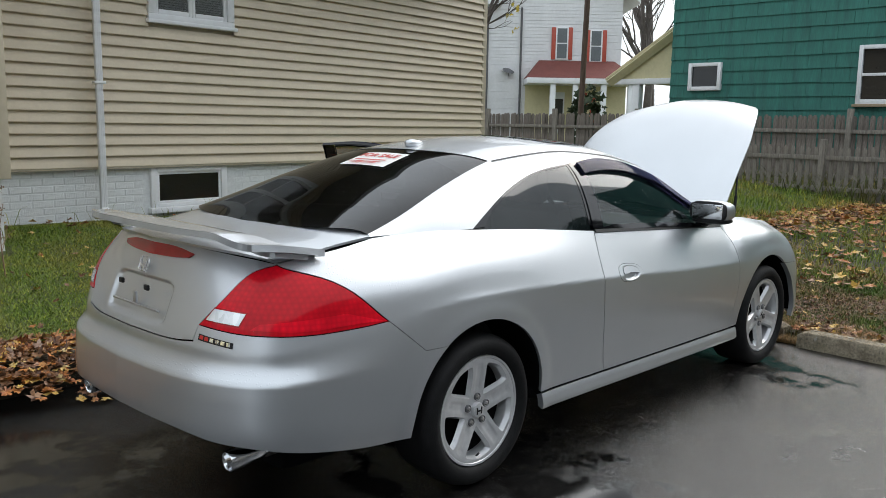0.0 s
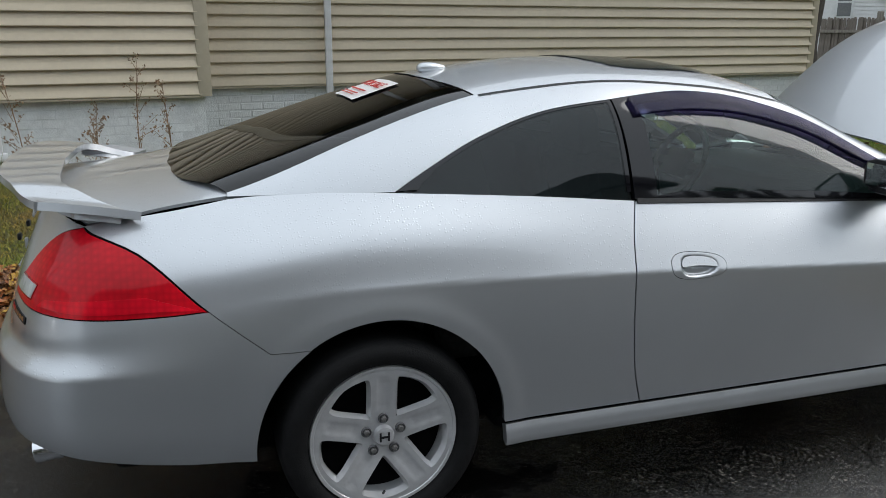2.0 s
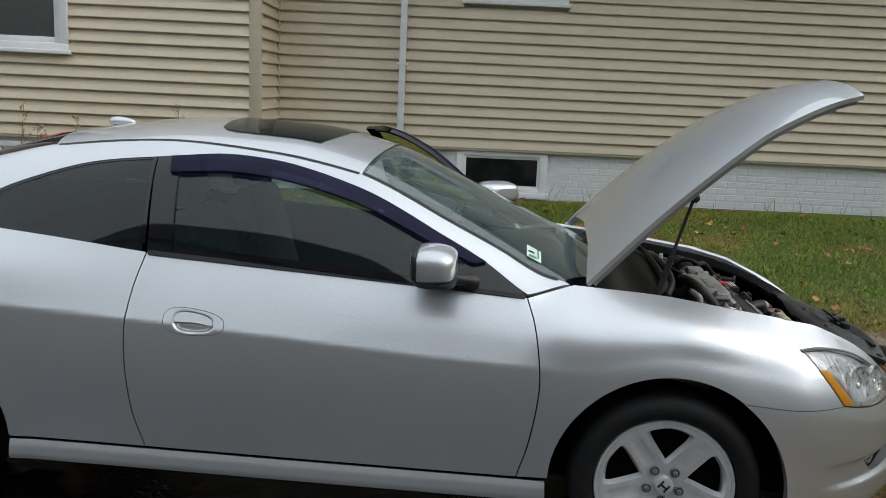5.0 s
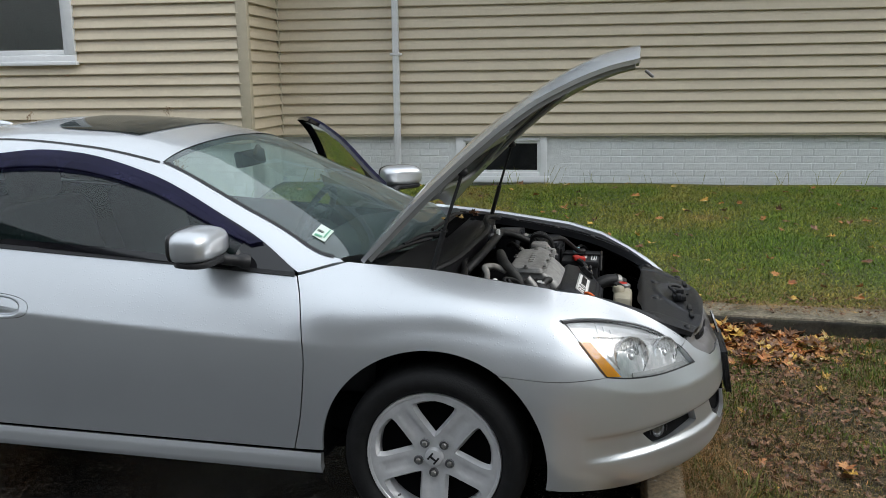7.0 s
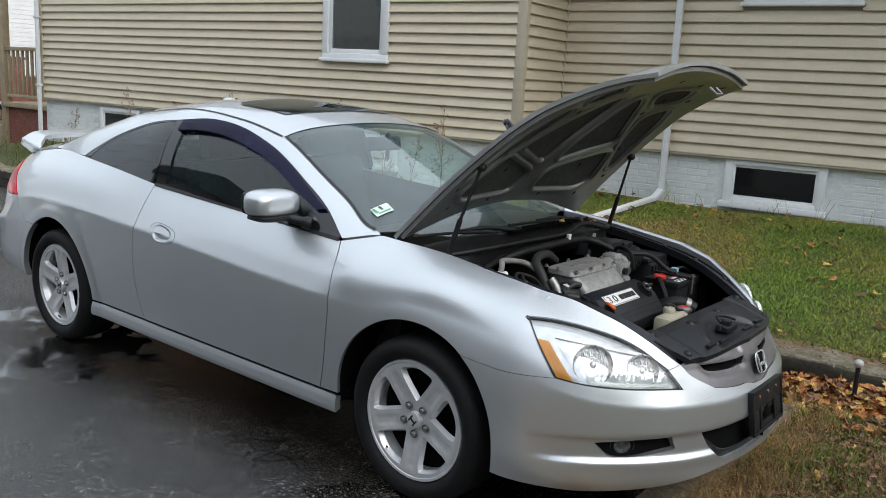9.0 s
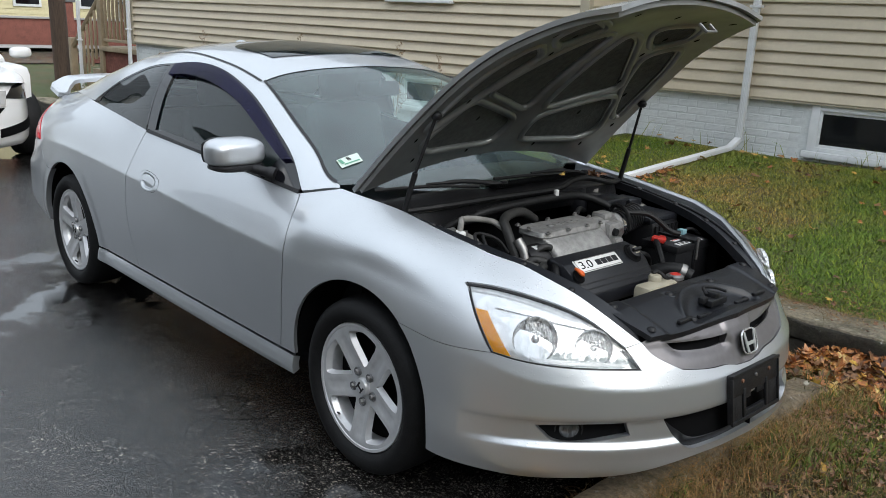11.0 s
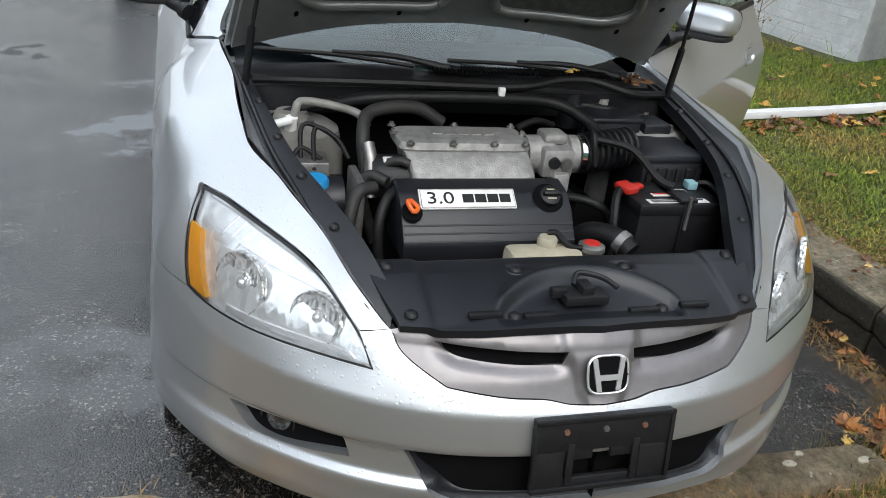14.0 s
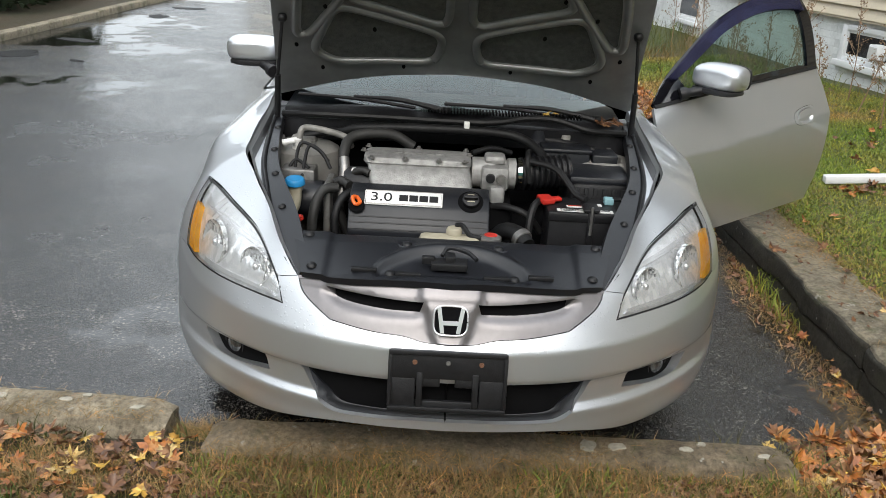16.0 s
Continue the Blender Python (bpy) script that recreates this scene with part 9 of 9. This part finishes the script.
    part("roof", prism([(X0 - 2.05, 1.385), (X0 - 2.2, 1.43), (X0 - 3.1, 1.45), (X0 - 3.25, 1.40)], -0.50 - 0.62, -0.50 + 0.62, 0.02), WHITE_CAR, car)
    for s in (-1, 1):
        part("pillar", tube([(X0 - 1.3, -0.50 + s * 0.76, 0.94), (X0 - 2.1, -0.50 + s * 0.63, 1.40)], 0.035, 8, smooth=False), WHITE_CAR, car)
        part("side_mirror", blob(bmesh.new(), (X0 - 1.45, -0.50 + s * 1.0, 1.02), (0.07, 0.11, 0.06), 3), WHITE_CAR, car)
        for u in (0.95, 3.65):
            part("tyre", lathe([(0.2, -0.1), (0.31, -0.1), (0.33, -0.06), (0.33, 0.06), (0.31, 0.1), (0.2, 0.1)], 32, "y", pose(X0 - u, -0.50 + s * (W - 0.08), 0.33)), RUBBER, car)


white_sedan()

# ---- loose: leaves, grass, weeds ----
def leaf_material(name, *cols):
    """Wet fallen leaves: each takes a tint of its own between the colours."""
    m, n, l, p = nodes_of(name)
    geo = n.new("ShaderNodeNewGeometry")
    c = ramp(n, l, geo.outputs["Random Per Island"], tuple((k / (len(cols) - 1), q) for k, q in enumerate(cols)))
    l.new(mixc(n, l, 1.0, c, ramp(n, l, noise_tex(n, l, 60, 4), ((0.3, (0.55, 0.5, 0.45)), (0.65, (1.1, 1.1, 1.1)))), "MULTIPLY"), p.inputs["Base Color"])
    p.inputs["Roughness"].default_value = 0.45
    return m


LEAF_MATS = [leaf_material("orange_leaf", (0.28, 0.085, 0.024), (0.50, 0.19, 0.045), (0.47, 0.25, 0.09)), leaf_material("yellow_fallen_leaf", (0.50, 0.27, 0.05), (0.66, 0.42, 0.07), (0.58, 0.45, 0.22)), leaf_material("brown_leaf", (0.085, 0.038, 0.020), (0.19, 0.085, 0.035), (0.30, 0.16, 0.075))]


def scatter(name, count, place, size, material, label, seed):
    r = random.Random(seed)
    verts, faces = [], []
    for _ in range(count):
        x, y, z = place(r)
        s = size * r.uniform(0.6, 1.25)
        e = Euler((r.gauss(0, 0.35), r.gauss(0, 0.35), r.uniform(0, 6.28))).to_matrix()
        k0 = len(verts)
        roll, thin = r.uniform(-1.1, 1.1), r.uniform(0.72, 1.0)
        verts.append((x, y, z + 0.012))
        for k in range(20):
            a = 2 * math.pi * k / 20
            lobe = (1.0, 0.74, 0.86, 0.50)[k % 4] if k != 10 else 0.45
            rr = s * lobe * r.uniform(0.82, 1.12)
            px, py = rr * math.cos(a), rr * thin * math.sin(a)
            q = e @ Vector((px, py, roll * py * py / s + 0.12 * s * r.uniform(-1, 1)))
            verts.append((x + q.x, y + q.y, max(z + 0.003, z + 0.012 + q.z)))
        faces += [(k0, k0 + 1 + k, k0 + 1 + (k + 1) % 20) for k in range(20)]
    ob = mesh_part(name, verts, faces, material)
    return tagged(ob, label, "leaves", kind="stuff")


def upper_any(r):
    x, y = r.uniform(-1, 9), r.uniform(1.75, 5.0)
    return x, y, float(z_upper(np.array(x), np.array(y))) + 0.022


def front_any(r):
    x, y = 3.5 + abs(r.gauss(0, 1.5)), r.uniform(-4, 1.6)
    return x, y, float(z_front(np.array(x), np.array(y)))


def kerb_pile(r):
    x, y = 3.25 + abs(r.gauss(0.55, 0.6)), 1.57 - abs(r.gauss(0, 0.24))
    return x, y, 0.055 + 0.10 * max(0, 1 - abs(x - 3.9) / 0.9) * r.random() * max(0, 1 - (1.57 - y) / 0.6)


def rear_pile(r):
    x = r.gauss(-1.9, 0.95)
    y = r.uniform(1.16 + 0.10 * math.sin(x * 4.1) + 0.10 * abs(r.gauss(0, 1)), 1.92)
    return x, y, max(0.012, 0.222 * min(1, max(0, (y - 1.14) / 0.40)) - 0.012 * r.random())


def strip_pile(r):
    x, y = r.uniform(0.3, 3.4), 1.56 - abs(r.gauss(0, 0.10))
    return x, y, 0.008 + 0.02 * r.random()


def litter_any(r):
    x, y = 3.5 + abs(r.gauss(0, 1.0)), r.uniform(-3.2, 1.56)
    return x, y, float(z_front(np.array(x), np.array(y))) + 0.012 * r.random()


def kerb_any(r):
    x, y = r.uniform(0.2, 7.0), r.uniform(1.60, 2.1)
    return x, y, 0.205 + 0.01 * r.random()


def pipe_any(r):
    t = r.random()
    x, y = 0.92 + 0.05 * (t - 0.5) + abs(r.gauss(0.0, 0.10)), 2.25 + 1.5 * t
    return x, y, float(z_upper(np.array(x), np.array(y))) + 0.02 * r.random()


def bank_any(r):
    x, y = r.uniform(5.2, 13.0), r.gauss(1.75, 0.45)
    return x, y, 0.20 + 0.06 * r.random()


def far_any(r):
    x, y = r.uniform(5.0, 13.0), r.uniform(-3.0, 1.55)
    return x, y, float(z_front(np.array(x), np.array(y))) + 0.05


for k, mat in enumerate(LEAF_MATS):
    scatter("fallen_leaves", (260, 240, 200)[k], far_any, 0.06, mat, f"{('orange', 'yellow', 'brown')[k]} leaves strewn on the grass towards the fence", 71 + k)
for k, mat in enumerate(LEAF_MATS):
    nm = ("orange", "yellow", "brown")[k]
    scatter("fallen_leaves", (40, 14, 60)[k], pipe_any, 0.04, mat, f"{nm} leaves caught along the downspout on the lawn", 91 + k)
    scatter("fallen_leaves", (700, 380, 420)[k], bank_any, 0.055, mat, f"bank of {nm} leaves along the lawn's edge", 95 + k)


def stop_any(r):
    x, y = 3.46 + abs(r.gauss(0.03, 0.15)), r.uniform(-2.5, -0.74)
    return x, y, 0.072 + 0.02 * r.random()


for k, mat in enumerate(LEAF_MATS):
    scatter("fallen_leaves", (60, 50, 130)[k], stop_any, 0.033, mat, f"large {('orange', 'yellow', 'brown')[k]} leaves caught behind the wheel stops", 81 + k)
scatter("fallen_leaves", 9, lambda r: (2.53 + r.uniform(-0.05, 0.05), 0.57 + r.uniform(-0.04, 0.04), 0.915), 0.028, LEAF_MATS[2], "brown leaves caught in the corner of the cowl", 101)
scatter("fallen_leaves", 3, lambda r: (2.50 + r.uniform(-0.05, 0.05), r.uniform(0.05, 0.4), 0.938), 0.022, LEAF_MATS[1], "yellowed leaves on the cowl under the windscreen", 102)
scatter("leaf_litter", 5200, litter_any, 0.018, LEAF_MATS[2], "small brown bits of leaf in the straw", 61)
scatter("leaf_litter", 600, kerb_any, 0.016, LEAF_MATS[2], "small brown bits of leaf on the kerb", 62)

for k, mat in enumerate(LEAF_MATS):
    nm = ("orange", "yellow", "brown")[k]
    scatter("fallen_leaves", (90, 90, 160)[k], upper_any, 0.04, mat, f"scattered {nm} leaves on the lawn", 11 + k)
    scatter("fallen_leaves", (110, 90, 420)[k], front_any, 0.036, mat, f"scattered {nm} leaves on dry grass", 21 + k)
    scatter("fallen_leaves", (420, 190, 420)[k], kerb_pile, 0.046, mat, f"heap of {nm} leaves against the kerb", 31 + k)
    scatter("fallen_leaves", (1100, 420, 2100)[k], rear_pile, 0.042, mat, f"heap of {nm} leaves against the kerb", 41 + k)
    scatter("fallen_leaves", (14, 8, 90)[k], strip_pile, 0.026, mat, f"damp {nm} leaves along the kerb", 51 + k)


BLADE_MOSS = turf_material("moss_green_blades", ((0.06, 0.135, 0.012), (0.10, 0.16, 0.018), (0.13, 0.125, 0.03)), True)
STRAW = turf_material("dead_straw", ((0.080, 0.055, 0.020), (0.31, 0.21, 0.09), (0.13, 0.082, 0.034)), True)


def blades(name, n, xr, yr, zf, h, w, material, label, seed, clump=0.0, keep=None, flat=1.0):
    """Blades of grass, each a bent strip that narrows to a point."""
    g = np.random.default_rng(seed)
    x, y = g.uniform(*xr, n), g.uniform(*yr, n)
    if keep is not None:
        k = keep(x, y, g)
        x, y = x[k], y[k]
    n = len(x)
    z = zf(x, y)
    a, b = g.uniform(0, 2 * np.pi, n), g.uniform(0, 2 * np.pi, n)
    hh = h * g.uniform(0.45, 1.25, n) * (1 + clump * np.sin(x * 5.1 + 2 * np.sin(y * 3.3)) * np.sin(y * 4.7))
    lean = hh * g.uniform(0.2, 1.1, n) * flat
    hh = hh / flat
    ww = w * g.uniform(0.6, 1.3, n)
    dx, dy = np.cos(a) * ww, np.sin(a) * ww
    lx, ly = np.cos(b) * lean, np.sin(b) * lean
    V = np.empty((n, 5, 3))
    V[:, 0] = np.stack([x - dx, y - dy, z - 0.005], 1)
    V[:, 1] = np.stack([x + dx, y + dy, z - 0.005], 1)
    V[:, 2] = np.stack([x - dx * 0.7 + lx * 0.35, y - dy * 0.7 + ly * 0.35, z + hh * 0.6], 1)
    V[:, 3] = np.stack([x + dx * 0.7 + lx * 0.35, y + dy * 0.7 + ly * 0.35, z + hh * 0.6], 1)
    V[:, 4] = np.stack([x + lx, y + ly, z + hh * (1.0 - 0.25 * np.minimum(lean / hh, 2.0))], 1)
    idx = (np.arange(n) * 5)[:, None]
    T = np.concatenate([idx + [0, 1, 3], idx + [0, 3, 2], idx + [2, 3, 4]], 1).reshape(-1, 3)
    me = bpy.data.meshes.new(name)
    me.vertices.add(n * 5)
    me.vertices.foreach_set("co", V.reshape(-1).astype(np.float32))
    me.loops.add(len(T) * 3)
    me.loops.foreach_set("vertex_index", T.reshape(-1).astype(np.int32))
    me.polygons.add(len(T))
    me.polygons.foreach_set("loop_start", np.arange(0, len(T) * 3, 3, dtype=np.int32))
    me.update(calc_edges=True)
    me.materials.append(material)
    return tagged(new(name, me), label, "grass", kind="stuff")


blades("grass", 260000, (-4.5, 7.5), (1.85, 5.2), z_upper, 0.048, 0.0026, BLADE_GREEN, "short green lawn grass", 1, 0.3, lambda x, y, g: y < 3.85 + 0.095 * x + 0.95 * (x > -0.2), 1.5)
blades("grass", 26000, (7.5, 13.5), (1.78, 9.0), z_upper, 0.10, 0.006, BLADE_GREEN, "lawn grass towards the fence", 2, 0.3)
blades("grass", 60000, (3.5, 6.2), (-3.2, 1.56), z_front, 0.036, 0.002, BLADE_DRY, "dry brown grass before the wheel stops", 3, 0.5)
blades("grass", 30000, (5.5, 13.5), (-6.0, 1.56), z_front, 0.09, 0.005, BLADE_GREEN, "lawn grass towards the fence", 4, 0.4)
blades("grass", 3500, (12.6, 14.9), (-4, 6), z_front, 0.55, 0.008, BLADE_DRY, "tall straw along the fence", 5, 0.3)
blades("grass", 2600, (-8.2, 7.0), (2.9, 5.6), z_upper, 0.22, 0.003, BLADE_GREEN, "uncut grass against the house wall", 6, 0.3, lambda x, y, g: np.abs(y - (3.86 + 0.095 * x + 0.92 * (x > -0.2))) < 0.10)
blades("grass", 5000, (-8.4, -1.6), (1.8, 3.6), z_upper, 0.20, 0.003, BLADE_DRY, "rank dry grass beside the house", 7, 0.4, lambda x, y, g: g.random(len(x)) < 0.25 + 0.75 * (np.sin(x * 2.3) * np.sin(y * 3.1) > 0.1))
blades("grass", 1800, (0.2, 11), (1.50, 1.60), lambda x, y: 0 * x, 0.09, 0.003, BLADE_GREEN, "weeds at the foot of the kerb", 8, 0.8, lambda x, y, g: np.sin(x * 3.7) > 0.2)
blades("straw", 70000, (3.54, 6.4), (-3.4, 1.56), z_front, 0.06, 0.0012, STRAW, "matted dead straw on the ground", 10, 0.5, None, 2.6)
blades("straw", 7000, (3.05, 3.42), (0.3, 1.56), lambda x, y: 0 * x, 0.05, 0.0018, STRAW, "dead straw behind the wheel stop", 11, 0.5, lambda x, y, g: g.random(len(x)) < np.clip((x - 3.0) / 0.35 + (y - 1.4) * 2, 0, 1), 2.2)
blades("straw", 9000, (0.8, 3.4), (1.3, 1.58), lambda x, y: 0 * x, 0.05, 0.0016, STRAW, "damp straw along the kerb", 12, 0.5, lambda x, y, g: g.random(len(x)) < np.clip(1 - (1.58 - y) / 0.2, 0, 1), 2.2)
blades("straw", 9000, (0.0, 9.0), (1.64, 1.88), lambda x, y: 0 * x + 0.203, 0.05, 0.0016, STRAW, "dead straw lying on the kerb", 15, 0.5, lambda x, y, g: g.random(len(x)) < np.clip((y - 1.60) / 0.25, 0, 1), 3.0)
blades("straw", 16000, (0.0, 9.0), (1.80, 2.25), z_upper, 0.06, 0.0016, STRAW, "dead straw along the top of the kerb", 13, 0.5, lambda x, y, g: g.random(len(x)) < np.clip((2.3 - y) / 0.4, 0, 1), 2.2)
blades("grass", 60000, (3.53, 6.5), (-3.2, 1.55), z_front, 0.045, 0.0030, BLADE_MOSS, "tufts of green weeds in the straw", 14, 0.6, lambda x, y, g: np.sin(x * 3.3 + 1.0 + 1.7 * np.sin(y * 2.3)) * np.sin(y * 3.1 + 0.5 + 1.3 * np.sin(x * 2.9)) > 0.30 * g.random(len(x)) - 0.02)
blades("straw", 6000, (3.37, 3.56), (-0.75, 0.75), lambda x, y: 0 * x + 0.106, 0.035, 0.0011, STRAW, "dead straw strewn over the wheel stop", 16, 0.5, lambda x, y, g: g.random(len(x)) < np.clip(1.0 - np.abs(y) * 1.2, 0, 1) * 0.7, 2.6)
blades("straw", 2600, (3.30, 3.50), (-0.88, -0.66), lambda x, y: 0 * x + 0.01, 0.07, 0.0012, STRAW, "dead straw between the wheel stops", 18, 0.5, None, 1.4)
blades("straw", 2200, (3.25, 3.42), (-1.9, -0.88), lambda x, y: 0 * x + 0.114, 0.04, 0.0011, STRAW, "dead straw strewn over the wheel stop", 19, 0.5, lambda x, y, g: g.random(len(x)) < np.clip((x - 3.24) / 0.2, 0, 1) * 0.8, 2.6)
blades("straw", 14000, (3.52, 3.72), (-2.7, 1.2), z_front, 0.065, 0.0012, STRAW, "dead straw leaning on the wheel stops", 17, 0.5, None, 1.2)
blades("grass", 1500, (3.38, 3.50), (-2.6, 1.3), lambda x, y: 0 * x + 0.02, 0.10, 0.0025, BLADE_DRY, "straw round the wheel stops", 9, 0.5)

WEED = plain("dry_weed_stem", (0.27, 0.18, 0.11), 0.85, 0, 0, 0.3, 30)


def weed(h, seed):
    r = random.Random(seed)
    t = thing("tall_weed", "tall dry brown weed with seed heads by the house", "weed", "dry weeds by the house")
    bm = bmesh.new()
    top = Vector((r.uniform(-0.1, 0.1), r.uniform(-0.1, 0.1), h))
    tube([(0, 0, -0.02), top * 0.5 + Vector((0.02, 0.0, 0)), top], [0.006, 0.004, 0.002], 5, bm)
    heads = bmesh.new()
    for k in range(16):
        z = 0.25 + 0.75 * k / 16
        p = top * z
        d = Vector((r.uniform(-1, 1), r.uniform(-1, 1), r.uniform(0.5, 1.2))).normalized()
        L = h * 0.22 * (1.15 - z) * r.uniform(0.6, 1.3) + 0.03
        tube([p, p + d * L], [0.0025, 0.0015], 4, bm, smooth=False)
        for _ in range(7):
            leaf_into(heads, p + d * L * r.uniform(0.4, 1.1) + Vector((r.uniform(-1, 1), r.uniform(-1, 1), r.uniform(-1, 1))) * 0.02, r.uniform(0.006, 0.014), r)
    part("stem", bm, WEED, t)["kind"] = "stuff"
    part("seed_head", heads, WEED, t)["kind"] = "stuff"
    return t


rnd = random.Random(12)
firsts = [weed(0.80, 1), weed(0.62, 2), weed(0.94, 3)]
spots = [(-2.9, 3.2), (-2.45, 3.35), (-1.95, 3.1), (-1.5, 3.4), (-1.1, 3.3), (-0.75, 3.45), (-0.5, 3.2), (-3.4, 3.0), (-3.9, 3.2), (-2.2, 2.6), (-1.3, 2.5), (-2.9, 2.4), (-4.6, 3.0), (-0.9, 2.9), (-5.5, 2.9), (-1.7, 2.9), (-6.8, 2.7)]
for k, (x, y) in enumerate(spots):
    z = float(z_upper(np.array(x), np.array(y)))
    m = pose(x, y, z, 0, 0, rnd.uniform(0, 360))
    if k < 3:
        firsts[k].matrix_world = m
    else:
        copy_thing(firsts[k % 3], m)
LAMP = thing("path_light", "small solar path light with a pale globe by the kerb", "lamp")
part("globe", blob(bmesh.new(), (3.69, 1.41, 0.285), (0.024, 0.024, 0.022), 2.0), plain("grey_globe", (0.42, 0.42, 0.40), 0.3), LAMP)
part("stake", tube([(3.69, 1.41, 0.0), (3.69, 1.41, 0.27)], 0.012, 8, smooth=False), BLACK, LAMP)

# Potholes on the far side of the drive
def ragged(name, x, y, a, b, turn, z, material, label, category, seed):
    """A thin sheet with an uneven edge."""
    bm = bmesh.new()
    ring = []
    for k in range(72):
        th = 2 * math.pi * k / 72
        q = Vector((math.cos(th), math.sin(th), seed))
        rr = 1 + 0.45 * noise.noise(q * 1.1) + 0.22 * noise.noise(q * 2.7) + 0.06 * noise.noise(q * 7.0)
        ring.append(bm.verts.new((a * rr * q.x, b * rr * q.y, 0)))
    mid = bm.verts.new((0, 0, 0))
    low = [bm.verts.new((v.co.x * 1.03, v.co.y * 1.03, -0.006)) for v in ring]
    for k in range(72):
        bm.faces.new((mid, ring[k], ring[(k + 1) % 72]))
        bm.faces.new((ring[k], low[k], low[(k + 1) % 72], ring[(k + 1) % 72]))
    bmesh.ops.recalc_face_normals(bm, faces=bm.faces)
    ob = part(name, bm, material, smooth=False)
    ob.matrix_world = pose(x, y, z, 0, 0, turn)
    return tagged(ob, label, category, kind="structure")


POTHOLE = plain("wet_pothole", (0.012, 0.012, 0.012), 0.6, 0, 0, 0.4, 30, 0.8, 60, spec=0.2)
for x, y, a, b, turn, seed in ((-8.69, -4.73, 0.26, 0.15, 10, 1.1), (-10.2, -4.67, 0.30, 0.16, 80, 3.2), (-5.44, -4.79, 0.28, 0.13, 75, 4.4), (-4.07, -4.9, 0.22, 0.30, 60, 6.5), (-3.83, -4.1, 0.09, 0.05, 70, 8.6)):
    ragged("pothole", x, y, a, b, turn, 0.004, POTHOLE, "dark shallow pothole in the asphalt", "pothole", seed)
side = thing("side_kerb", "low worn concrete kerb across the driveway", "kerb", kind="structure")
x = -19.0
while x < -4.2:
    part("kerb_block", boxes(((x + 0.006, -5.66, -0.05), (x + 1.8, -5.49, 0.09 + 0.01 * rnd.random())), bev=0.02), KERB_TOP, side)
    x += 1.81
sheet("verge", steps((-19, -4.2, 60)), steps((-9.5, -5.62, 20)), lambda X, Y: 0.085 + wavy(X, Y, 0.012, 2.7), SOIL_DRY, "leafy earth verge under bushes across the driveway", "verge")
bush((-8.4, -7.1, 0.85), (3.2, 0.9, 0.95), 1100, 13, "low dark green bushes on the verge")
